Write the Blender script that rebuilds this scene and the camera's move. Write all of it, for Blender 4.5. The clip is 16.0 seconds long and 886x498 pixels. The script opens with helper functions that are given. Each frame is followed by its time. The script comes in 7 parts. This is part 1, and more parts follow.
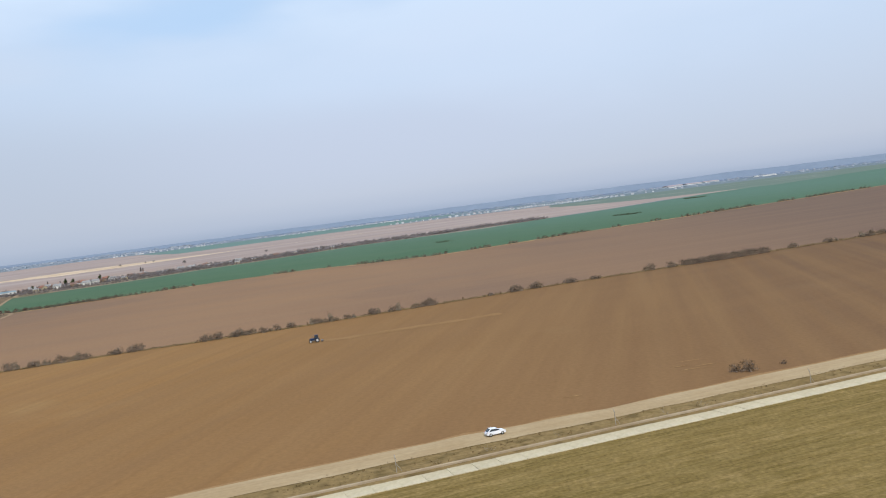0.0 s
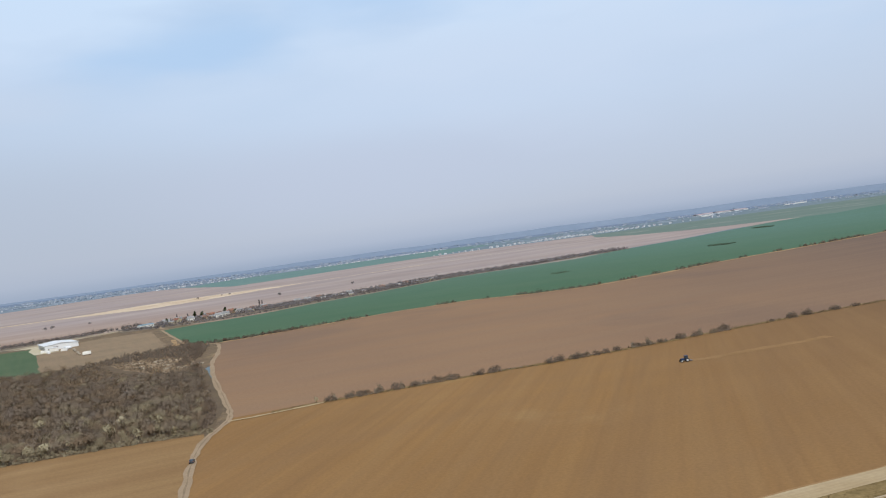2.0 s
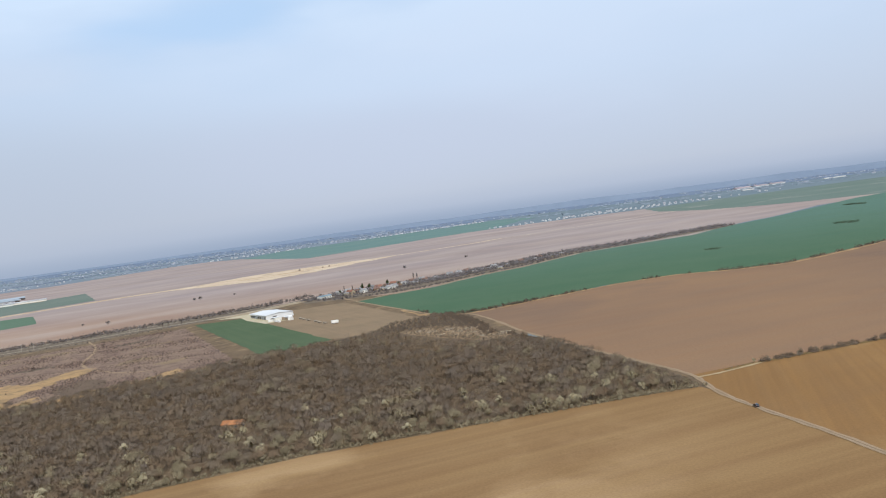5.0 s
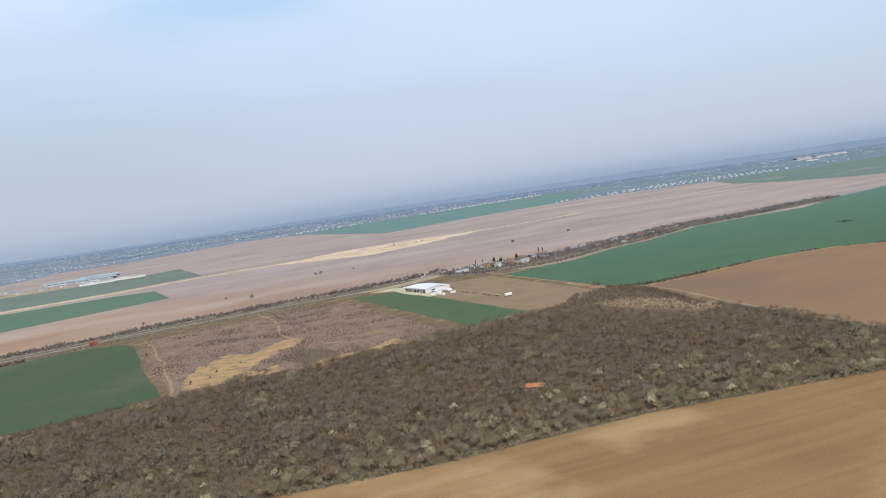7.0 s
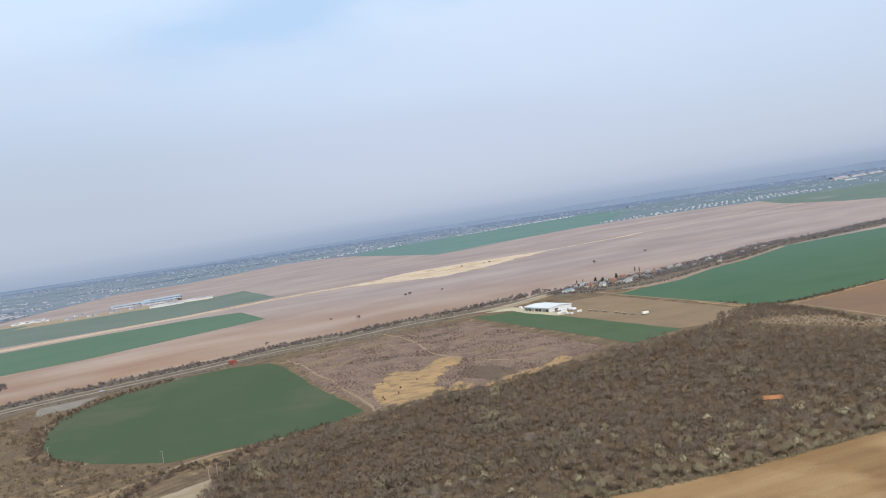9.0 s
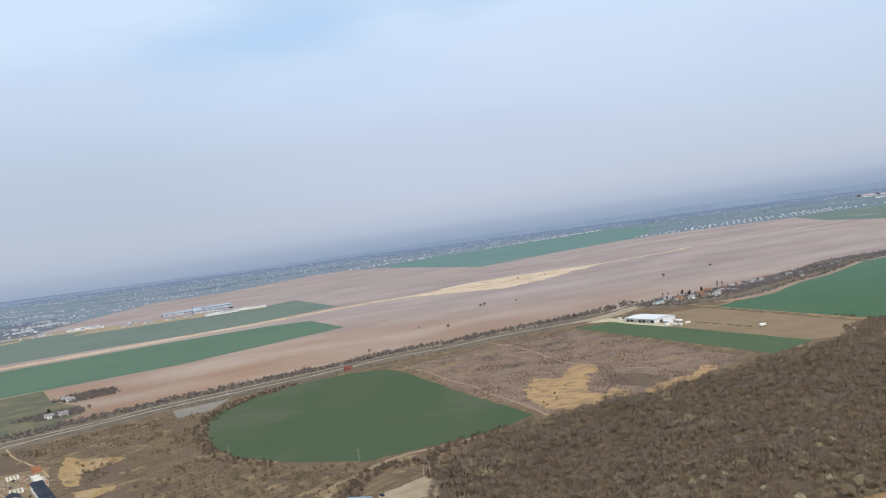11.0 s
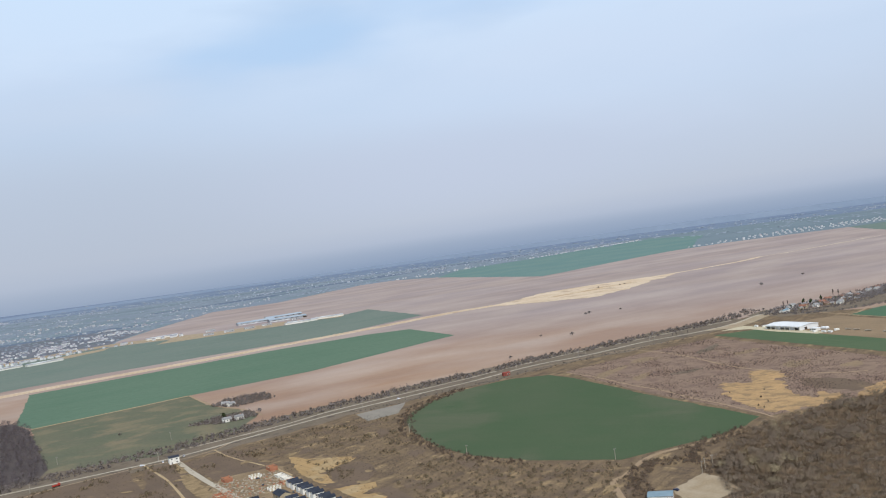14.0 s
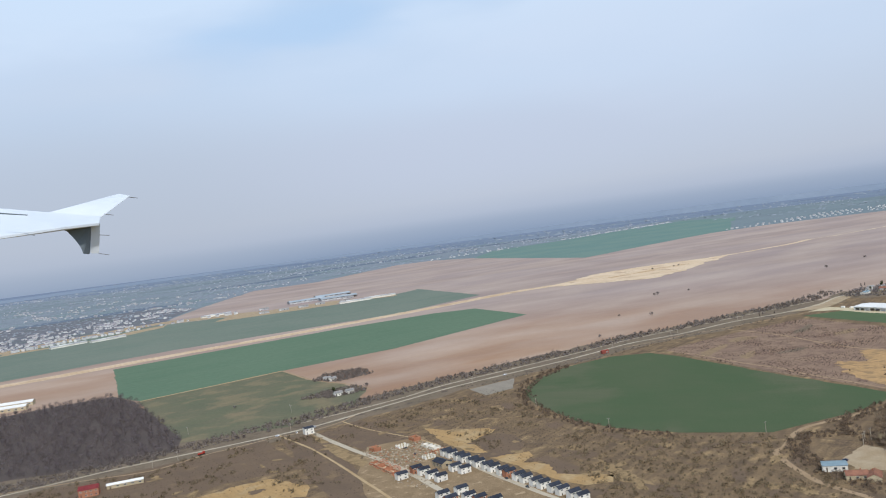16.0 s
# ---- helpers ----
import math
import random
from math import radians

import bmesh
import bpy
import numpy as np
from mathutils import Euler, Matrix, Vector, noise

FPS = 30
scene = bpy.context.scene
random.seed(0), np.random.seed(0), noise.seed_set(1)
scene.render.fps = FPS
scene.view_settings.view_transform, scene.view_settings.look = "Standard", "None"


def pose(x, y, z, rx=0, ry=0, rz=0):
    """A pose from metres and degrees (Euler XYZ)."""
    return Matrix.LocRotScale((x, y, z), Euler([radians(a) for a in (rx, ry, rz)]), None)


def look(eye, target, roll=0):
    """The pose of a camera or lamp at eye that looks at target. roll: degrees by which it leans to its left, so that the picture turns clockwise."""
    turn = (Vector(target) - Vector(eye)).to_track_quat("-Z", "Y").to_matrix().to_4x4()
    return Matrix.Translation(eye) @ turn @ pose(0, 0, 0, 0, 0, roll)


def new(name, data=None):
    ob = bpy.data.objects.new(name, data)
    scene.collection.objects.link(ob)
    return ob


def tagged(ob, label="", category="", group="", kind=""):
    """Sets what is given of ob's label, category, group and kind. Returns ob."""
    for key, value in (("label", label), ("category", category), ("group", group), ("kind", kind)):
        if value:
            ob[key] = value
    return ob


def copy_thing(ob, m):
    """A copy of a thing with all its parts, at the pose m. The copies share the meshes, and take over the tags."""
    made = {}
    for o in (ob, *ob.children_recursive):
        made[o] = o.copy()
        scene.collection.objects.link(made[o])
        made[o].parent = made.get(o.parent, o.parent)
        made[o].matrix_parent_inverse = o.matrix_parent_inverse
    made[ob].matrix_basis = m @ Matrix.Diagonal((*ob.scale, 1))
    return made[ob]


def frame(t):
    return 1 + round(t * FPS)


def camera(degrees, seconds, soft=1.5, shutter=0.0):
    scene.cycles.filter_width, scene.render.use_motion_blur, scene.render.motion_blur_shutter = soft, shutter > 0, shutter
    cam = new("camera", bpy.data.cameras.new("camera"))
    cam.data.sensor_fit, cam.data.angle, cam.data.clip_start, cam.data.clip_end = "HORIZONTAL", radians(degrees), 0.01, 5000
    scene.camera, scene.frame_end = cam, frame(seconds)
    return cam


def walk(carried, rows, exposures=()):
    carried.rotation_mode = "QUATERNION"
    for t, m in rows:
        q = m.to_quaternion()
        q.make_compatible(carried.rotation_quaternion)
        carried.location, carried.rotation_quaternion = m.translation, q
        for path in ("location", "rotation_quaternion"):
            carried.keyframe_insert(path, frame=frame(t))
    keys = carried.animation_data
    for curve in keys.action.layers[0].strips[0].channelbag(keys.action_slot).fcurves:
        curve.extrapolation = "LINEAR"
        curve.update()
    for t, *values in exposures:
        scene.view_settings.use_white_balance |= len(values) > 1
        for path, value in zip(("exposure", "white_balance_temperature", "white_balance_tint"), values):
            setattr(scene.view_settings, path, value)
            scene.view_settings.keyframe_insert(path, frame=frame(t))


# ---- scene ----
cam = camera(54.0, 16.0, soft=1.1)
PATH = [
    (0.0, 0.00, 0.00, 19.74, 87.40, 7.00, -0.00),
    (0.5, -16.79, -6.68, 22.26, 88.10, 7.65, 0.50),
    (1.0, -33.48, -13.31, 24.80, 88.86, 7.97, 0.84),
    (1.5, -49.92, -19.84, 27.42, 89.37, 7.79, 0.98),
    (2.0, -66.41, -26.39, 30.12, 89.48, 7.56, 0.79),
    (2.5, -82.99, -32.97, 32.93, 89.33, 7.29, 0.54),
    (3.0, -99.67, -39.57, 35.81, 89.07, 7.14, 0.44),
    (3.5, -116.43, -46.16, 38.73, 88.77, 7.17, 0.49),
    (6.0, -201.41, -78.38, 53.35, 86.87, 7.69, 2.49),
    (6.5, -218.27, -83.42, 55.96, 86.48, 7.87, 3.10),
    (7.0, -235.00, -88.38, 58.53, 86.27, 7.94, 3.86),
    (7.5, -251.50, -93.21, 61.02, 86.46, 8.09, 4.45),
    (8.0, -267.61, -97.90, 63.42, 86.97, 8.21, 4.72),
    (8.5, -283.28, -102.45, 65.76, 87.47, 8.24, 4.87),
    (9.0, -298.79, -106.88, 68.05, 87.83, 8.29, 4.93),
    (11.5, -373.51, -127.60, 77.12, 88.93, 7.37, 5.77),
    (12.0, -387.50, -131.62, 79.01, 89.08, 7.29, 6.08),
    (12.5, -401.34, -135.62, 80.90, 89.19, 7.35, 6.32),
    (13.0, -415.08, -139.69, 82.76, 89.31, 7.54, 6.46),
    (13.5, -428.66, -143.90, 84.56, 89.49, 7.70, 6.52),
    (14.0, -442.06, -148.30, 86.31, 89.58, 7.66, 6.60),
    (14.5, -455.27, -152.95, 88.00, 89.46, 7.41, 6.75),
    (15.0, -468.31, -157.86, 89.65, 89.15, 7.19, 6.98),
    (15.5, -481.21, -162.94, 91.31, 88.77, 7.21, 7.19),
    (16.0, -494.08, -168.12, 92.98, 88.46, 7.34, 7.58),
]
walk(cam, [(t, pose(x, y, z, rx, ry, rz)) for t, x, y, z, rx, ry, rz in PATH], [(0.0, 0.07), (0.5, 0.04), (1.5, -0.05), (2.5, -0.03), (3.5, 0.0), (6.5, 0.08), (9.0, 0.08), (11.5, 0.02), (16.0, 0.0)])

# ---- sky and sun ----
SUN_ELEVATION, SUN_AZIMUTH = 46.0, 156.0   # azimuth clockwise from +y

world = bpy.data.worlds.new("hazy_spring_sky")
scene.world = world
world.use_nodes = True
wn, wl = world.node_tree.nodes, world.node_tree.links
wn.clear()
w_out = wn.new("ShaderNodeOutputWorld")
w_back = wn.new("ShaderNodeBackground")
w_sky = wn.new("ShaderNodeTexSky")
w_sky.sky_type = "NISHITA"
w_sky.sun_disc = False
w_sky.sun_elevation = radians(SUN_ELEVATION)
w_sky.sun_rotation = radians(SUN_AZIMUTH)
w_sky.air_density, w_sky.dust_density = 1.0, 2.0
w_dim = wn.new("ShaderNodeMixRGB")
w_dim.blend_type, w_dim.inputs[0].default_value = "MULTIPLY", 1.0
w_dim.inputs[2].default_value = (0.122, 0.127, 0.134, 1)
wl.new(w_sky.outputs[0], w_dim.inputs[1])
w_co = wn.new("ShaderNodeTexCoord")
w_sep = wn.new("ShaderNodeSeparateXYZ")
wl.new(w_co.outputs["Generated"], w_sep.inputs[0])


def ramp(nodes, stops, mode="LINEAR"):
    r = nodes.new("ShaderNodeValToRGB")
    r.color_ramp.interpolation = mode
    e = r.color_ramp.elements
    while len(e) < len(stops):
        e.new(0.5)
    for k, (p, c) in enumerate(stops):
        e[k].position, e[k].color = p, (*c, 1)
    return r


w_up = wn.new("ShaderNodeMath")
w_up.operation = "MULTIPLY_ADD"
w_up.inputs[1].default_value, w_up.inputs[2].default_value = 1.0, 0.1
wl.new(w_sep.outputs["Z"], w_up.inputs[0])
w_veil = ramp(wn, [(0.0, (0.26, 0.345, 0.50)), (0.082, (0.265, 0.35, 0.505)), (0.099, (0.355, 0.435, 0.58)), (0.11, (0.455, 0.525, 0.665)),
                   (0.13, (0.52, 0.583, 0.71)), (0.25, (0.585, 0.70, 0.88)), (0.34, (0.64, 0.775, 0.965)), (0.42, (0.635, 0.80, 1.01)), (1.0, (0.71, 0.83, 0.99))])
wl.new(w_up.outputs[0], w_veil.inputs[0])
w_map = wn.new("ShaderNodeMapping")
w_map.inputs["Scale"].default_value = (1.3, 1.3, 4.2)
w_map.inputs["Rotation"].default_value = (0.0, radians(-8), 0.0)
wl.new(w_co.outputs["Generated"], w_map.inputs[0])
w_noise = wn.new("ShaderNodeTexNoise")
w_noise.inputs["Scale"].default_value, w_noise.inputs["Detail"].default_value, w_noise.inputs["Roughness"].default_value = 1.9, 5.0, 0.48
wl.new(w_map.outputs[0], w_noise.inputs["Vector"])
w_cloud = ramp(wn, [(0.38, (0.52, 0.52, 0.52)), (0.58, (0.96, 0.96, 0.96))])
wl.new(w_noise.outputs["Fac"], w_cloud.inputs[0])
w_low = ramp(wn, [(0.2, (0, 0, 0)), (0.42, (1, 1, 1))])
wl.new(w_up.outputs[0], w_low.inputs[0])
w_fac = wn.new("ShaderNodeMixRGB")
wl.new(w_low.outputs[0], w_fac.inputs[0])
w_fac.inputs[1].default_value = (0.94, 0.94, 0.94, 1)
wl.new(w_cloud.outputs[0], w_fac.inputs[2])
w_mix = wn.new("ShaderNodeMixRGB")
wl.new(w_fac.outputs[0], w_mix.inputs[0])
wl.new(w_dim.outputs[0], w_mix.inputs[1])
wl.new(w_veil.outputs[0], w_mix.inputs[2])
# thinner cloud: soft gaps that let the blue through, and a duller bank of haze in the west
w_shake = wn.new("ShaderNodeTexNoise")
w_shake.inputs["Scale"].default_value, w_shake.inputs["Detail"].default_value = 3.2, 3.0
wl.new(w_map.outputs[0], w_shake.inputs["Vector"])
w_bend = wn.new("ShaderNodeVectorMath")
w_bend.operation = "MULTIPLY_ADD"
w_bend.inputs[1].default_value, w_bend.inputs[2].default_value = (0.22, 0.12, 0.12), (-0.11, -0.06, -0.06)
wl.new(w_shake.outputs["Color"], w_bend.inputs[0])
w_bent = wn.new("ShaderNodeVectorMath")
wl.new(w_co.outputs["Generated"], w_bent.inputs[0])
wl.new(w_bend.outputs[0], w_bent.inputs[1])


def sky_patch(below, toward, wide, flat, amount, colour, torn):
    """Mixes a colour into the sky round one direction: wide and flat are the patch's half sizes."""
    off = wn.new("ShaderNodeVectorMath")
    off.operation = "SUBTRACT"
    off.inputs[1].default_value = toward
    wl.new(w_bent.outputs[0] if torn else w_co.outputs["Generated"], off.inputs[0])
    by = wn.new("ShaderNodeVectorMath")
    by.operation = "DIVIDE"
    by.inputs[1].default_value = (wide, wide, flat)
    wl.new(off.outputs[0], by.inputs[0])
    far = wn.new("ShaderNodeVectorMath")
    far.operation = "LENGTH"
    wl.new(by.outputs[0], far.inputs[0])
    fall = wn.new("ShaderNodeMapRange")
    fall.interpolation_type = "SMOOTHERSTEP"
    fall.inputs["From Min"].default_value, fall.inputs["From Max"].default_value = 1.0, 0.05
    fall.inputs["To Max"].default_value = amount
    wl.new(far.outputs["Value"], fall.inputs["Value"])
    m = wn.new("ShaderNodeMixRGB")
    wl.new(fall.outputs[0], m.inputs[0])
    wl.new(below, m.inputs[1])
    m.inputs[2].default_value = (*colour, 1)
    return m.outputs[0]


w_top = w_mix.outputs[0]
for toward, wide, flat, amount, colour, torn in (((-0.25, 0.94, 0.245), 0.17, 0.075, 0.75, (0.44, 0.635, 0.90), True), ((0.02, 0.96, 0.285), 0.30, 0.06, 0.6, (0.44, 0.64, 0.92), True),
                                           ((0.43, 0.88, 0.215), 0.22, 0.06, 0.45, (0.46, 0.67, 0.96), True), ((0.10, 0.985, 0.165), 0.40, 0.09, 0.4, (0.63, 0.735, 0.91), True),
                                           ((-0.45, 0.86, 0.20), 0.18, 0.06, 0.35, (0.62, 0.70, 0.84), True), ((-0.50, 0.86, 0.07), 0.55, 0.16, 0.5, (0.435, 0.495, 0.60), False),
                                           ((-0.08, 0.99, 0.085), 0.45, 0.08, 0.5, (0.54, 0.60, 0.75), False)):
    w_top = sky_patch(w_top, toward, wide, flat, amount, colour, torn)
wl.new(w_top, w_back.inputs["Color"])
w_back.inputs["Strength"].default_value = 1.0
wl.new(w_back.outputs[0], w_out.inputs[0])

sun = new("sun", bpy.data.lights.new("sun", "SUN"))
sun.data.energy, sun.data.angle, sun.data.color = 2.5, radians(4.0), (1.0, 0.965, 0.91)
_a, _e = radians(SUN_AZIMUTH), radians(SUN_ELEVATION)
sun.matrix_world = look((0, 0, 300), (-math.sin(_a) * math.cos(_e), -math.cos(_a) * math.cos(_e), 300 - math.sin(_e)))


# ---- materials ----
def rgb(r, g, b, k=0.78):
    """Base colour from 0-255 values."""
    return tuple(k * ((v / 255 + 0.055) / 1.055) ** 2.4 if v > 10 else v / 3294 for v in (r, g, b))


def mat(name, c1, c2, big=20.0, fine=1.0, rough=0.9, bump=0.25, grain=0.25, streak=None, metal=0.0, island=0.0, each=0.0, spec=0.03, c3=None, spot=8.0, spot_at=0.62, cover=1.0, east=None):
    """Two colours over patches of about `big` metres, grain of about `fine` metres, streaks (angle, width, length, amount, colour), spots of c3."""
    m = bpy.data.materials.new(name)
    m.use_nodes = True
    n, l = m.node_tree.nodes, m.node_tree.links
    bsdf = n["Principled BSDF"]
    bsdf.inputs["Roughness"].default_value, bsdf.inputs["Metallic"].default_value = rough, metal
    bsdf.inputs["Specular IOR Level"].default_value = spec
    co = n.new("ShaderNodeTexCoord")

    def noise_node(scale, detail=4.0, vec=None, r=0.55):
        t = n.new("ShaderNodeTexNoise")
        t.inputs["Scale"].default_value, t.inputs["Detail"].default_value, t.inputs["Roughness"].default_value = scale, detail, r
        l.new(vec or co.outputs["Object"], t.inputs["Vector"])
        return t

    def mix(fac, a, b, mode="MIX"):
        x = n.new("ShaderNodeMixRGB")
        x.blend_type = mode
        for k, v in ((0, fac), (1, a), (2, b)):
            if isinstance(v, (int, float)):
                x.inputs[k].default_value = v
            elif isinstance(v, tuple):
                x.inputs[k].default_value = (*v, 1)
            else:
                l.new(v, x.inputs[k])
        return x.outputs[0]

    r1 = ramp(n, [(0.38, (0, 0, 0)), (0.62, (1, 1, 1))])
    l.new(noise_node(1.0 / big).outputs["Fac"], r1.inputs[0])
    col = mix(r1.outputs[0], c1, c2)
    if c3:
        r3 = ramp(n, [(spot_at, (0, 0, 0)), (spot_at + 0.1, (1, 1, 1))])
        l.new(noise_node(1.0 / spot, 5.0).outputs["Fac"], r3.inputs[0])
        col = mix(r3.outputs[0], col, c3)
    if east:   # (where it begins, where it is full, colour): colour shift eastwards; a fourth entry turns it northwards, to paint haze
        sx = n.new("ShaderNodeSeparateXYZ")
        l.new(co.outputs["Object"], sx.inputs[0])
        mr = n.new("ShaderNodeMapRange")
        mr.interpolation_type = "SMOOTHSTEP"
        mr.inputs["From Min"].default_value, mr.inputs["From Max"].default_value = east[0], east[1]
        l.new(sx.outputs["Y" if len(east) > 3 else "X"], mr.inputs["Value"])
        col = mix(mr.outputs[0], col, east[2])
    if streak:
        for angle, width, length, amount, shade in streak:
            mp = n.new("ShaderNodeMapping")
            mp.vector_type = "TEXTURE"
            mp.inputs["Rotation"].default_value = (0, 0, radians(angle))
            mp.inputs["Scale"].default_value = (length, width, 1)
            l.new(co.outputs["Object"], mp.inputs[0])
            rs = ramp(n, [(0.4, (0, 0, 0)), (0.66, (amount, amount, amount))])
            l.new(noise_node(1.0, 3.0, mp.outputs[0]).outputs["Fac"], rs.inputs[0])
            col = mix(rs.outputs[0], col, shade)
    fine_noise = noise_node(1.0 / fine, 6.0, None, 0.65)
    rf = ramp(n, [(0.3, (1 - grain,) * 3), (0.7, (1 + grain,) * 3)])
    l.new(fine_noise.outputs["Fac"], rf.inputs[0])
    col = mix(1.0, col, rf.outputs[0], "MULTIPLY")
    for amount, node, out in ((island, "ShaderNodeNewGeometry", "Random Per Island"), (each, "ShaderNodeObjectInfo", "Random")):
        if amount:
            g = n.new(node)
            rr = ramp(n, [(0.0, (1 - amount,) * 3), (1.0, (1 + amount,) * 3)])
            l.new(g.outputs[out], rr.inputs[0])
            col = mix(1.0, col, rr.outputs[0], "MULTIPLY")
    l.new(col, bsdf.inputs["Base Color"])
    bsdf.inputs["Alpha"].default_value = cover   # share of the surface that fine twigs cover
    if bump:
        b = n.new("ShaderNodeBump")
        b.inputs["Strength"].default_value, b.inputs["Distance"].default_value = bump, fine * 0.3
        l.new(fine_noise.outputs["Fac"], b.inputs["Height"])
        l.new(b.outputs[0], bsdf.inputs["Normal"])
    return m


def window_glass(name):
    m = mat(name, (0.03, 0.04, 0.05), (0.05, 0.06, 0.07), 1.0, 0.3, 0.12, 0.0, 0.1, spec=0.6)
    return m


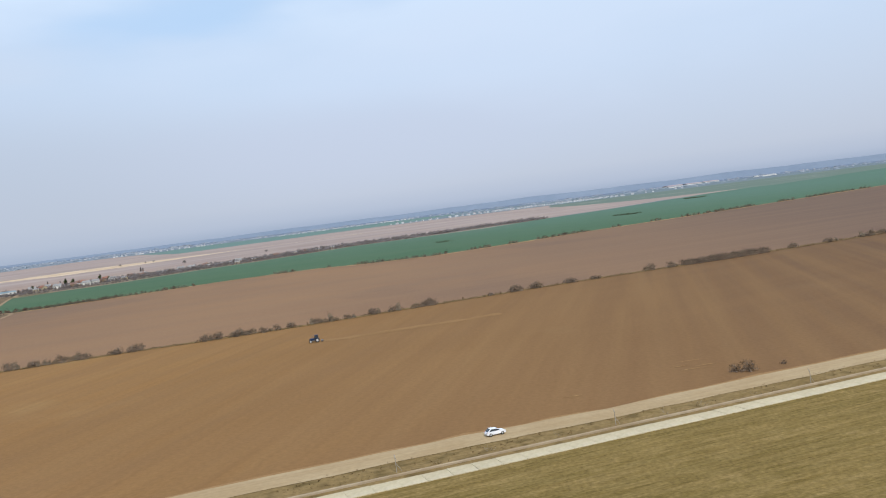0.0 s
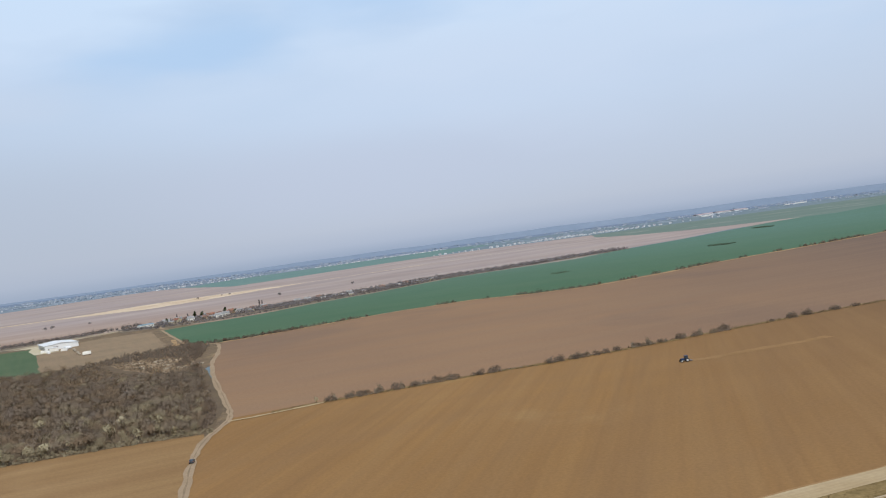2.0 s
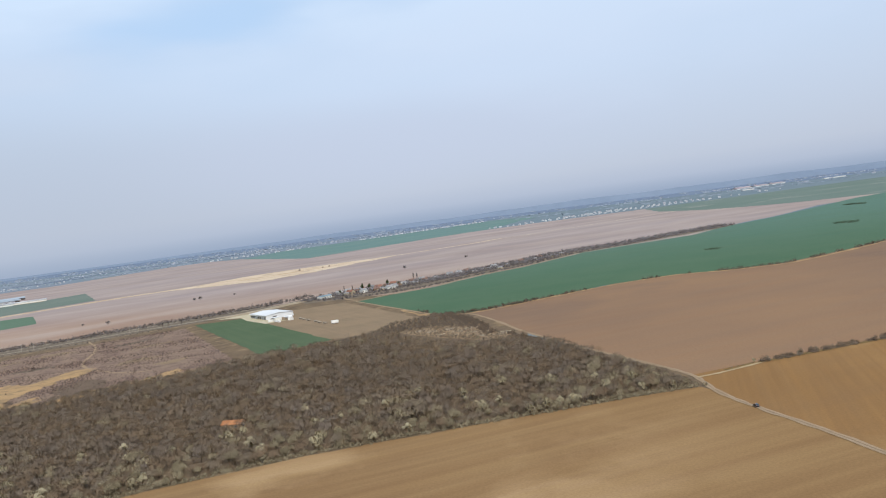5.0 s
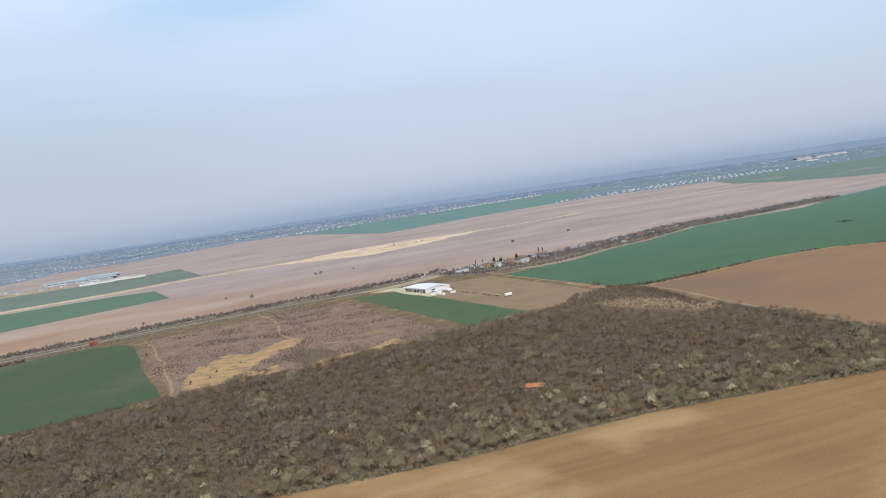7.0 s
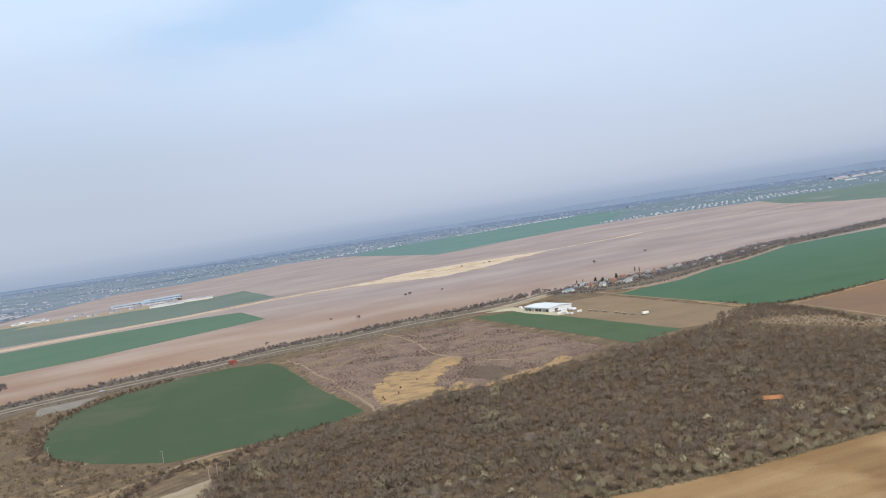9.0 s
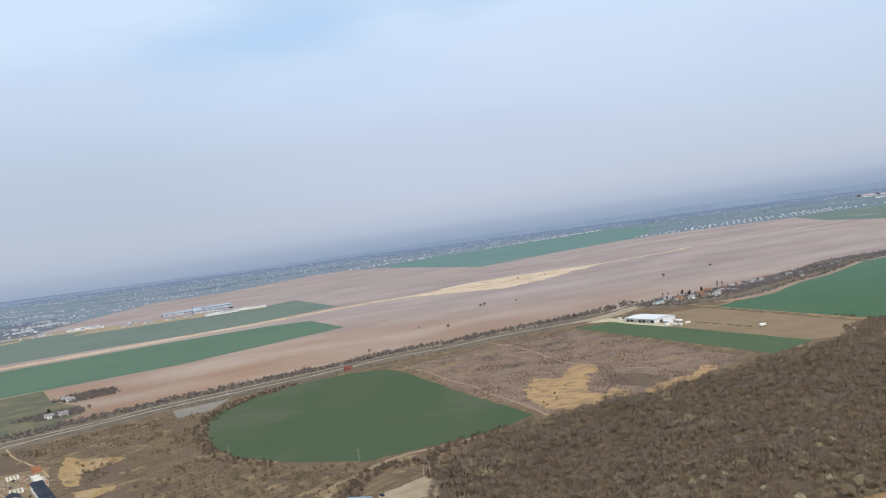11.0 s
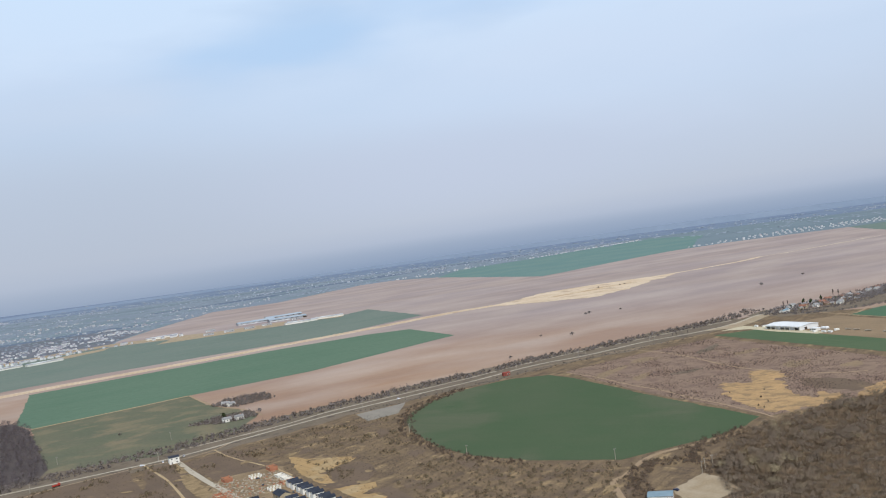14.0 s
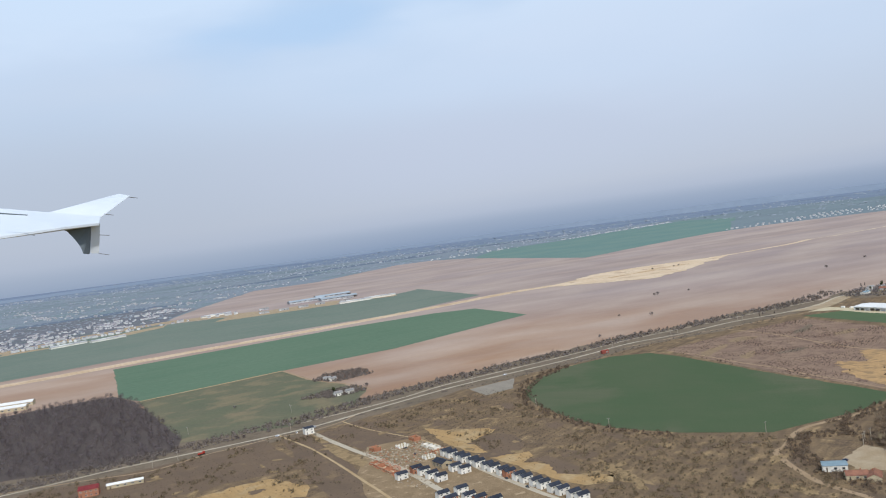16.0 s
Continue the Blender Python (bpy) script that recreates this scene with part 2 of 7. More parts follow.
TILL = 76.0   # direction of tillage, degrees from +x
M = {
    # distance haze is painted into this base colour
    "land": mat("hazed_far_land", rgb(122, 137, 142), rgb(130, 143, 148), 300, 40, grain=0.07, bump=0, c3=rgb(116, 139, 136), spot=200, streak=[(12, 60, 600, 0.4, rgb(116, 129, 144))]),
    "plough_near": mat("ploughed_earth", rgb(157, 118, 73), rgb(164, 125, 80), 60, 0.5, grain=0.10, bump=0.06, c3=rgb(172, 138, 94), spot=45, spot_at=0.6, east=(-70, 110, rgb(116, 92, 73)),
                       streak=[(TILL, 1.5, 80, 0.30, rgb(134, 100, 67)), (TILL + 2, 4.0, 120, 0.35, rgb(160, 126, 86)), (24, 9.0, 110, 0.3, rgb(148, 114, 79)), (TILL - 3, 9.0, 160, 0.3, rgb(132, 101, 72))]),
    "plough_mid": mat("dry_ploughed_earth", rgb(160, 126, 96), rgb(149, 118, 93), 110, 0.8, grain=0.08, bump=0.1, c3=rgb(140, 113, 93), spot=130, spot_at=0.52, east=(-60, 190, rgb(122, 102, 90)),
                      streak=[(20, 6.0, 160, 0.3, rgb(156, 128, 101)), (24, 18.0, 240, 0.35, rgb(144, 118, 97))]),
    # northern colour is paler and greyer, haze painted onto the plain
    "plough_far": mat("ploughed_earth_hazed_north", rgb(178, 140, 107), rgb(170, 135, 107), 150, 6, grain=0.04, bump=0, east=(400, 820, rgb(170, 155, 151), "north"),
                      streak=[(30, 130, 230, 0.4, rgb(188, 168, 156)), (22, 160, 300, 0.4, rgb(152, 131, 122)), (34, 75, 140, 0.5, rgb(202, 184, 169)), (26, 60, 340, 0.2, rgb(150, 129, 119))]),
    "plough_west": mat("pale_sandy_earth", rgb(146, 114, 80), rgb(156, 124, 87), 40, 0.5, grain=0.12, c3=rgb(184, 151, 111), spot=50, spot_at=0.5, east=(-170, -110, rgb(150, 117, 80)),
                       streak=[(22, 4.0, 120, 0.45, rgb(176, 143, 99)), (26, 8.0, 90, 0.4, rgb(146, 112, 76))]),
    # green shifts bluer northwards to paint haze over the far end
    "crop": mat("winter_wheat_hazed_north", rgb(84, 113, 85), rgb(92, 117, 89), 50, 1.0, grain=0.12, east=(330, 900, rgb(104, 134, 120), "north"), streak=[(22, 1.0, 80, 0.3, rgb(76, 106, 80)), (22, 9, 120, 0.35, rgb(97, 118, 92))]),
    "crop_round": mat("young_wheat", rgb(83, 100, 73), rgb(90, 102, 77), 40, 0.8, grain=0.12, c3=rgb(101, 106, 84), spot=60, spot_at=0.53,
                      streak=[(150, 1.4, 70, 0.3, rgb(82, 97, 70)), (150, 8, 120, 0.4, rgb(88, 102, 75))]),
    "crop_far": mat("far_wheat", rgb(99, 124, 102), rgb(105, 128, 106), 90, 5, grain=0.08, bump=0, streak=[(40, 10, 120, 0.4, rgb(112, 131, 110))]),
    "crop_grey": mat("grey_green_crop", rgb(116, 130, 118), rgb(124, 135, 123), 110, 6, grain=0.07, bump=0, streak=[(40, 14, 180, 0.4, rgb(131, 137, 125))]),
    # far wheat again, with haze put into its green
    "crop_haze": mat("hazed_distant_wheat", rgb(112, 140, 134), rgb(120, 144, 136), 120, 8, grain=0.06, bump=0),
    "crop_light": mat("light_wheat", rgb(88, 106, 78), rgb(94, 110, 82), 30, 0.8, grain=0.12, streak=[(117, 3, 60, 0.4, rgb(104, 116, 86))]),
    "roadside": mat("roadside_grass", rgb(132, 118, 102), rgb(122, 110, 94), 14, 1.2, grain=0.25, c3=rgb(106, 95, 85), spot=8, spot_at=0.55),
    "olive": mat("rough_pasture", rgb(119, 115, 95), rgb(108, 110, 91), 30, 2, grain=0.12, c3=rgb(138, 126, 102), spot=26, spot_at=0.5, streak=[(50, 6, 60, 0.5, rgb(108, 114, 90))]),
    "airgrass": mat("dry_airfield_grass", rgb(124, 103, 58), rgb(134, 112, 64), 12, 0.3, grain=0.3, bump=0.4, c3=rgb(158, 133, 86), spot=3.0, spot_at=0.58,
                    streak=[(18, 0.5, 5, 0.5, rgb(112, 96, 50)), (19, 0.8, 9, 0.55, rgb(162, 137, 88)), (17, 2.2, 26, 0.5, rgb(114, 98, 52)), (20, 0.3, 3, 0.35, rgb(172, 148, 100))]),
    "verge": mat("dry_weeds", rgb(138, 115, 75), rgb(148, 125, 84), 6, 0.4, grain=0.24, bump=0.3, c3=rgb(112, 94, 60), spot=1.6, spot_at=0.52, streak=[(18, 0.4, 5, 0.5, rgb(162, 137, 97))]),
    "verge_straw": mat("straw_stalks", rgb(150, 126, 88), rgb(134, 110, 76), 4, 0.3, grain=0.2, bump=0, island=0.1),
    "track": mat("sandy_track", rgb(186, 161, 124), rgb(196, 173, 137), 8, 0.5, grain=0.08, streak=[(18, 0.5, 20, 0.45, rgb(172, 146, 110))]),
    "track_far": mat("pale_sand", rgb(214, 187, 156), rgb(226, 203, 174), 40, 4, grain=0.1, bump=0, c3=rgb(190, 164, 138), spot=24, spot_at=0.54, streak=[(36, 5, 60, 0.35, rgb(234, 216, 190))]),
    "sand_dark": mat("rolled_sand", rgb(196, 166, 130), rgb(206, 178, 144), 40, 4, grain=0.08, bump=0),
    "plough_pale": mat("pale_worn_earth", rgb(206, 188, 168), rgb(198, 178, 158), 40, 4, grain=0.08, bump=0),
    "concrete": mat("weathered_concrete", rgb(206, 191, 158), rgb(214, 201, 172), 5, 0.3, 0.85, 0.2, 0.10, each=0.04),
    "litter": mat("leaf_litter", rgb(110, 94, 77), rgb(120, 103, 82), 12, 0.8, grain=0.15),
    "scrub": mat("reddish_scrub_ground", rgb(140, 117, 102), rgb(150, 127, 109), 16, 0.8, grain=0.22, c3=rgb(124, 103, 92), spot=7, spot_at=0.5, streak=[(120, 5, 30, 0.4, rgb(164, 140, 118))]),
    "waste": mat("rough_waste_ground", rgb(141, 120, 95), rgb(116, 99, 82), 10, 0.7, grain=0.32, c3=rgb(172, 147, 112), spot=9, spot_at=0.55, streak=[(140, 2.0, 12, 0.65, rgb(148, 125, 94)), (60, 3.0, 18, 0.65, rgb(94, 81, 70))]),
    "pale_grass": mat("bleached_dry_grass", rgb(166, 142, 108), rgb(152, 130, 99), 5, 0.6, grain=0.2, c3=rgb(136, 116, 88), spot=4, spot_at=0.5),
    "bush_dark": mat("dark_olive_twigs", rgb(128, 112, 88), rgb(140, 122, 97), 6, 0.35, grain=0.12, bump=0, island=0.05, cover=0.4),
    "dark_waste": mat("burnt_grass", rgb(114, 98, 84), rgb(123, 105, 89), 14, 0.8, grain=0.16, c3=rgb(140, 119, 95), spot=10, spot_at=0.6, streak=[(128, 2.5, 24, 0.4, rgb(126, 107, 87))]),
    "tan": mat("dry_reed_grass", rgb(203, 166, 119), rgb(187, 152, 110), 8, 0.7, grain=0.16, c3=rgb(158, 132, 100), spot=6, spot_at=0.49, streak=[(25, 1.5, 12, 0.5, rgb(160, 134, 102))]),
    # blue-grey of distance haze mixed into the town's ground colour
    "town_ground": mat("hazed_gardens_and_roofs", rgb(132, 143, 153), rgb(140, 149, 158), 90, 9, grain=0.08, bump=0, c3=rgb(122, 141, 143), spot=140, spot_at=0.5, streak=[(40, 12, 160, 0.4, rgb(147, 152, 160)), (132, 8, 120, 0.35, rgb(120, 131, 144))]),
    "sand_bank": mat("ochre_sand_bank", rgb(190, 157, 111), rgb(178, 147, 104), 14, 1.2, grain=0.12, c3=rgb(190, 164, 124), spot=12, spot_at=0.5, streak=[(128, 1.5, 14, 0.4, rgb(154, 130, 97))]),
    "asphalt": mat("grey_asphalt", rgb(190, 178, 158), rgb(200, 188, 168), 20, 1, grain=0.08, bump=0.1),
    "gravel": mat("grey_gravel", rgb(148, 140, 128), rgb(158, 149, 136), 10, 0.6, grain=0.14),
    "sandyard": mat("bare_sand_yard", rgb(184, 166, 140), rgb(170, 150, 122), 8, 0.6, grain=0.14),
    "site": mat("trampled_site_earth", rgb(158, 136, 108), rgb(142, 121, 95), 7, 0.6, grain=0.22, c3=rgb(184, 162, 132), spot=4, spot_at=0.58),
    "bark": mat("grey_bark", rgb(92, 79, 66), rgb(106, 92, 77), 1, 0.2, grain=0.15),
    "twig_grey": mat("grey_brown_twigs", rgb(143, 126, 106), rgb(154, 136, 114), 8.0, 0.35, grain=0.1, bump=0, island=0.06, each=0.12, c3=rgb(142, 127, 113), spot=18, spot_at=0.5, cover=0.36),
    "twig_olive": mat("budding_twigs", rgb(154, 139, 110), rgb(170, 154, 124), 5, 0.35, grain=0.12, bump=0, island=0.03, each=0.18, cover=0.36),
    "twig_brown": mat("rusty_brown_twigs", rgb(143, 121, 98), rgb(154, 131, 105), 8, 0.35, grain=0.1, bump=0, island=0.06, each=0.15, cover=0.36),
    "twig_slate": mat("slate_brown_twigs", rgb(129, 113, 97), rgb(138, 121, 104), 14.0, 0.35, grain=0.1, bump=0, island=0.06, cover=0.36),
    "twig_far": mat("slate_grey_woods", rgb(128, 119, 116), rgb(138, 128, 122), 20, 1.0, grain=0.08, bump=0, island=0.04, cover=0.34),
    "twig_dark": mat("dark_hedge_twigs", rgb(118, 101, 86), rgb(132, 113, 95), 2, 0.35, grain=0.12, bump=0, island=0.05, each=0.15, cover=0.45),
    "twig_darkwood": mat("dark_slate_twigs", rgb(108, 98, 100), rgb(116, 105, 105), 20, 1.0, grain=0.08, bump=0, island=0.03, cover=0.3),
    "twig_pale": mat("pale_grey_twigs", rgb(152, 139, 124), rgb(142, 128, 113), 9, 0.35, grain=0.1, bump=0, island=0.08),
    "twig_russet": mat("russet_twigs", rgb(146, 122, 94), rgb(134, 115, 88), 9, 0.35, grain=0.1, bump=0, island=0.08),
    "twig_scrub": mat("reddish_scrub_twigs", rgb(136, 114, 104), rgb(148, 124, 112), 6, 0.35, grain=0.12, bump=0, island=0.08, cover=0.6),
    "weed_green": mat("dark_green_weeds", rgb(84, 98, 76), rgb(94, 104, 82), 5, 0.4, grain=0.15, bump=0, island=0.08),
    "twig_belt": mat("dark_belt_twigs", rgb(134, 123, 116), rgb(143, 131, 123), 12, 0.6, grain=0.1, bump=0, island=0.04, cover=0.55),
    # belt twigs lightened and greyed, haze put into their colour
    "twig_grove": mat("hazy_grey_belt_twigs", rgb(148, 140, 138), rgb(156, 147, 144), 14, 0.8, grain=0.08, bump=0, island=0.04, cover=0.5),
    # treetops and far woods get their blue-grey from painted haze
    "town_wood": mat("hazed_treetops", rgb(106, 119, 136), rgb(114, 126, 142), 40, 8, grain=0.12, bump=0),
    "twig_town": mat("hazed_leafless_woods", rgb(148, 158, 168), rgb(153, 162, 172), 60, 6, grain=0.12, bump=0, island=0.03),
    "blossom": mat("white_blossom", rgb(204, 190, 156), rgb(184, 170, 134), 2, 0.4, grain=0.1, bump=0, island=0.12, each=0.15, cover=0.62),
    "leaf": mat("dark_evergreen", rgb(66, 74, 50), rgb(80, 88, 56), 2, 0.4, grain=0.2, bump=0, island=0.3),
    "white_paint": mat("white_render", rgb(240, 237, 228, 0.9), rgb(226, 222, 212, 0.9), 2, 0.3, 0.8, 0.1, 0.06, each=0.08),
    "white_sheet": mat("white_steel_sheet", rgb(232, 232, 230, 0.9), rgb(222, 222, 220, 0.9), 6, 0.6, 0.5, 0.05, 0.04),
    "cream_wall": mat("cream_render", rgb(204, 190, 160), rgb(190, 174, 146), 3, 0.4, 0.85, 0.1, 0.1, each=0.15),
    "brick_wall": mat("bare_red_block", rgb(192, 136, 108), rgb(178, 122, 96), 2, 0.25, 0.9, 0.2, 0.15, each=0.1),
    "roof_black": mat("black_roof_sheet", rgb(58, 62, 72), rgb(68, 72, 82), 2, 0.4, 0.5, 0.1, 0.1, each=0.12),
    "roof_red": mat("orange_clay_tile", rgb(158, 114, 94), rgb(138, 98, 84), 2, 0.3, 0.85, 0.2, 0.2, each=0.18),
    "roof_grey": mat("grey_fibre_roof", rgb(150, 148, 146), rgb(168, 166, 164), 3, 0.4, 0.8, 0.1, 0.1, each=0.15),
    "roof_works": mat("hazy_blue_roof_sheet", rgb(164, 176, 186), rgb(178, 188, 196), 14, 2, 0.6, 0.05, 0.06, each=0.12),
    "roof_blue": mat("pale_blue_roof_sheet", rgb(132, 154, 164), rgb(146, 166, 176), 3, 0.4, 0.5, 0.05, 0.06),
    "dark_litter": mat("dark_leaf_litter", rgb(94, 86, 83), rgb(101, 92, 88), 20, 1.0, grain=0.12),
    "villa_white": mat("white_villa_walls", rgb(220, 220, 218, 0.88), rgb(200, 200, 200, 0.88), 40, 3, grain=0.05, bump=0, island=0.14),
    "path": mat("trodden_path", rgb(166, 142, 114), rgb(176, 152, 124), 8, 0.5, grain=0.12),
    "fallow": mat("weedy_fallow", rgb(154, 132, 106), rgb(144, 124, 100), 24, 0.8, grain=0.14, streak=[(116, 3, 50, 0.5, rgb(162, 138, 110))]),
    "dusty": mat("dust_pale_earth", rgb(162, 127, 87), rgb(154, 120, 81), 6, 0.5, grain=0.12, streak=[(15, 0.5, 12, 0.5, rgb(148, 114, 77))]),
    "crumb": mat("loose_dry_earth", rgb(162, 127, 86), rgb(168, 134, 94), 3, 0.4, grain=0.12),
    "roof_brown": mat("weathered_brown_roof", rgb(122, 98, 88), rgb(138, 112, 100), 2, 0.3, 0.85, 0.2, 0.15, each=0.2),
    "hut_red": mat("faded_red_boards", rgb(168, 92, 80), rgb(154, 82, 72), 1, 0.2, 0.8, 0.1, 0.1),
    "glass": window_glass("dark_window_glass"),
    "door": mat("dark_door_paint", rgb(84, 76, 70), rgb(96, 86, 78), 1, 0.2, 0.6, 0.05, 0.1),
    "rubble": mat("pale_rubble", rgb(196, 184, 164), rgb(150, 134, 114), 1.5, 0.3, grain=0.2, island=0.35),
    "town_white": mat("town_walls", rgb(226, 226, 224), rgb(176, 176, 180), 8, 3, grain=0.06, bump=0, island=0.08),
    # copy of the town walls with distance haze put into the colour
    "town_hazy": mat("hazed_town_walls", rgb(204, 210, 217), rgb(164, 173, 186), 10, 3, grain=0.05, bump=0, island=0.06),
    "town_roof": mat("town_roofs", rgb(142, 145, 156), rgb(172, 160, 162), 9, 3, grain=0.08, bump=0, island=0.12, c3=rgb(184, 187, 192), spot=11, spot_at=0.56),
    "tyre": mat("black_rubber", rgb(40, 40, 42), rgb(48, 48, 50), 0.3, 0.1, 0.8, 0.1, 0.1),
    "rim": mat("pale_wheel_rim", rgb(214, 214, 210), rgb(196, 196, 192), 0.3, 0.1, 0.4, 0.0, 0.05),
    "car_white": mat("white_car_paint", rgb(238, 240, 242, 0.95), rgb(230, 232, 236, 0.95), 1, 0.3, 0.25, 0.0, 0.02, spec=0.5),
    "car_dark": mat("charcoal_car_paint", rgb(60, 62, 66), rgb(70, 72, 76), 1, 0.3, 0.25, 0.0, 0.03, spec=0.5),
    "tractor_blue": mat("blue_tractor_paint", rgb(50, 66, 98), rgb(58, 74, 106), 0.5, 0.1, 0.4, 0.0, 0.06),
    "truck_red": mat("red_truck_paint", rgb(188, 74, 60), rgb(176, 66, 54), 0.5, 0.2, 0.4, 0.0, 0.06),
    "steel": mat("grey_steel", rgb(120, 120, 122), rgb(136, 136, 138), 0.5, 0.1, 0.5, 0.05, 0.08, metal=0.5),
    "wing_white": mat("white_aircraft_paint", rgb(226, 233, 240, 0.84), rgb(218, 226, 234, 0.84), 1.5, 0.2, 0.3, 0.0, 0.02, spec=0.5),
    "wing_grey": mat("wing_dark_grey", rgb(120, 132, 140), rgb(130, 140, 148), 0.8, 0.1, 0.4, 0.0, 0.05),
    "wood_pole": mat("weathered_pole", rgb(170, 160, 146), rgb(186, 176, 160), 0.6, 0.1, grain=0.15),
}


# ---- building helpers ----
def part(name, bm, material, parent=None, label=""):
    me = bpy.data.meshes.new(name)
    bm.normal_update()
    bm.to_mesh(me)
    bm.free()
    me.materials.append(material)
    ob = new(name, me)
    if parent:
        ob.parent = parent
    if label:
        ob["label"] = label
    return ob


def thing(name, label, category, at=(0, 0, 0), turn=0.0, group="", kind=""):
    ob = new(name)
    ob.matrix_basis = pose(at[0], at[1], at[2], 0, 0, turn)
    return tagged(ob, label, category, group, kind)


def box(bm, sx, sy, sz, x=0, y=0, z=0, bevel=0.0, turn=0.0):
    """A box on z, centred on x, y."""
    r = bmesh.ops.create_cube(bm, size=1.0)["verts"]
    bmesh.ops.transform(bm, matrix=pose(x, y, z + sz / 2, 0, 0, turn) @ Matrix.Diagonal((sx, sy, sz, 1)), verts=r)
    if bevel:
        edges = list({e for v in r for e in v.link_edges})
        bmesh.ops.bevel(bm, geom=edges, offset=bevel, segments=1, affect="EDGES")
    return bm


def prism(bm, profile, x0, x1, axis="x"):
    """Extrudes a closed profile (pairs) from x0 to x1 along x."""
    a = [bm.verts.new((x0, p, q)) for p, q in profile]
    b = [bm.verts.new((x1, p, q)) for p, q in profile]
    bm.faces.new(list(reversed(a)))
    bm.faces.new(b)
    for i in range(len(a)):
        j = (i + 1) % len(a)
        bm.faces.new((a[i], a[j], b[j], b[i]))
    bmesh.ops.recalc_face_normals(bm, faces=bm.faces)
    return bm


def tube(bm, p, q, r0, r1, sides=6):
    p, q = Vector(p), Vector(q)
    m = (q - p).to_track_quat("Z", "Y").to_matrix().to_4x4()
    m.translation = (p + q) / 2
    bmesh.ops.create_cone(bm, cap_ends=True, segments=sides, radius1=r0, radius2=r1, depth=(q - p).length, matrix=m)
    return bm


def wheel(bm, x, y, z, r, w, sides=16):
    bmesh.ops.create_cone(bm, cap_ends=True, segments=sides, radius1=r, radius2=r, depth=w, matrix=pose(x, y, z, 90, 0, 0))
    return bm


def inside(poly, p):
    """Which of the points p lie in the polygon."""
    x, y = p[:, 0], p[:, 1]
    hit = np.zeros(len(p), bool)
    for (x0, y0), (x1, y1) in zip(poly, poly[1:] + poly[:1]):
        if y0 != y1:
            hit ^= ((y0 > y) != (y1 > y)) & (x < (x1 - x0) * (y - y0) / (y1 - y0) + x0)
    return hit


def ragged(points, step, amount, seed, closed=True):
    """Refines a line and shakes it sideways, so that its edge is uneven."""
    rng = np.random.default_rng(seed)
    out = []
    ends = points + points[:1] if closed else points
    for (x0, y0), (x1, y1) in zip(ends, ends[1:]):
        d = math.hypot(x1 - x0, y1 - y0)
        k = max(1, min(60, int(d / step)))
        for i in range(k):
            f = i / k
            s = amount * rng.normal() if i else 0.0
            out.append((x0 + (x1 - x0) * f - (y1 - y0) / max(d, 1e-6) * s, y0 + (y1 - y0) * f + (x1 - x0) / max(d, 1e-6) * s))
    return out if closed else out + [points[-1]]


def sheet(name, points, z, material, label, category="field", step=6.0, amount=0.4, seed=1):
    """A level piece of ground with an uneven edge."""
    bm = bmesh.new()
    bm.faces.new([bm.verts.new((x, y, z)) for x, y in ragged(points, step, amount, seed)])
    bmesh.ops.recalc_face_normals(bm, faces=bm.faces)
    if list(bm.faces)[0].normal.z < 0:
        bmesh.ops.reverse_faces(bm, faces=bm.faces)
    return tagged(part(name, bm, material), label, category, kind="structure")


def smooth(points, k=6):
    """A curve through the points."""
    p = [Vector((*a, 0)) for a in points]
    p = [2 * p[0] - p[1], *p, 2 * p[-1] - p[-2]]
    out = []
    for a, b, c, d in zip(p, p[1:], p[2:], p[3:]):
        for i in range(k):
            t = i / k
            v = 0.5 * (2 * b + (c - a) * t + (2 * a - 5 * b + 4 * c - d) * t * t + (3 * b - a - 3 * c + d) * t ** 3)
            out.append((v.x, v.y))
    return out + [points[-1]]


def ribbon(name, points, width, z, material, label, category="road", shake=0.1, seed=3, curve=True):
    """A road or path along a line."""
    rng = np.random.default_rng(seed)
    line = smooth(points) if curve else points
    bm = bmesh.new()
    rows = []
    for i, (x, y) in enumerate(line):
        a, b = line[max(i - 1, 0)], line[min(i + 1, len(line) - 1)]
        d = Vector((b[0] - a[0], b[1] - a[1])).normalized()
        l, r = width / 2 + shake * rng.normal(), width / 2 + shake * rng.normal()
        rows.append((bm.verts.new((x - d.y * l, y + d.x * l, z)), bm.verts.new((x + d.y * r, y - d.x * r, z))))
    for (a, b), (c, d) in zip(rows, rows[1:]):
        bm.faces.new((a, b, d, c))
    return tagged(part(name, bm, material), label, category, kind="structure")


def puffed(soup, high):
    """Leaf-mass normals of a crown: away from its heart, wound to agree with them."""
    c = soup.mean(1) - np.array([0, 0, 0.15 * high])
    c[:, 2] += 0.7 * high
    n = c / np.linalg.norm(c, axis=1)[:, None] + np.array([0, 0, 0.7])
    n /= np.linalg.norm(n, axis=1)[:, None]
    g = np.cross(soup[:, 1] - soup[:, 0], soup[:, 2] - soup[:, 0])
    turned = np.where(((g * n).sum(1) < 0)[:, None, None], soup[:, ::-1], soup)
    return turned, n


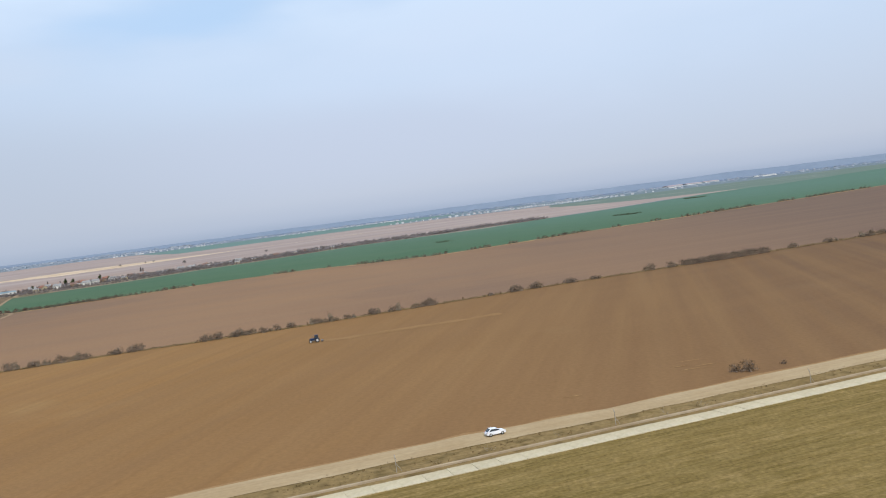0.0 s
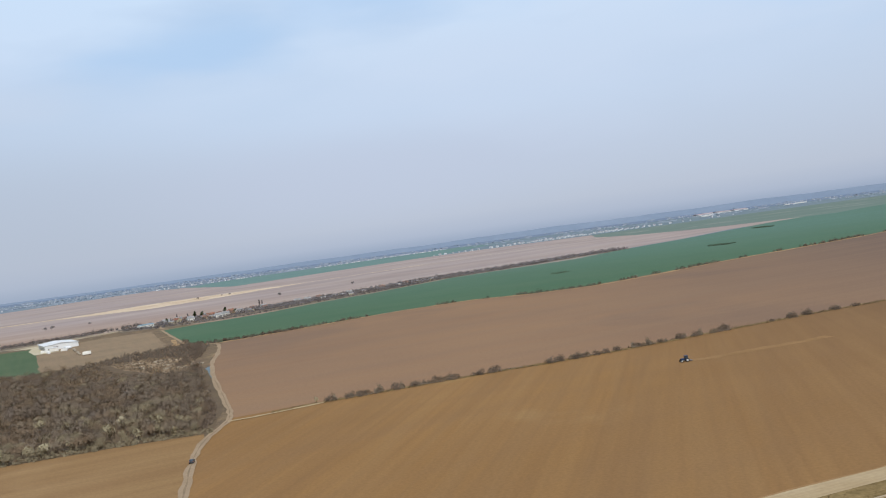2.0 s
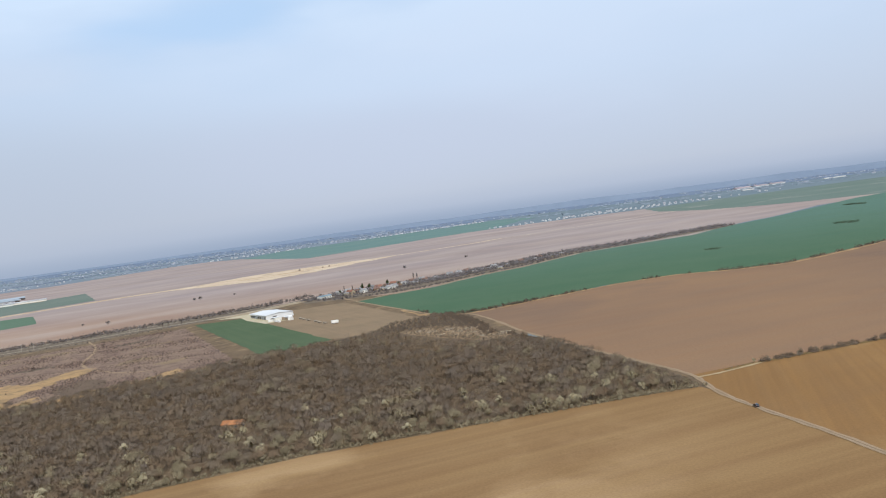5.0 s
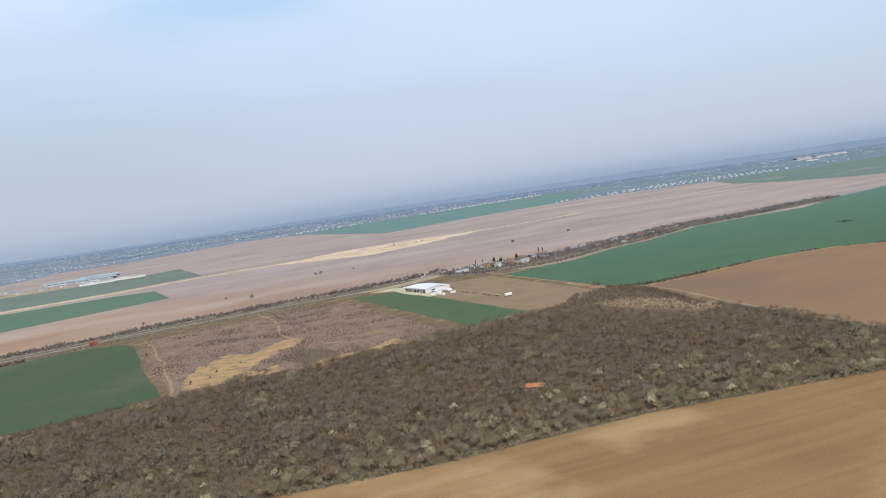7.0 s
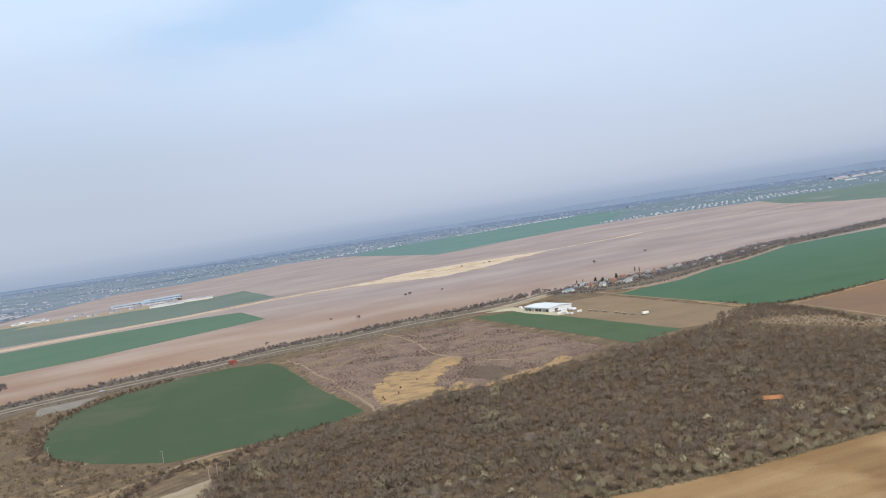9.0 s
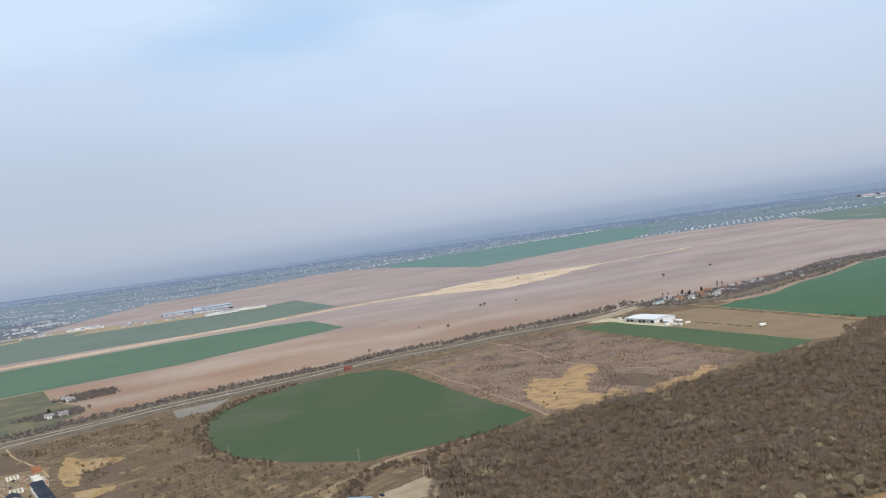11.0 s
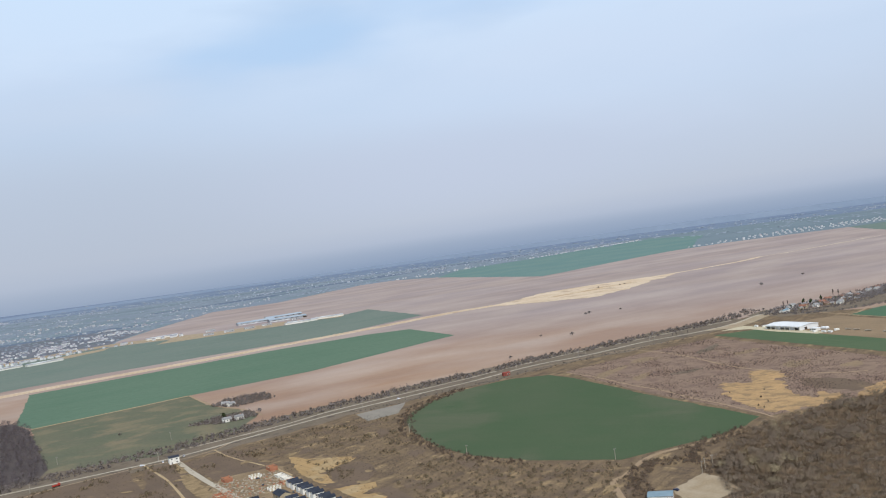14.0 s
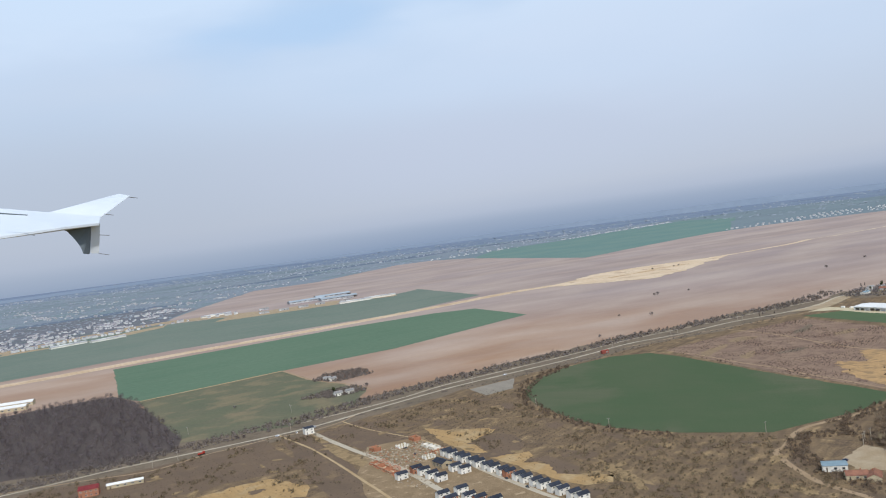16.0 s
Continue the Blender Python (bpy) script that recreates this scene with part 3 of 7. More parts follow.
def mesh_of(name, soup, materials, index=None, normals=None):
    """A mesh from an array of triangles (n, 3, 3)."""
    n = len(soup)
    me = bpy.data.meshes.new(name)
    me.vertices.add(3 * n)
    me.vertices.foreach_set("co", np.ascontiguousarray(soup, dtype=np.float32).ravel())
    me.loops.add(3 * n)
    me.loops.foreach_set("vertex_index", np.arange(3 * n, dtype=np.int32))
    me.polygons.add(n)
    me.polygons.foreach_set("loop_start", np.arange(0, 3 * n, 3, dtype=np.int32))
    for m in materials:
        me.materials.append(m)
    if index is not None:
        me.polygons.foreach_set("material_index", np.ascontiguousarray(index, dtype=np.int32))
    if normals is not None:
        at = me.attributes.new("custom_normal", "FLOAT_VECTOR", "POINT")
        at.data.foreach_set("vector", np.repeat(normals, 3, axis=0).astype(np.float32).ravel())
    me.update()
    return me


def tapered(p, q, r0, r1, sides=4):
    """Triangles of a tapered limb from p to q."""
    p, q = np.array(p, float), np.array(q, float)
    d = (q - p) / np.linalg.norm(q - p)
    u = np.cross(d, (0.3, 0.9, 0.1))
    u /= np.linalg.norm(u)
    v = np.cross(d, u)
    a = np.linspace(0, 2 * np.pi, sides, endpoint=False)
    ring = np.cos(a)[:, None] * u + np.sin(a)[:, None] * v
    lo, hi = p + r0 * ring, q + r1 * ring
    out = []
    for i in range(sides):
        j = (i + 1) % sides
        out += [(lo[i], lo[j], hi[j]), (lo[i], hi[j], hi[i])]
    return np.array(out)


def crown_of(rng, n, wide, high, base, length, fat, lift=0.5, lobes=6, leafy=0.72, dome=False, spread=1.0):
    """Twig sprays and small outward-facing clumps round several lobes: an uneven crown with gaps."""
    c = rng.normal(size=(lobes, 3))
    c /= np.linalg.norm(c, axis=1)[:, None]
    c *= rng.uniform(0.25, 0.62, (lobes, 1)) * spread
    k = rng.integers(0, lobes, n)
    d = rng.normal(size=(n, 3))
    d[:, 2] = np.abs(d[:, 2]) * np.where(rng.uniform(size=n) < 0.75, 1, -1)
    d /= np.linalg.norm(d, axis=1)[:, None]
    p = c[k] + d * (rng.uniform(0.3, 1.0, (n, 1)) ** 0.5) * (0.48 + 0.42 * (1 - spread))
    if dome:
        p[:, 2] = np.abs(p[:, 2])
        d[:, 2] = np.abs(d[:, 2])
        p = p * np.array([wide / 2, wide / 2, high])
    else:
        p = p * np.array([wide / 2, wide / 2, high / 2]) + np.array([0, 0, base + high / 2])
    p[:, 2] = np.maximum(p[:, 2], 0.06)
    unit = lambda v: v / np.linalg.norm(v, axis=1)[:, None]
    out = unit(d * 0.9 + c[k] * 0.8 + 0.05 * rng.normal(size=(n, 3)))
    flat = (rng.uniform(size=n) < leafy)[:, None]
    side = unit(np.cross(out, rng.normal(size=(n, 3))))
    way = np.where(flat, np.cross(side, out), unit(out + np.array([0, 0, lift]) + 0.35 * rng.normal(size=(n, 3))))
    ln = length * rng.uniform(0.5, 1.3, (n, 1)) * np.where(flat, 1.25, 1.0)
    w = ln * np.where(flat, 0.5, fat) * rng.uniform(0.6, 1.3, (n, 1))
    return np.stack([p - side * w, p + side * w, p + way * ln], axis=1)


def tree_soup(seed, n, wide, high, stem, length, fat, limbs=5, lift=0.5, leafy=0.72, spread=1.0):
    """(trunk triangles, crown triangles) of one tree standing at the origin; a short stem makes a bush."""
    rng = np.random.default_rng(seed)
    if stem < 0.2:
        bits = []
        for i in range(limbs):
            a = 2 * np.pi * (i + rng.uniform(-0.3, 0.3)) / limbs
            bits.append(tapered((0, 0, -0.05), (np.cos(a) * wide * 0.3, np.sin(a) * wide * 0.3, high * rng.uniform(0.5, 0.9)), 0.03, 0.01, 3))
        return np.concatenate(bits), crown_of(rng, n, wide, high, 0.0, length, fat, lift, 7, leafy, True)
    r = 0.018 * (high + stem) + 0.02
    top = stem + high * 0.55
    bits = [tapered((0, 0, -0.05), (0.05, 0.03, stem), r, r * 0.7), tapered((0.05, 0.03, stem), (0.1, 0.0, top), r * 0.7, r * 0.25)]
    for i in range(limbs):
        a = 2 * np.pi * (i + rng.uniform(-0.3, 0.3)) / limbs
        z0 = stem * rng.uniform(0.7, 1.2) + 0.05
        bits.append(tapered((0.05, 0.03, z0), (np.cos(a) * wide * 0.32, np.sin(a) * wide * 0.32, z0 + high * rng.uniform(0.3, 0.6)), r * 0.5, r * 0.12, 3))
    return np.concatenate(bits), crown_of(rng, n, wide, high, stem * 0.3, length, fat, lift, 7, leafy, False, spread)


def placed(soup, at, turn, size):
    """Copies of the triangles at places, turned and sized."""
    c, s = np.cos(turn)[:, None, None], np.sin(turn)[:, None, None]
    v = soup[None] * size[:, None, None, None]
    x = v[..., 0] * c - v[..., 1] * s + at[:, 0, None, None]
    y = v[..., 0] * s + v[..., 1] * c + at[:, 1, None, None]
    return np.stack([x, y, v[..., 2]], axis=-1).reshape(-1, 3, 3)


def stuff(name, kinds, at, size, materials, label, category, seed=5):
    """One object of many plants: kinds are (trunk, crown) pairs; materials (bark, twigs)."""
    rng = np.random.default_rng(seed)
    pick = rng.integers(0, len(kinds), len(at))
    soups, index, facing = [], [], []
    for k, (trunk, crown) in enumerate(kinds):
        w = pick == k
        if not w.any():
            continue
        turn = rng.uniform(0, 6.28, w.sum())
        high = crown[..., 2].max()
        for i, s in enumerate((trunk, crown)):
            if len(s):
                s, nr = puffed(s, high)
                if i == 0:
                    g = np.cross(s[:, 1] - s[:, 0], s[:, 2] - s[:, 0])
                    nr = g / np.linalg.norm(g, axis=1)[:, None]
                soups.append(placed(s, at[w], turn, size[w]))
                facing.append(placed(np.repeat(nr[:, None], 3, 1), np.zeros((w.sum(), 2)), turn, np.ones(w.sum()))[:, 0])
                index.append(np.full(len(soups[-1]), i))
    ob = new(name, mesh_of(name, np.concatenate(soups), materials, np.concatenate(index), np.concatenate(facing)))
    return tagged(ob, label, category, kind="stuff")


def scatter(poly, gap, seed):
    """Uneven places inside a polygon, about `gap` apart."""
    rng = np.random.default_rng(seed)
    a = np.array(poly, float)
    lo, hi = a.min(0), a.max(0)
    gx, gy = np.meshgrid(np.arange(lo[0], hi[0], gap), np.arange(lo[1], hi[1], gap))
    p = np.stack([gx.ravel(), gy.ravel()], 1)
    p = p + rng.uniform(-0.55, 0.55, p.shape) * gap
    return p[inside([tuple(q) for q in poly], p)]


def along(points, gap, wide, seed):
    """Uneven places in a belt along a line."""
    rng = np.random.default_rng(seed)
    out = []
    for (x0, y0), (x1, y1) in zip(points, points[1:]):
        d = math.hypot(x1 - x0, y1 - y0)
        n = max(1, int(d / gap))
        f = (np.arange(n) + rng.uniform(0, 1, n)) / n
        s = rng.uniform(-0.5, 0.5, n) * wide
        out.append(np.stack([x0 + (x1 - x0) * f - (y1 - y0) / d * s, y0 + (y1 - y0) * f + (x1 - x0) / d * s], 1))
    return np.concatenate(out)


def plant_kind(name, seed, n, wide, high, stem, length, fat, twig, label, category, group="", limbs=5, lift=0.5, crown="crown", leafy=0.72, spread=1.0):
    """A tree or bush to copy: trunk and crown under one thing, parked at its first place later."""
    trunk, top = tree_soup(seed, n, wide, high, stem, length, fat, limbs, lift, leafy, spread)
    ob = thing(name, label, category, group=group)
    low = "stem" if stem < 0.2 else "trunk"
    new(low, mesh_of(low, trunk, [M["bark"]])).parent = ob
    top, facing = puffed(top, top[..., 2].max())
    new(crown, mesh_of(crown, top, [twig], None, facing)).parent = ob
    return ob


def plant(kinds, at, sizes, seed=1):
    """Copies of plants at places; the first of each kind moves to its own place."""
    rng = np.random.default_rng(seed)
    used = set()
    for i, ((x, y), s) in enumerate(zip(at, sizes)):
        k = kinds[int(rng.integers(0, len(kinds)))]
        m = pose(x, y, 0, 0, 0, float(rng.uniform(0, 360)))
        if k.name not in used and "placed" not in k:
            k["placed"] = 1
            k.scale = (s, s, s * float(rng.uniform(0.9, 1.15)))
            k.matrix_basis = m @ Matrix.Diagonal((*k.scale, 1))
        else:
            c = copy_thing(k, m)
            c.scale = (s, s, s * float(rng.uniform(0.85, 1.15)))
        used.add(k.name)


def blob(name, cx, cy, rx, ry, turn, z, material, label, category, seed):
    """A rounded uneven patch of ground."""
    r = np.random.default_rng(seed)
    f = r.uniform(0, 6.28, 3)
    pts = []
    for k in range(40):
        a = 2 * math.pi * k / 40
        w = 1 + 0.22 * math.sin(2 * a + f[0]) + 0.16 * math.sin(3 * a + f[1]) + 0.1 * math.sin(7 * a + f[2]) + 0.06 * r.normal()
        x, y = rx * w * math.cos(a), ry * w * math.sin(a)
        t = radians(turn)
        pts.append((cx + x * math.cos(t) - y * math.sin(t), cy + x * math.sin(t) + y * math.cos(t)))
    return sheet(name, pts, z, material, label, category, 100.0, 0.0)


# ---- ground and fields ----
bm = bmesh.new()
bmesh.ops.create_grid(bm, x_segments=24, y_segments=24, size=9000)
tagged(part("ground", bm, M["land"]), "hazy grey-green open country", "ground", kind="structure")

NEAR = [(-85, -40), (160, -150), (600, 330), (330, 330), (120, 225), (84, 213), (32, 197), (-33, 174), (-84, 160), (-116, 150), (-116, 130), (-113, 112), (-108, 92), (-103, 66), (-98, 40)]
sheet("ploughed_field", NEAR, 0.03, M["plough_near"], "bare brown ploughed field with tillage streaks")
WEST = [(-420, -120), (-85, -40), (-98, 40), (-103, 66), (-108, 92), (-113, 112), (-116, 130), (-118, 136), (-134, 134), (-167, 127), (-208, 117), (-256, 97), (-292, 87), (-330, 75), (-420, 60)]
sheet("ploughed_field", WEST, 0.032, M["plough_west"], "sandy brown ploughed field with pale patches")
sheet("rough_ground", [(-480, -100), (-90, -40), (-105, 150), (-150, 225), (-150, 270), (-160, 360), (-230, 520), (-330, 560), (-470, 400)], 0.022, M["waste"], "rough brown ground between the plots", "ground", amount=0.5)
SECOND = [(-116, 150), (-84, 160), (-33, 174), (32, 197), (84, 213), (120, 225), (330, 330), (600, 330), (900, 900), (700, 860), (292, 580), (150, 485), (70, 438), (35, 412),
          (-5, 386), (-34, 386), (-62, 396), (-95, 388), (-125, 370), (-147, 356), (-170, 342), (-153, 263), (-138, 214), (-123, 171)]
sheet("ploughed_field", SECOND, 0.035, M["plough_mid"], "dry reddish-brown ploughed field behind the hedge")
GREEN = [(-243, 475), (-207, 393), (-185, 349), (-170, 342), (-147, 356), (-125, 370), (-95, 388), (-62, 396), (-34, 386), (-5, 386), (35, 412), (70, 438), (150, 485),
         (292, 580), (700, 860), (1100, 1300), (1300, 1900), (900, 1600), (618, 1290), (330, 1060), (160, 860), (87, 790), (33, 720), (-23, 694), (-73, 668), (-130, 588), (-160, 562), (-195, 510), (-220, 495)]
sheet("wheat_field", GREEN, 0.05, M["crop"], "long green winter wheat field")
FARBROWN = [(-760, 190), (-712, 217), (-631, 266), (-560, 345), (-455, 425), (-350, 485), (-298, 530), (-215, 495), (-125, 575), (-70, 650), (35, 705), (80, 785), (190, 905), (250, 985), (420, 1090), (310, 1150), (262, 1215), (215, 1330), (190, 1560), (232, 1890), (-20, 1900), (-165, 1835), (-243, 1745), (-380, 1570), (-455, 1470), (-560, 1690), (-720, 2060), (-860, 2230), (-957, 2210), (-1065, 1795), (-1200, 1740), (-1160, 1345), (-1125, 1150), (-1085, 1045), (-1222, 858), (-1300, 600), (-1000, 330)]
sheet("ploughed_field", FARBROWN, 0.03, M["plough_far"], "wide pinkish-brown ploughed plain, paled northwards for haze", amount=1.5, step=30)
sheet("crop_field", [(-1500, 420), (-1500, 700), (-1290, 805), (-1215, 868), (-1165, 960), (-1112, 1045), (-1010, 1052), (-930, 1040), (-860, 1035), (-804, 1050), (-752, 1100), (-723, 1165), (-603, 925), (-690, 805), (-805, 745), (-909, 687), (-1028, 585), (-1230, 425)],
      0.06, M["crop_grey"], "grey-green crop field beside the works", amount=1.0, step=20)
ribbon("sand_strip", [(-1310, 830), (-1235, 890), (-1180, 985), (-1122, 1078), (-1040, 1082), (-960, 1070), (-880, 1062), (-830, 1074)], 52, 0.12, M["sandyard"], "pale bare strip between crop and town", "bare ground", shake=3.0)
sheet("town_floor", [(-1900, 690), (-1290, 815), (-1222, 872), (-1165, 975), (-1095, 1060), (-1135, 1165), (-1172, 1350), (-1300, 1500), (-1900, 1300)], 0.07,
      mat("town_gardens", rgb(112, 115, 124), rgb(122, 123, 129), 40, 7, grain=0.14, bump=0, c3=rgb(106, 118, 116), spot=60, spot_at=0.55, streak=[(50, 4, 120, 0.5, rgb(142, 140, 140)), (140, 5, 90, 0.4, rgb(94, 98, 110))]),
      "brown-grey gardens and streets of the near town", "ground", amount=3, step=40)
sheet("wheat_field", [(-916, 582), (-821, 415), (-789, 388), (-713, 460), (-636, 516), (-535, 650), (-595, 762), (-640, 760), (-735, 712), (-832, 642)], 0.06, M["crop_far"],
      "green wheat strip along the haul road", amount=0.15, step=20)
sheet("pasture", [(-792, 388), (-712, 457), (-671, 401), (-642, 372), (-622, 346), (-618, 305), (-645, 262), (-699, 250)], 0.06, M["olive"], "rough olive-brown pasture", amount=0.8)
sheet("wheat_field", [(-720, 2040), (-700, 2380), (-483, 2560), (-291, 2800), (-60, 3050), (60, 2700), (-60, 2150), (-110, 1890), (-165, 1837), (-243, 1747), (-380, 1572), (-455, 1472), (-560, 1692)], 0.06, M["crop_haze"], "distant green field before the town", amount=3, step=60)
sheet("crop_field", [(420, 1088), (618, 1286), (900, 1596), (1300, 1896), (1000, 2060), (700, 2010), (232, 1890), (190, 1560), (215, 1330), (262, 1215), (310, 1150)], 0.055,
      mat("pale_green_crop", rgb(116, 132, 120), rgb(122, 136, 126), 150, 8, grain=0.06, bump=0, c3=rgb(148, 150, 142), spot=110, spot_at=0.58), "pale grey-green crops behind the wheat", amount=3, step=40)
# two far sheets coloured paler and bluer to paint distance haze
sheet("far_plain", [(-4800, 2900), (-2600, 2950), (-900, 3150), (0, 3300), (1200, 2950), (2400, 2700), (4800, 2500), (5500, 5600), (-5500, 5600)], 0.05, mat("hazed_far_fields", rgb(124, 138, 156), rgb(130, 144, 160), 400, 60, grain=0.06, bump=0, c3=rgb(115, 130, 151), spot=260, spot_at=0.5, streak=[(8, 50, 900, 0.45, rgb(114, 129, 151)), (12, 30, 500, 0.25, rgb(142, 152, 165))]),
      "far country painted pale blue-grey for haze", "ground", amount=50, step=150)
sheet("farthest_plain", [(-5200, 3700), (-2600, 3800), (-900, 3950), (0, 4000), (1200, 3850), (2400, 3700), (5200, 3300), (5800, 6000), (-5800, 6000)], 0.09, mat("hazed_farthest_fields", rgb(128, 142, 162), rgb(124, 138, 159), 600, 90, grain=0.04, bump=0, streak=[(6, 60, 1200, 0.4, rgb(118, 132, 157))]),
      "farthest country painted pale blue for haze", "ground", amount=50, step=150)
sheet("town_floor", [(-1900, 700), (-1215, 868), (-1090, 1050), (-1130, 1160), (-1165, 1350), (-1205, 1745), (-1066, 1800), (-958, 2215), (-860, 2235), (-715, 2390), (-490, 2570), (-290, 2810), (-60, 3060), (-600, 3700), (-3600, 3400)], 0.04, M["town_ground"],
      "gardens and yards of the town, hazed blue-grey", "ground", amount=4, step=60)
sheet("waste_ground", [(-760, 175), (-712, 203), (-631, 252), (-595, 290), (-545, 330), (-520, 355), (-440, 415), (-340, 470), (-312, 462), (-338, 445), (-268, 282), (-300, 246), (-420, 60),
                       (-420, -120), (-900, -120), (-900, 90)], 0.035, M["waste"], "rough brown waste ground with dry weeds", amount=0.8)
WOOD = [(-117, 137), (-134, 134), (-167, 127), (-208, 118), (-256, 97), (-292, 87), (-330, 76), (-400, 70), (-396, 149), (-381, 186), (-342, 214), (-308, 233), (-279, 253), (-264, 266),
        (-236, 288), (-205, 300), (-200, 296), (-166, 252), (-152, 252), (-138, 214), (-123, 171)]
sheet("wood_floor", WOOD, 0.06, M["litter"], "brown leaf litter under bare trees", "woodland floor")
sheet("wheat_field", [(-338, 453), (-305, 458), (-281, 404), (-254, 350), (-231, 305), (-256, 282)], 0.07, M["crop_light"], "small green wheat field beside the white hall", amount=0.3)
sheet("fallow_field", [(-280, 470), (-250, 480), (-192, 340), (-214, 309), (-234, 306), (-300, 440)], 0.06, M["fallow"], "brown fallow plot beside the white hall", amount=0.5)
SCRUB = [(-440, 374), (-382, 418), (-340, 441), (-268, 282), (-299, 248), (-324, 223), (-362, 212), (-401, 283), (-428, 344)]
sheet("scrubland", SCRUB, 0.06, M["scrub"], "reddish-brown scrubland with low bushes", "scrubland")
REEDS = [(-360, 217), (-368.6, 243.7), (-370, 265), (-364.8, 288.9), (-353.1, 281.3), (-346.8, 312.2), (-335.8, 309.1), (-334.7, 285.8), (-341.2, 285.9), (-339.1, 272.3), (-343.2, 259.7), (-342.8, 245.4), (-336, 234.9),
         (-332.8, 246.3), (-325.6, 235.2), (-329.7, 225), (-337.5, 221), (-350.7, 217)]
sheet("reed_patch", REEDS, 0.08, M["tan"], "patch of dry golden reed grass", "grass", step=1.8, amount=1.3)
sheet("reed_patch", [(-322, 230), (-314.8, 243), (-304.4, 252), (-297.5, 255), (-289, 277), (-284, 268), (-292, 250), (-306, 240.2), (-316.4, 225)], 0.08, M["tan"], "strip of dry golden grass along the wood", "grass", step=2.5, amount=0.9)
ROUND = [(-523, 297), (-517, 325), (-500, 352), (-473, 371), (-450, 370), (-436, 350), (-413, 303), (-395, 266), (-366, 212), (-374, 200), (-391, 186), (-410, 177), (-425, 169), (-458, 181),
         (-482, 198), (-497, 216), (-514, 252), (-522, 274)]
sheet("wheat_field", ROUND, 0.08, M["crop_round"], "rounded green field ringed by shrubs", amount=0.35)
ribbon("roadside_ground", [(-900, 95), (-745, 190), (-700, 220), (-640, 264), (-600, 302), (-562, 340), (-530, 364), (-490, 394), (-452, 426), (-412, 446), (-376, 474), (-338, 496), (-306, 522)], 46, 0.05, M["roadside"],
       "dry grassy ground along the country road", "verge", shake=1.5)
ribbon("belt_floor", [(-290, 545), (-255, 520), (-215, 535), (-165, 590), (-128, 632), (-75, 690), (-25, 720), (32, 762), (70, 788), (95, 806)], 34, 0.045, M["roadside"],
       "grey-brown floor under the tree belt", "ground", shake=1.5)
ribbon("old_road", [(-640, 268), (-596, 305), (-573, 333), (-536, 363), (-500, 392), (-455, 432), (-393, 471), (-352, 497), (-312, 520)], 1.7, 0.12, M["asphalt"], "narrow pale lane behind the country road", "road")
sheet("gravel_yard", [(-555, 313), (-531, 333), (-530, 304), (-544, 292)], 0.08, M["gravel"], "grey gravel yard beside the road", "yard")
sheet("fallow_field", [(-970, 480), (-947, 512), (-911, 575), (-822, 418), (-861, 402)], 0.07, M["plough_far"], "brown plot beside the dark wood")
sheet("airfield_grass", [(-1600, -1000), (1000, -1000), (1000, -60), (-85, -38), (-420, -118), (-900, -118), (-1600, -100)], 0.012, M["airgrass"], "wide dry airfield grass under the flight path", "grass")
sheet("airfield_grass", [(-200, -150), (300, -150), (300, 163.7), (36, 76.6), (-10, 61.4), (-60, 44.9), (-200, -1)], 0.07, M["airgrass"], "dry mown airfield grass, olive and straw", "grass")
sheet("verge", [(-60, 55.5), (-10, 70.5), (42, 87), (130, 117), (130, 107.4), (38, 77.0), (-10, 61.2), (-60, 44.6)], 0.06, M["verge"], "strip of dry brown weeds beside the track", "verge", step=2, amount=0.2)

ribbon("dirt_track", [(-60, 53.2), (-30, 63), (-3.5, 71.7), (12.9, 76.5), (32.7, 83.0), (60, 92.0), (130, 115)], 3.5, 0.09, M["track"], "broad pale sandy track along the ploughed field", "track", shake=0.12)
ribbon("track_margin", [(-60, 54.9), (-30, 64.7), (-3.5, 73.3), (12.9, 78.1), (32.7, 84.7), (60, 93.7), (130, 116.8)], 1.2, 0.075, M["crumb"], "crumbled earth margin of the track", "verge", shake=0.3)
kerb_bm = bmesh.new()
prism(kerb_bm, [(-0.11, -0.05), (0.11, -0.05), (0.11, 0.2), (0.07, 0.24), (-0.07, 0.24), (-0.11, 0.2)], -95, 95)
kerb = tagged(part("kerb", kerb_bm, M["sandyard"]), "low pale concrete kerb beside the slab strip", "kerb", kind="structure")
kerb.matrix_basis = pose(30.3, 77.2, 0, 0, 0, 18.26)

ribbon("dirt_road", [(-98, 40), (-103, 66), (-108, 92), (-113, 112), (-116, 130), (-116.5, 148), (-123, 171), (-138, 215), (-152, 262), (-158, 290), (-167, 325), (-172, 338)], 1.45, 0.10, M["path"], "winding sandy field road", "road", shake=0.16)
ribbon("grass_strip", [(-98, 40), (-103, 66), (-108, 92), (-113, 112), (-116, 130), (-116.5, 148), (-123, 171), (-138, 215)], 0.2, 0.112, M["fallow"], "worn brown strip between the wheel ruts", "road", shake=0.09)
ribbon("dirt_track", [(-116, 146), (-108, 149), (-98, 154)], 1.2, 0.105, M["track"], "short sandy spur to the hedge", "track")
ribbon("main_road", [(-900, 80), (-750, 179), (-712, 207), (-667, 233), (-631, 256), (-597, 293), (-566, 325), (-534, 350), (-495, 380), (-460, 413), (-422, 432), (-384, 460), (-348, 476), (-314, 500),
                     (-290, 532), (-262, 540)], 2.1, 0.12, M["asphalt"], "grey country road", "road")
HAUL = [(-1230, 395), (-1013, 545), (-967, 577), (-889, 640), (-793, 708), (-719, 770), (-640, 836), (-567, 905), (-490, 945)]
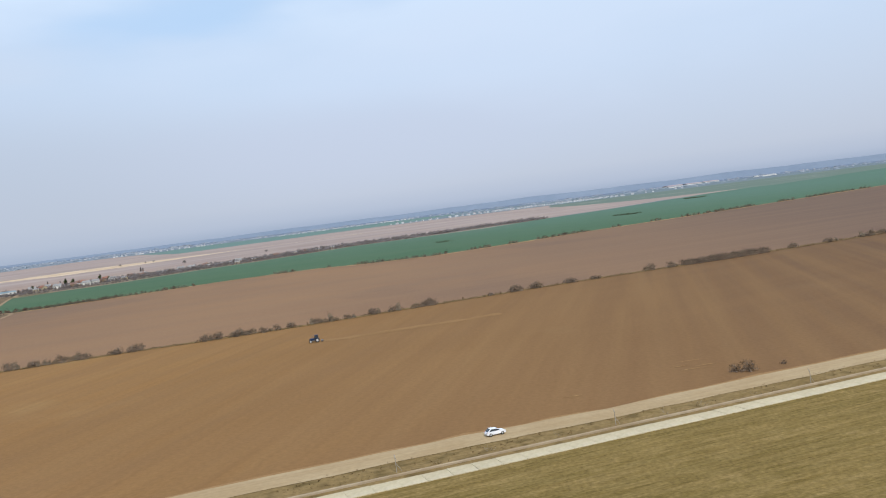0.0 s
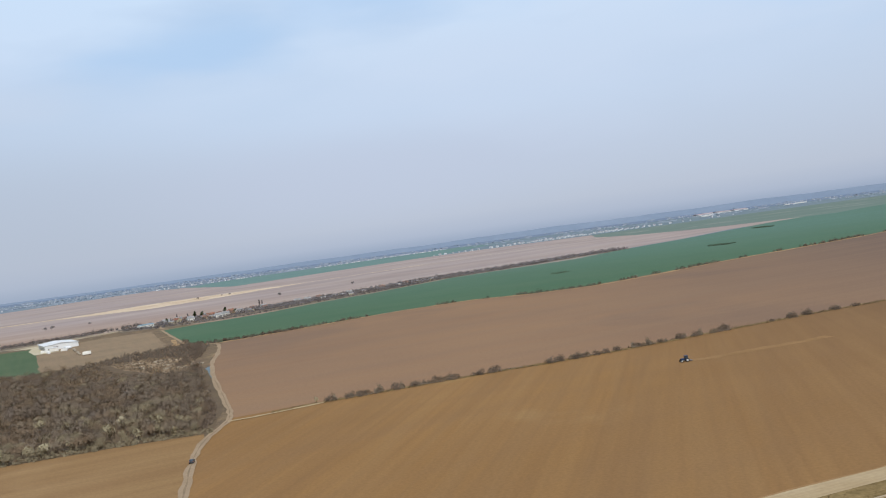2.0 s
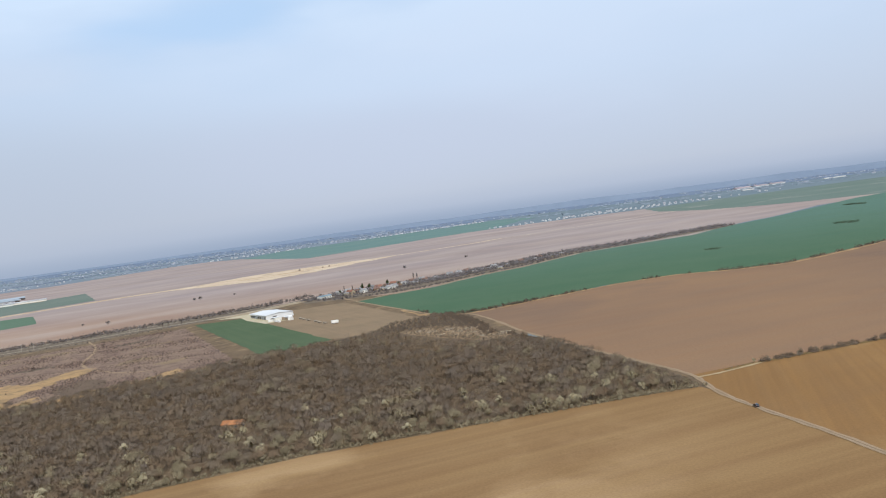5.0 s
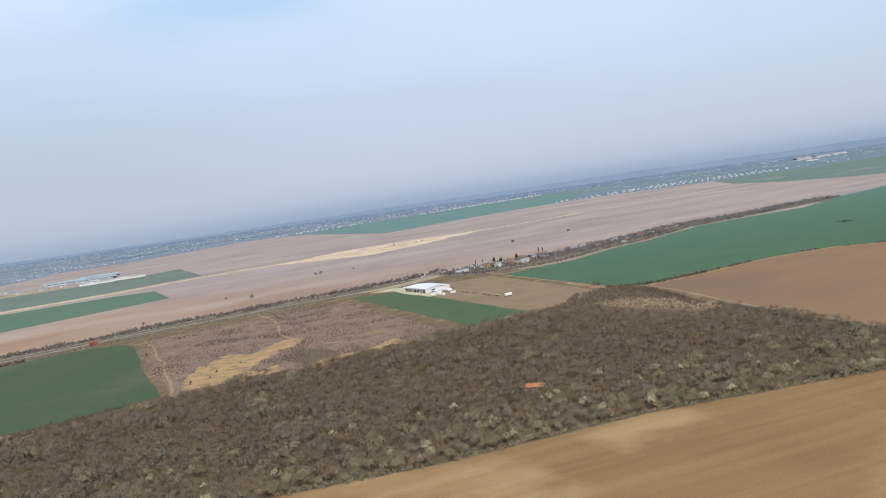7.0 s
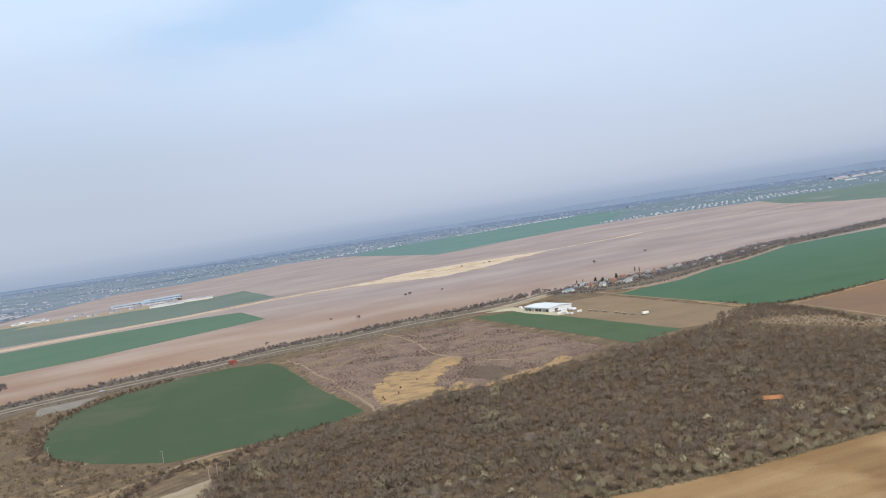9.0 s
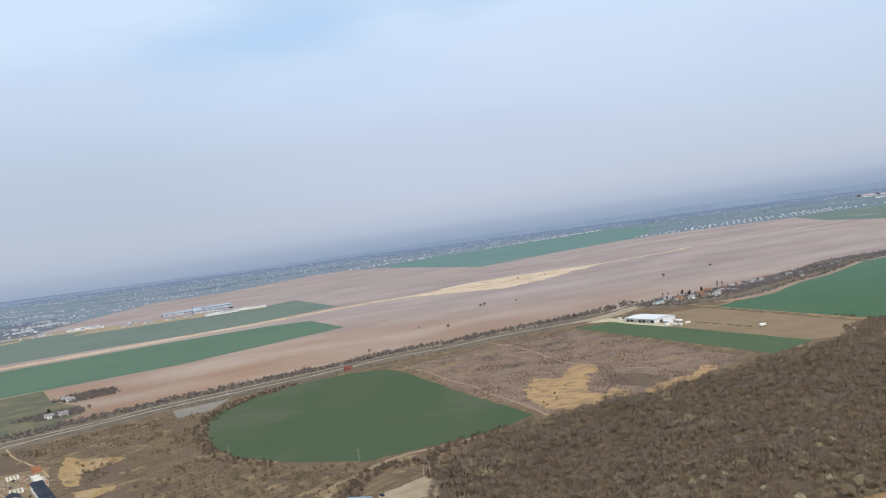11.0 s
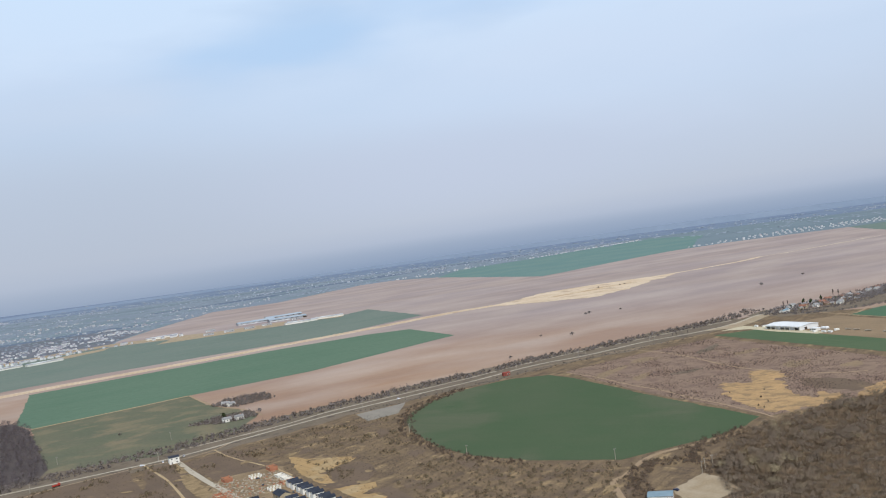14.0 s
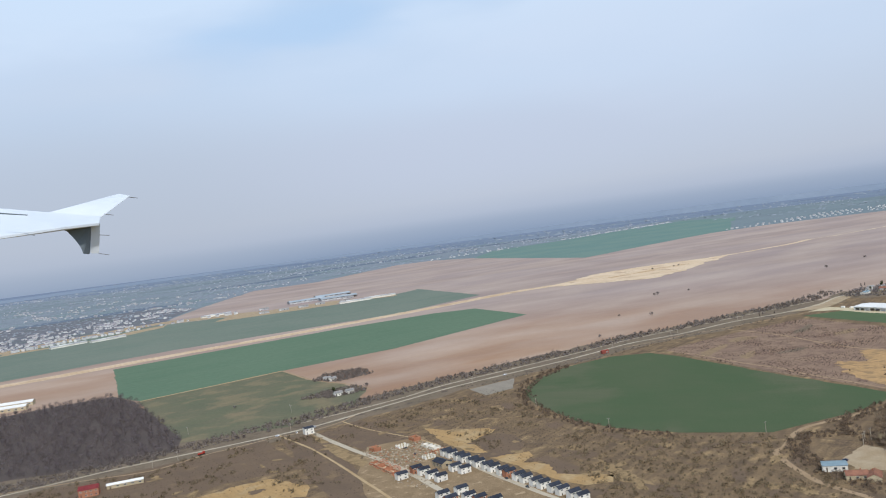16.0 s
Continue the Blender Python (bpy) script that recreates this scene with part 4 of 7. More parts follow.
ribbon("haul_road", HAUL, 24.0, 0.10, M["track_far"], "broad pale sand road under construction", "road", shake=0.8)
for off, lab in ((-6.5, "trodden edge"), (5.5, "rolled middle")):
    ribbon("wheel_lane", [(x, y + off) for x, y in HAUL], 3.2, 0.125, M["sand_dark"], "darker %s of the sand road" % lab, "road", shake=0.8)
ribbon("haul_road", [(-275, 1100), (-211, 1145), (-160, 1182), (-120, 1232)], 11.0, 0.10, M["track_far"], "narrow pale end of the sand road", "road", shake=1.2)
ribbon("haul_road", [(-120, 1232), (-60, 1262), (20, 1320), (110, 1390), (195, 1460)], 8.0, 0.10, M["plough_pale"], "faint worn line beyond the sand road", "road", shake=2.4)
sheet("sand_heap_ground", [(-520, 928), (-496, 962), (-456, 1040), (-416, 1066), (-376, 1080), (-335, 1092), (-296, 1098), (-262, 1118), (-268, 1092), (-314, 1000), (-345, 945), (-368, 905), (-399, 874), (-430, 890), (-463, 897), (-497, 910)], 0.13, M["track_far"],
      "wide patch of pale bare sand", "bare ground", amount=3, step=12)
for k, (x, y, rx, ry) in enumerate(((-392, 985, 26, 5), (-372, 1010, 16, 4), (-430, 960, 20, 5), (-340, 1030, 14, 4))):
    blob("spoil_patch", x, y, rx, ry, 35, 0.15 + 0.004 * k, M["sand_dark"], "darker heaped sand on the pale patch", "bare ground", 210 + k)
ribbon("field_path", [(-377, 191), (-394, 181), (-414, 170), (-425, 150), (-430, 141), (-426, 111), (-416, 91)], 2.2, 0.11, M["path"], "sandy path beside the green field", "path")
ribbon("field_path", [(-439.4, 370.3), (-424.5, 346.5), (-406.3, 306.9), (-395.1, 287.7), (-385.5, 263.3), (-374.1, 240.3), (-365.5, 220.8), (-361, 208)], 1.2, 0.11, M["path"], "sandy path between field and scrub", "path")
ribbon("estate_road", [(-631, 250), (-598, 205), (-571, 171), (-546, 132), (-520, 92)], 2.6, 0.11, M["asphalt"], "new estate road", "road")
ribbon("estate_road", [(-646, 247), (-613, 205), (-565, 130), (-540, 90)], 1.2, 0.11, M["track"], "dirt lane beside the estate", "road")
ribbon("estate_road", [(-562, 200), (-552, 187), (-535, 156), (-511, 121), (-490, 92)], 2.2, 0.11, M["asphalt"], "estate street between the houses", "road")


for k, (x, y, rx, ry) in enumerate(((24.2, 90.4, 1.5, 0.16), (25.6, 91.6, 1.2, 0.14), (23.0, 92.2, 0.9, 0.12), (24.6, 94.6, 1.3, 0.12), (10.5, 84.5, 1.0, 0.14))):
    blob("bare_ring", x, y, rx, ry, 8, 0.055, M["crumb"], "pale scraped earth in the ploughed field", "bare ground", 3 + k)
for k, (x, y, rx, ry, t) in enumerate(((-415, 355, 16, 5, 60), (-392, 385, 12, 5, 30), (-352, 398, 14, 4, 62), (-322, 318, 12, 5, 60), (-400, 330, 9, 4, 70), (-376, 330, 8, 4, 20), (-335, 372, 10, 4, 50), (-300, 300, 9, 4, 60))):
    blob("dry_grass_patch", x, y, rx, ry, t, 0.07, M["roadside"] if k % 3 == 2 else M["fallow"], "pale bare patch in the scrubland", "bare ground", 20 + k)
sheet("burnt_patch", [(-334.6, 261.7), (-331, 279.1), (-314.4, 268), (-307.1, 248), (-321.4, 239.4)], 0.085, M["dark_waste"], "dark grey weedy patch in the scrubland", "grass", step=2.5, amount=0.9)
ribbon("field_margin", [(-208, 389), (-187, 345), (-170, 338.6), (-146, 352.6), (-124, 366.6), (-94, 384.6), (-62, 392.8), (-34, 382.8), (-4, 382.8), (36, 408.8), (71, 434.8), (151, 481.8), (293, 576.8), (701, 856)], 2.6, 0.09,
       M["tan"], "pale dry grass margin of the wheat field", "verge", shake=0.6)

# ---- vegetation ----
BARE = [tree_soup(s, 165, w, h, st, 0.44, 0.15, 2, lift=0.9, leafy=0.6, spread=0.66) for s, w, h, st in ((11, 4.6, 2.6, 0.5), (12, 3.8, 3.0, 0.6), (13, 5.2, 2.7, 0.5), (14, 3.5, 2.3, 0.4), (15, 4.2, 3.2, 0.6))]
BUSH = [tree_soup(s, 100, w, h, 0.15, 0.36, 0.15, 1) for s, w, h in ((21, 2.2, 1.6), (22, 2.8, 1.8), (23, 1.8, 1.4), (24, 2.4, 2.1))]
TWIGGY = [tree_soup(s, 150, w, h, 0.6, 0.62, 0.035, 5, lift=0.9, leafy=0.0, spread=0.8) for s, w, h in ((16, 3.6, 2.9), (17, 3.0, 3.3), (18, 4.2, 2.7))]
UNDER = [tree_soup(s, 62, w, h, 0.15, 0.5, 0.16, 1) for s, w, h in ((25, 3.2, 1.7), (26, 2.7, 1.9), (27, 3.6, 1.5))]
SMALL = [tree_soup(s, 22, w, h, 0.08, 0.3, 0.2, 1) for s, w, h in ((31, 1.3, 0.9), (32, 1.7, 1.0), (33, 1.0, 0.8))]
FAR = [tree_soup(s, 84, w, h, 0.6, 0.58, 0.2, 1, spread=0.6) for s, w, h in ((41, 4.2, 3.6), (42, 5.0, 3.2), (43, 3.6, 4.4))]


def grove(seed, wide, high, sides=7):
    """Triangles of a closed, uneven clump of far treetops."""
    r = np.random.default_rng(seed)
    rings = []
    for f, z in ((1.0, 0.0), (0.95, 0.45), (0.6, 0.82)):
        a = np.linspace(0, 2 * np.pi, sides, endpoint=False) + r.uniform(-0.2, 0.2, sides)
        w = wide / 2 * f * r.uniform(0.7, 1.25, sides)
        rings.append(np.stack([w * np.cos(a), w * np.sin(a), high * z * r.uniform(0.8, 1.2, sides)], 1))
    top = np.array([0, 0, high])
    out = []
    for lo, hi in zip(rings, rings[1:]):
        for i in range(sides):
            j = (i + 1) % sides
            out += [(lo[i], lo[j], hi[j]), (lo[i], hi[j], hi[i])]
    out += [(rings[-1][i], rings[-1][(i + 1) % sides], top) for i in range(sides)]
    return np.array(out)


CLUMP = [(np.zeros((0, 3, 3)), grove(s, w, h)) for s, w, h in ((51, 8, 1.8), (52, 12, 1.6), (53, 6, 2.0), (54, 17, 1.7))]

rng = np.random.default_rng(77)
LANE = [(-113, 112), (-116, 130), (-116.5, 148), (-123, 171), (-138, 216), (-152, 262), (-158, 290), (-167, 325)]
wood = scatter(WOOD, 2.95, 5)
EDGE = [(-117, 137), (-134, 134), (-167, 127), (-208, 118), (-256, 97), (-292, 87)]


def off_line(points, line):
    """Distance of points from a line of pieces."""
    best = np.full(len(points), 1e9)
    for a, b in zip(line, line[1:]):
        a, b = np.array(a, float), np.array(b, float)
        t = np.clip(((points - a) @ (b - a)) / ((b - a) @ (b - a)), 0, 1)
        best = np.minimum(best, np.linalg.norm(points - a - t[:, None] * (b - a), axis=1))
    return best


wood = wood[off_line(wood, LANE) > 3.6]
edge_gap = off_line(wood, EDGE)
clearing = (np.abs(wood[:, 0] + 233) < 3.2) & (np.abs(wood[:, 1] - 151.0) < 3.4)
for x, y, r in ((-332, 105, 4.5), (-303.6, 147.8, 3.2), (-352, 166.7, 2.6), (-262, 190, 3.0), (-222, 233, 3.5)):
    clearing |= np.hypot(wood[:, 0] - x, (wood[:, 1] - y) * 0.7) < r
    blob("clearing", x, y, r * 1.2, r * 1.5, 20, 0.10, M["roadside"], "small clearing of dry grass in the wood", "grass", int(-x))
wood, edge_gap = wood[~clearing], edge_gap[~clearing]
order = np.argsort(edge_gap)
front, rest = wood[order[:230]], wood[order[230:]]
DUMP = [(-200, 296), (-189, 304), (-167, 288), (-154, 253), (-166, 246), (-186, 270), (-200, 296)]
dump_gap = off_line(rest, DUMP)
rest = rest[dump_gap > 3.0]
dump_gap = dump_gap[dump_gap > 3.0]
low_by_dump = np.clip(0.42 + (dump_gap - 3.0) / 60, 0.42, 1.0)
rest_gap = off_line(rest, EDGE)
patch = np.array([noise.noise(Vector((x / 22, y / 22, 3.0))) for x, y in rest])
dense = rng.uniform(size=len(rest)) - 0.35 * patch
size = rng.uniform(0.72, 1.2, len(rest)) * np.where(rng.uniform(size=len(rest)) < 0.2, 1.3, 1.0) * low_by_dump * np.clip(1 + 0.5 * patch, 0.75, 1.3)
olive = dense < np.interp(rest_gap, [0, 14, 34, 60], [0.28, 0.19, 0.06, 0.015])
brown = ~olive & (dense > 0.72)
slate = ~olive & ~brown & (dense < np.interp(rest[:, 0], [-340, -240], [0.66, 0.46]))
grey = ~olive & ~brown & ~slate
stuff("slate_woodland", BARE, rest[slate], size[slate], [M["bark"], M["twig_slate"]], "dark slate-brown leafless trees in the wood", "trees", 9)
stuff("bare_woodland", BARE, rest[grey], size[grey], [M["bark"], M["twig_grey"]], "dense grey-brown leafless wood", "trees", 6)
stuff("budding_woodland", BARE, rest[olive], size[olive], [M["bark"], M["twig_olive"]], "olive budding trees among the bare wood", "trees", 7)
stuff("brown_woodland", BARE, rest[brown], size[brown], [M["bark"], M["twig_brown"]], "rusty brown leafless trees in the wood", "trees", 8)
pale = scatter(WOOD, 6.2, 95)
tone = np.array([noise.noise(Vector((x / 26, y / 26, 15.0))) for x, y in pale])
pale = pale[(rng.uniform(size=len(pale)) < 0.55 + 1.2 * tone) & (off_line(pale, LANE) > 3.6) & (off_line(pale, EDGE) > 2.5) & (off_line(pale, DUMP) > 6.0)]
for k, (lab, t) in enumerate((("pale grey twiggy tops standing out of the wood", "twig_pale"), ("russet twiggy tops standing out of the wood", "twig_russet"))):
    stuff("twiggy_trees", TWIGGY, pale[k::2], rng.uniform(0.8, 1.35, len(pale[k::2])), [M["bark"], M[t]], lab, "trees", 96 + k)
under = scatter(WOOD, 4.6, 91)
under = under[(off_line(under, LANE) > 3.4) & (off_line(under, EDGE) > 1.5) & (off_line(under, DUMP) > 3.0) & ~((np.abs(under[:, 0] + 233) < 3.4) & (np.abs(under[:, 1] - 151.0) < 3.4))]
stuff("undergrowth", UNDER, under, rng.uniform(0.7, 1.2, len(under)), [M["bark"], M["twig_brown"]], "brown undergrowth filling the bare wood", "undergrowth", 92)
fringe = along(EDGE, 0.8, 2.2, 88) + np.array([0.1, 0.5])
stuff("wood_fringe", BUSH, fringe, rng.uniform(0.6, 1.25, len(fringe)), [M["bark"], M["twig_olive"]], "olive-brown bushes fringing the wood", "shrubs", 8)

EDGE_TREES = [plant_kind("tree", 60 + i, 420, w, h, st, 0.30, 0.12, M[t], lab, "tree", "trees at the wood's edge", spread=0.6, leafy=0.75)
              for i, (w, h, st, t, lab) in enumerate(((3.6, 2.7, 0.4, "twig_grey", "leafless grey-brown tree at the wood's edge"),
                                                      (3.2, 2.4, 0.3, "twig_olive", "olive budding tree at the wood's edge"),
                                                      (3.9, 2.6, 0.4, "twig_brown", "leafless rusty brown tree at the wood's edge"),
                                                      (3.0, 2.9, 0.5, "twig_olive", "slim olive budding tree at the wood's edge")))]
plant(EDGE_TREES, front, rng.uniform(0.7, 1.3, len(front)), 3)
BLOSSOM = [plant_kind("blossom_tree", 70 + i, 360, w, h, 0.4, 0.22, 0.26, M["blossom"], "small tree in white blossom at the wood's edge", "tree", "blossoming trees") for i, (w, h) in enumerate(((3.0, 2.4), (2.3, 2.5)))]
spots = wood[order[:1000]][rng.permutation(1000)[:78]] + np.array([0.4, -0.6])
plant(BLOSSOM, list(spots) + [(-124, 137.5), (-147, 133.6), (-151, 135), (-240, 108), (-245, 110), (-206, 119.5), (-186, 124.5)], rng.uniform(0.8, 1.45, len(spots) + 7), 4)
plant(BLOSSOM, [(-99.5, 154.4)], [0.55], 4)

# hedge between the two ploughed fields
HEDGE = [(-108, 150), (-100, 154), (-84, 158.5), (-66, 164), (-48, 168), (-33, 172.5), (-7, 182), (13, 189.5), (32, 196), (51, 201.5), (66, 206), (84, 212.5), (106, 220), (160, 240), (230, 275)]


def on_line(line, x):
    for (x0, y0), (x1, y1) in zip(line, line[1:]):
        if x0 <= x <= x1:
            return y0 + (y1 - y0) * (x - x0) / (x1 - x0)
    return line[-1][1]


ribbon("hedge_strip", HEDGE, 1.5, 0.10, M["verge"], "strip of dry grass under the hedge", "verge", shake=0.25, curve=True)
HEDGE_BUSH = [plant_kind("hedge_bush", 80 + i, 520, w, h, 0.15, 0.24, 0.10, M[t], lab, "bush", "hedge bushes", 7, leafy=0.65)
              for i, (w, h, t, lab) in enumerate(((2.4, 1.5, "twig_dark", "leafless grey hedge bush in dry grass"), (2.9, 1.5, "twig_dark", "low brown hedge bush in dry grass"),
                                                  (1.7, 1.9, "twig_grey", "upright leafless grey hedge bush"), (2.2, 1.1, "twig_brown", "rounded rusty hedge bush")))]
spans = [(-97, -96), (-93, -86), (-83, -82), (-79, -70), (-66, -65), (-62, -60), (-49, -46), (-44, -40), (-38, -35), (-33, -32.5), (-29, -24), (-22, -21), (-17, -16), (-13, -12), (-8.5, -4.5),
         (8, 8.5), (13, 15), (18, 20), (26, 28), (32, 33), (45, 46), (51, 52), (55, 66), (67, 76), (83, 84), (94, 97), (104, 112), (124, 130), (150, 158)]
hx = [x for a, c in spans for x in np.arange(a, c + 0.3, 0.95 if c - a > 3 else 1.2)]
plant(HEDGE_BUSH, [(x, on_line(HEDGE, x) + rng.uniform(-0.4, 0.4)) for x in hx], rng.uniform(0.65, 1.3, len(hx)), 6)
thickset = np.arange(54.5, 76.5, 0.55)
plant(HEDGE_BUSH[:2], [(x, on_line(HEDGE, x) + rng.uniform(-0.9, 0.9)) for x in thickset], rng.uniform(0.9, 1.35, len(thickset)), 66)
low = along(HEDGE, 0.3, 2.0, 12)
stuff("hedge_weeds", SMALL, low, rng.uniform(0.25, 0.75, len(low)), [M["bark"], M["twig_russet"]], "low brown weeds along the hedge", "weeds", 9)
FIELD_SHRUB = [plant_kind("field_shrub", 88, 1500, 2.6, 1.3, 0.1, 0.26, 0.045, M["twig_dark"], "leafless reddish-brown bush in the ploughed field", "bush", "", 9, leafy=0.06)]
plant(FIELD_SHRUB, [(28.4, 86.2), (27.2, 86.6), (32.4, 87.6)], [0.95, 0.7, 0.4], 8)

verge_weeds = along([(-50, 52.4), (-3.5, 68.6), (12.3, 73.0), (31.5, 79.5), (120, 108.6)], 0.13, 3.4, 13)
stuff("verge_weeds", SMALL, verge_weeds, rng.uniform(0.08, 0.30, len(verge_weeds)), [M["twig_russet"], M["verge_straw"]], "dry straw weeds on the verge", "weeds", 10)

# shrubs along the wheat field and the tree belt behind it
low = along([(-207, 393), (-185, 347), (-170, 340), (-147, 354), (-125, 368), (-95, 387), (-62, 395), (-34, 385), (-5, 385), (35, 411), (70, 437), (150, 484), (292, 579)], 1.1, 2.0, 14)
low = low[np.array([noise.noise(Vector((x / 14, y / 14, 8.0))) for x, y in low]) > -0.02]
stuff("field_edge_shrubs", BUSH, low, rng.uniform(0.4, 1.2, len(low)), [M["bark"], M["twig_dark"]], "low shrubs along the wheat field's edge", "shrubs", 11)
low = along([(-185, 348), (-170, 342), (-150, 352), (-138, 360)], 0.6, 6, 15)
stuff("field_corner_shrubs", BUSH, low, rng.uniform(0.6, 1.2, len(low)), [M["bark"], M["twig_dark"]], "brown shrubs in the field's corner", "shrubs", 12)
low = along([(-157.5, 262), (-143, 216), (-128, 173), (-121.5, 152), (-120, 140)], 0.8, 2.6, 16)
stuff("road_shrubs", BUSH, low, rng.uniform(0.4, 1.0, len(low)), [M["bark"], M["twig_dark"]], "shrubs beside the sandy field road", "shrubs", 13)
BELT = [(-268, 545), (-230, 560), (-190, 580), (-155, 622), (-118, 658), (-88, 700), (-48, 715), (-14, 730), (28, 768), (60, 788), (88, 806)]
low = along(BELT, 0.5, 24, 17)
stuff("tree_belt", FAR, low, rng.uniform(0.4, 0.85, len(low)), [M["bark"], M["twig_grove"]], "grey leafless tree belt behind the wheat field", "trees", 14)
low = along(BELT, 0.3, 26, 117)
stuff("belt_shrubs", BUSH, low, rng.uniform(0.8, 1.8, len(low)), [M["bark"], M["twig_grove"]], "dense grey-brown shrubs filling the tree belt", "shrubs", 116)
low = along([(-240, 505), (-200, 520), (-165, 570), (-130, 600), (-75, 678), (-25, 704)], 1.6, 6, 18)
stuff("garden_shrubs", BUSH, low, rng.uniform(0.7, 1.5, len(low)), [M["bark"], M["twig_far"]], "garden shrubs behind the village road", "shrubs", 15)
ribbon("village_road", [(-262, 525), (-240, 482), (-222, 499), (-197, 515), (-163, 566), (-132, 592), (-76, 672)], 2.4, 0.12, M["path"], "pale village road beside the wheat", "road")
ribbon("field_road", [(-243, 478), (-207, 394), (-186, 348), (-172, 338)], 1.6, 0.12, M["path"], "pale dirt road between plots", "road")
low = along([(-900, 100), (-745, 195), (-700, 226), (-640, 277), (-604, 320), (-566, 356), (-534, 378), (-494, 410), (-456, 442), (-418, 462), (-384, 486), (-344, 508), (-312, 534), (-284, 566)], 0.36, 17, 19)
dens = np.array([noise.noise(Vector((x / 30, y / 30, 2.0))) for x, y in low])
low = low[rng.uniform(size=len(low)) < 0.75 + 0.8 * dens]
stuff("roadside_shrubs", BUSH, low, rng.uniform(0.7, 1.7, len(low)), [M["bark"], M["twig_belt"]], "grey-brown shrub belt along the country road", "shrubs", 16)
low = along([(-560, 318), (-520, 344), (-470, 384), (-430, 412), (-380, 440), (-350, 458)], 1.4, 10, 119)
stuff("roadside_shrubs", SMALL, low, rng.uniform(0.6, 1.7, len(low)), [M["bark"], M["twig_belt"]], "low scrub between road and fields", "shrubs", 118)
low = np.concatenate([along([(-262, 560), (-285, 530), (-268, 520), (-248, 508)], 0.5, 14, 20), along([(-262, 536), (-240, 530), (-215, 545), (-190, 578), (-150, 610), (-100, 655)], 0.6, 16, 81), along([(-250, 556), (-225, 570), (-190, 605), (-140, 645)], 0.7, 18, 82)])
stuff("village_shrubs", BUSH, low, rng.uniform(0.7, 1.4, len(low)), [M["bark"], M["twig_far"]], "grey shrubs round the village", "shrubs", 17)

low = along([(-163, 264), (-168, 298), (-178, 334), (-190, 350)], 0.6, 5, 73)
low = low[off_line(low, LANE) > 2.0]
stuff("road_thicket", BUSH, low, rng.uniform(0.5, 1.2, len(low)), [M["bark"], M["twig_dark"]], "dark shrubs along the pale dirt road", "shrubs", 74)
for x, y, rx, ry in ((-2, 532, 7, 10), (132, 630, 12, 16), (262, 905, 14, 22)):
    c = scatter([(x - rx, y - ry * 0.3), (x, y - ry), (x + rx, y + ry * 0.2), (x + rx * 0.4, y + ry), (x - rx * 0.6, y + ry * 0.7)], 1.8, 300 + int(rx))
    stuff("weed_clump", SMALL, c, rng.uniform(0.6, 1.2, len(c)), [M["bark"], M["weed_green"]], "dark island of weeds in the wheat", "weeds", 301)
# thicket between the wood, the dump and the fallow plot
low = scatter([(-236, 288), (-205, 299), (-188, 305), (-170, 290), (-166, 300), (-174, 336), (-188, 346), (-206, 338), (-214, 311)], 2.0, 71)
stuff("thicket", BUSH, low, rng.uniform(0.5, 1.25, len(low)), [M["bark"], M["twig_slate"]], "grey-brown thicket between wood and fallow plot", "shrubs", 72)

# scrubland
scr = scatter(SCRUB, 1.6, 21)
thick = np.array([noise.noise(Vector((x / 18, y / 18, 5.0))) + 0.5 * noise.noise(Vector((x / 6, y / 6, 5.0))) for x, y in scr])
keep = ~inside(REEDS, scr) & (rng.uniform(size=len(scr)) < 0.75 + 1.2 * thick)
scr = scr[keep]
stuff("scrub_bushes", SMALL, scr, rng.uniform(0.4, 1.15, len(scr)) * np.clip(0.8 + thick[keep], 0.5, 1.4), [M["bark"], M["twig_scrub"]], "low reddish-brown bushes over the scrubland", "bushes", 18)
ring = along([(-521, 274), (-524, 297), (-518, 327), (-500, 355)], 0.6, 9, 22)
ring2 = along([(-460, 178), (-484, 195), (-499, 215), (-516, 252), (-524, 276)], 0.9, 7, 23)
ring3 = along([(-374, 196), (-391, 182), (-400, 172), (-397, 158), (-396, 140)], 0.5, 9, 24)
ring4 = along([(-400, 160), (-418, 160), (-424, 140), (-420, 118), (-410, 96), (-400, 84)], 0.5, 8, 25)
low = np.concatenate([ring, ring2, ring3, ring4])
stuff("field_ring_shrubs", BUSH, low, rng.uniform(0.6, 1.25, len(low)), [M["bark"], M["twig_dark"]], "brown shrubs ringing the rounded field", "shrubs", 19)
WASTE = [(-500, 196), (-482, 192), (-458, 176), (-425, 164), (-414, 160), (-424, 140), (-420, 110), (-405, 70), (-500, 70), (-492, 110), (-500, 160)]
wst = scatter(WASTE, 3.4, 26)
stuff("waste_bushes", BUSH, wst, rng.uniform(0.3, 0.9, len(wst)) * np.where(rng.uniform(size=len(wst)) < 0.12, 1.7, 1.0), [M["bark"], M["bush_dark"]], "brown bushes over the waste ground", "bushes", 20)
wst = scatter([(-540, 305), (-516, 250), (-500, 200), (-480, 190), (-505, 170), (-545, 215), (-600, 270)], 2.0, 27)
stuff("waste_bushes", SMALL, wst, rng.uniform(0.3, 1.0, len(wst)), [M["bark"], M["twig_grey"]], "scattered low bushes beside the gravel yard", "bushes", 21)
ROUGH = [(-740, 176), (-640, 236), (-600, 262), (-545, 312), (-520, 262), (-500, 200), (-470, 186), (-428, 162), (-420, 110), (-404, 72), (-500, 72), (-500, 136), (-530, 172), (-556, 196), (-596, 230), (-612, 200), (-560, 118), (-600, 80), (-700, 110)]
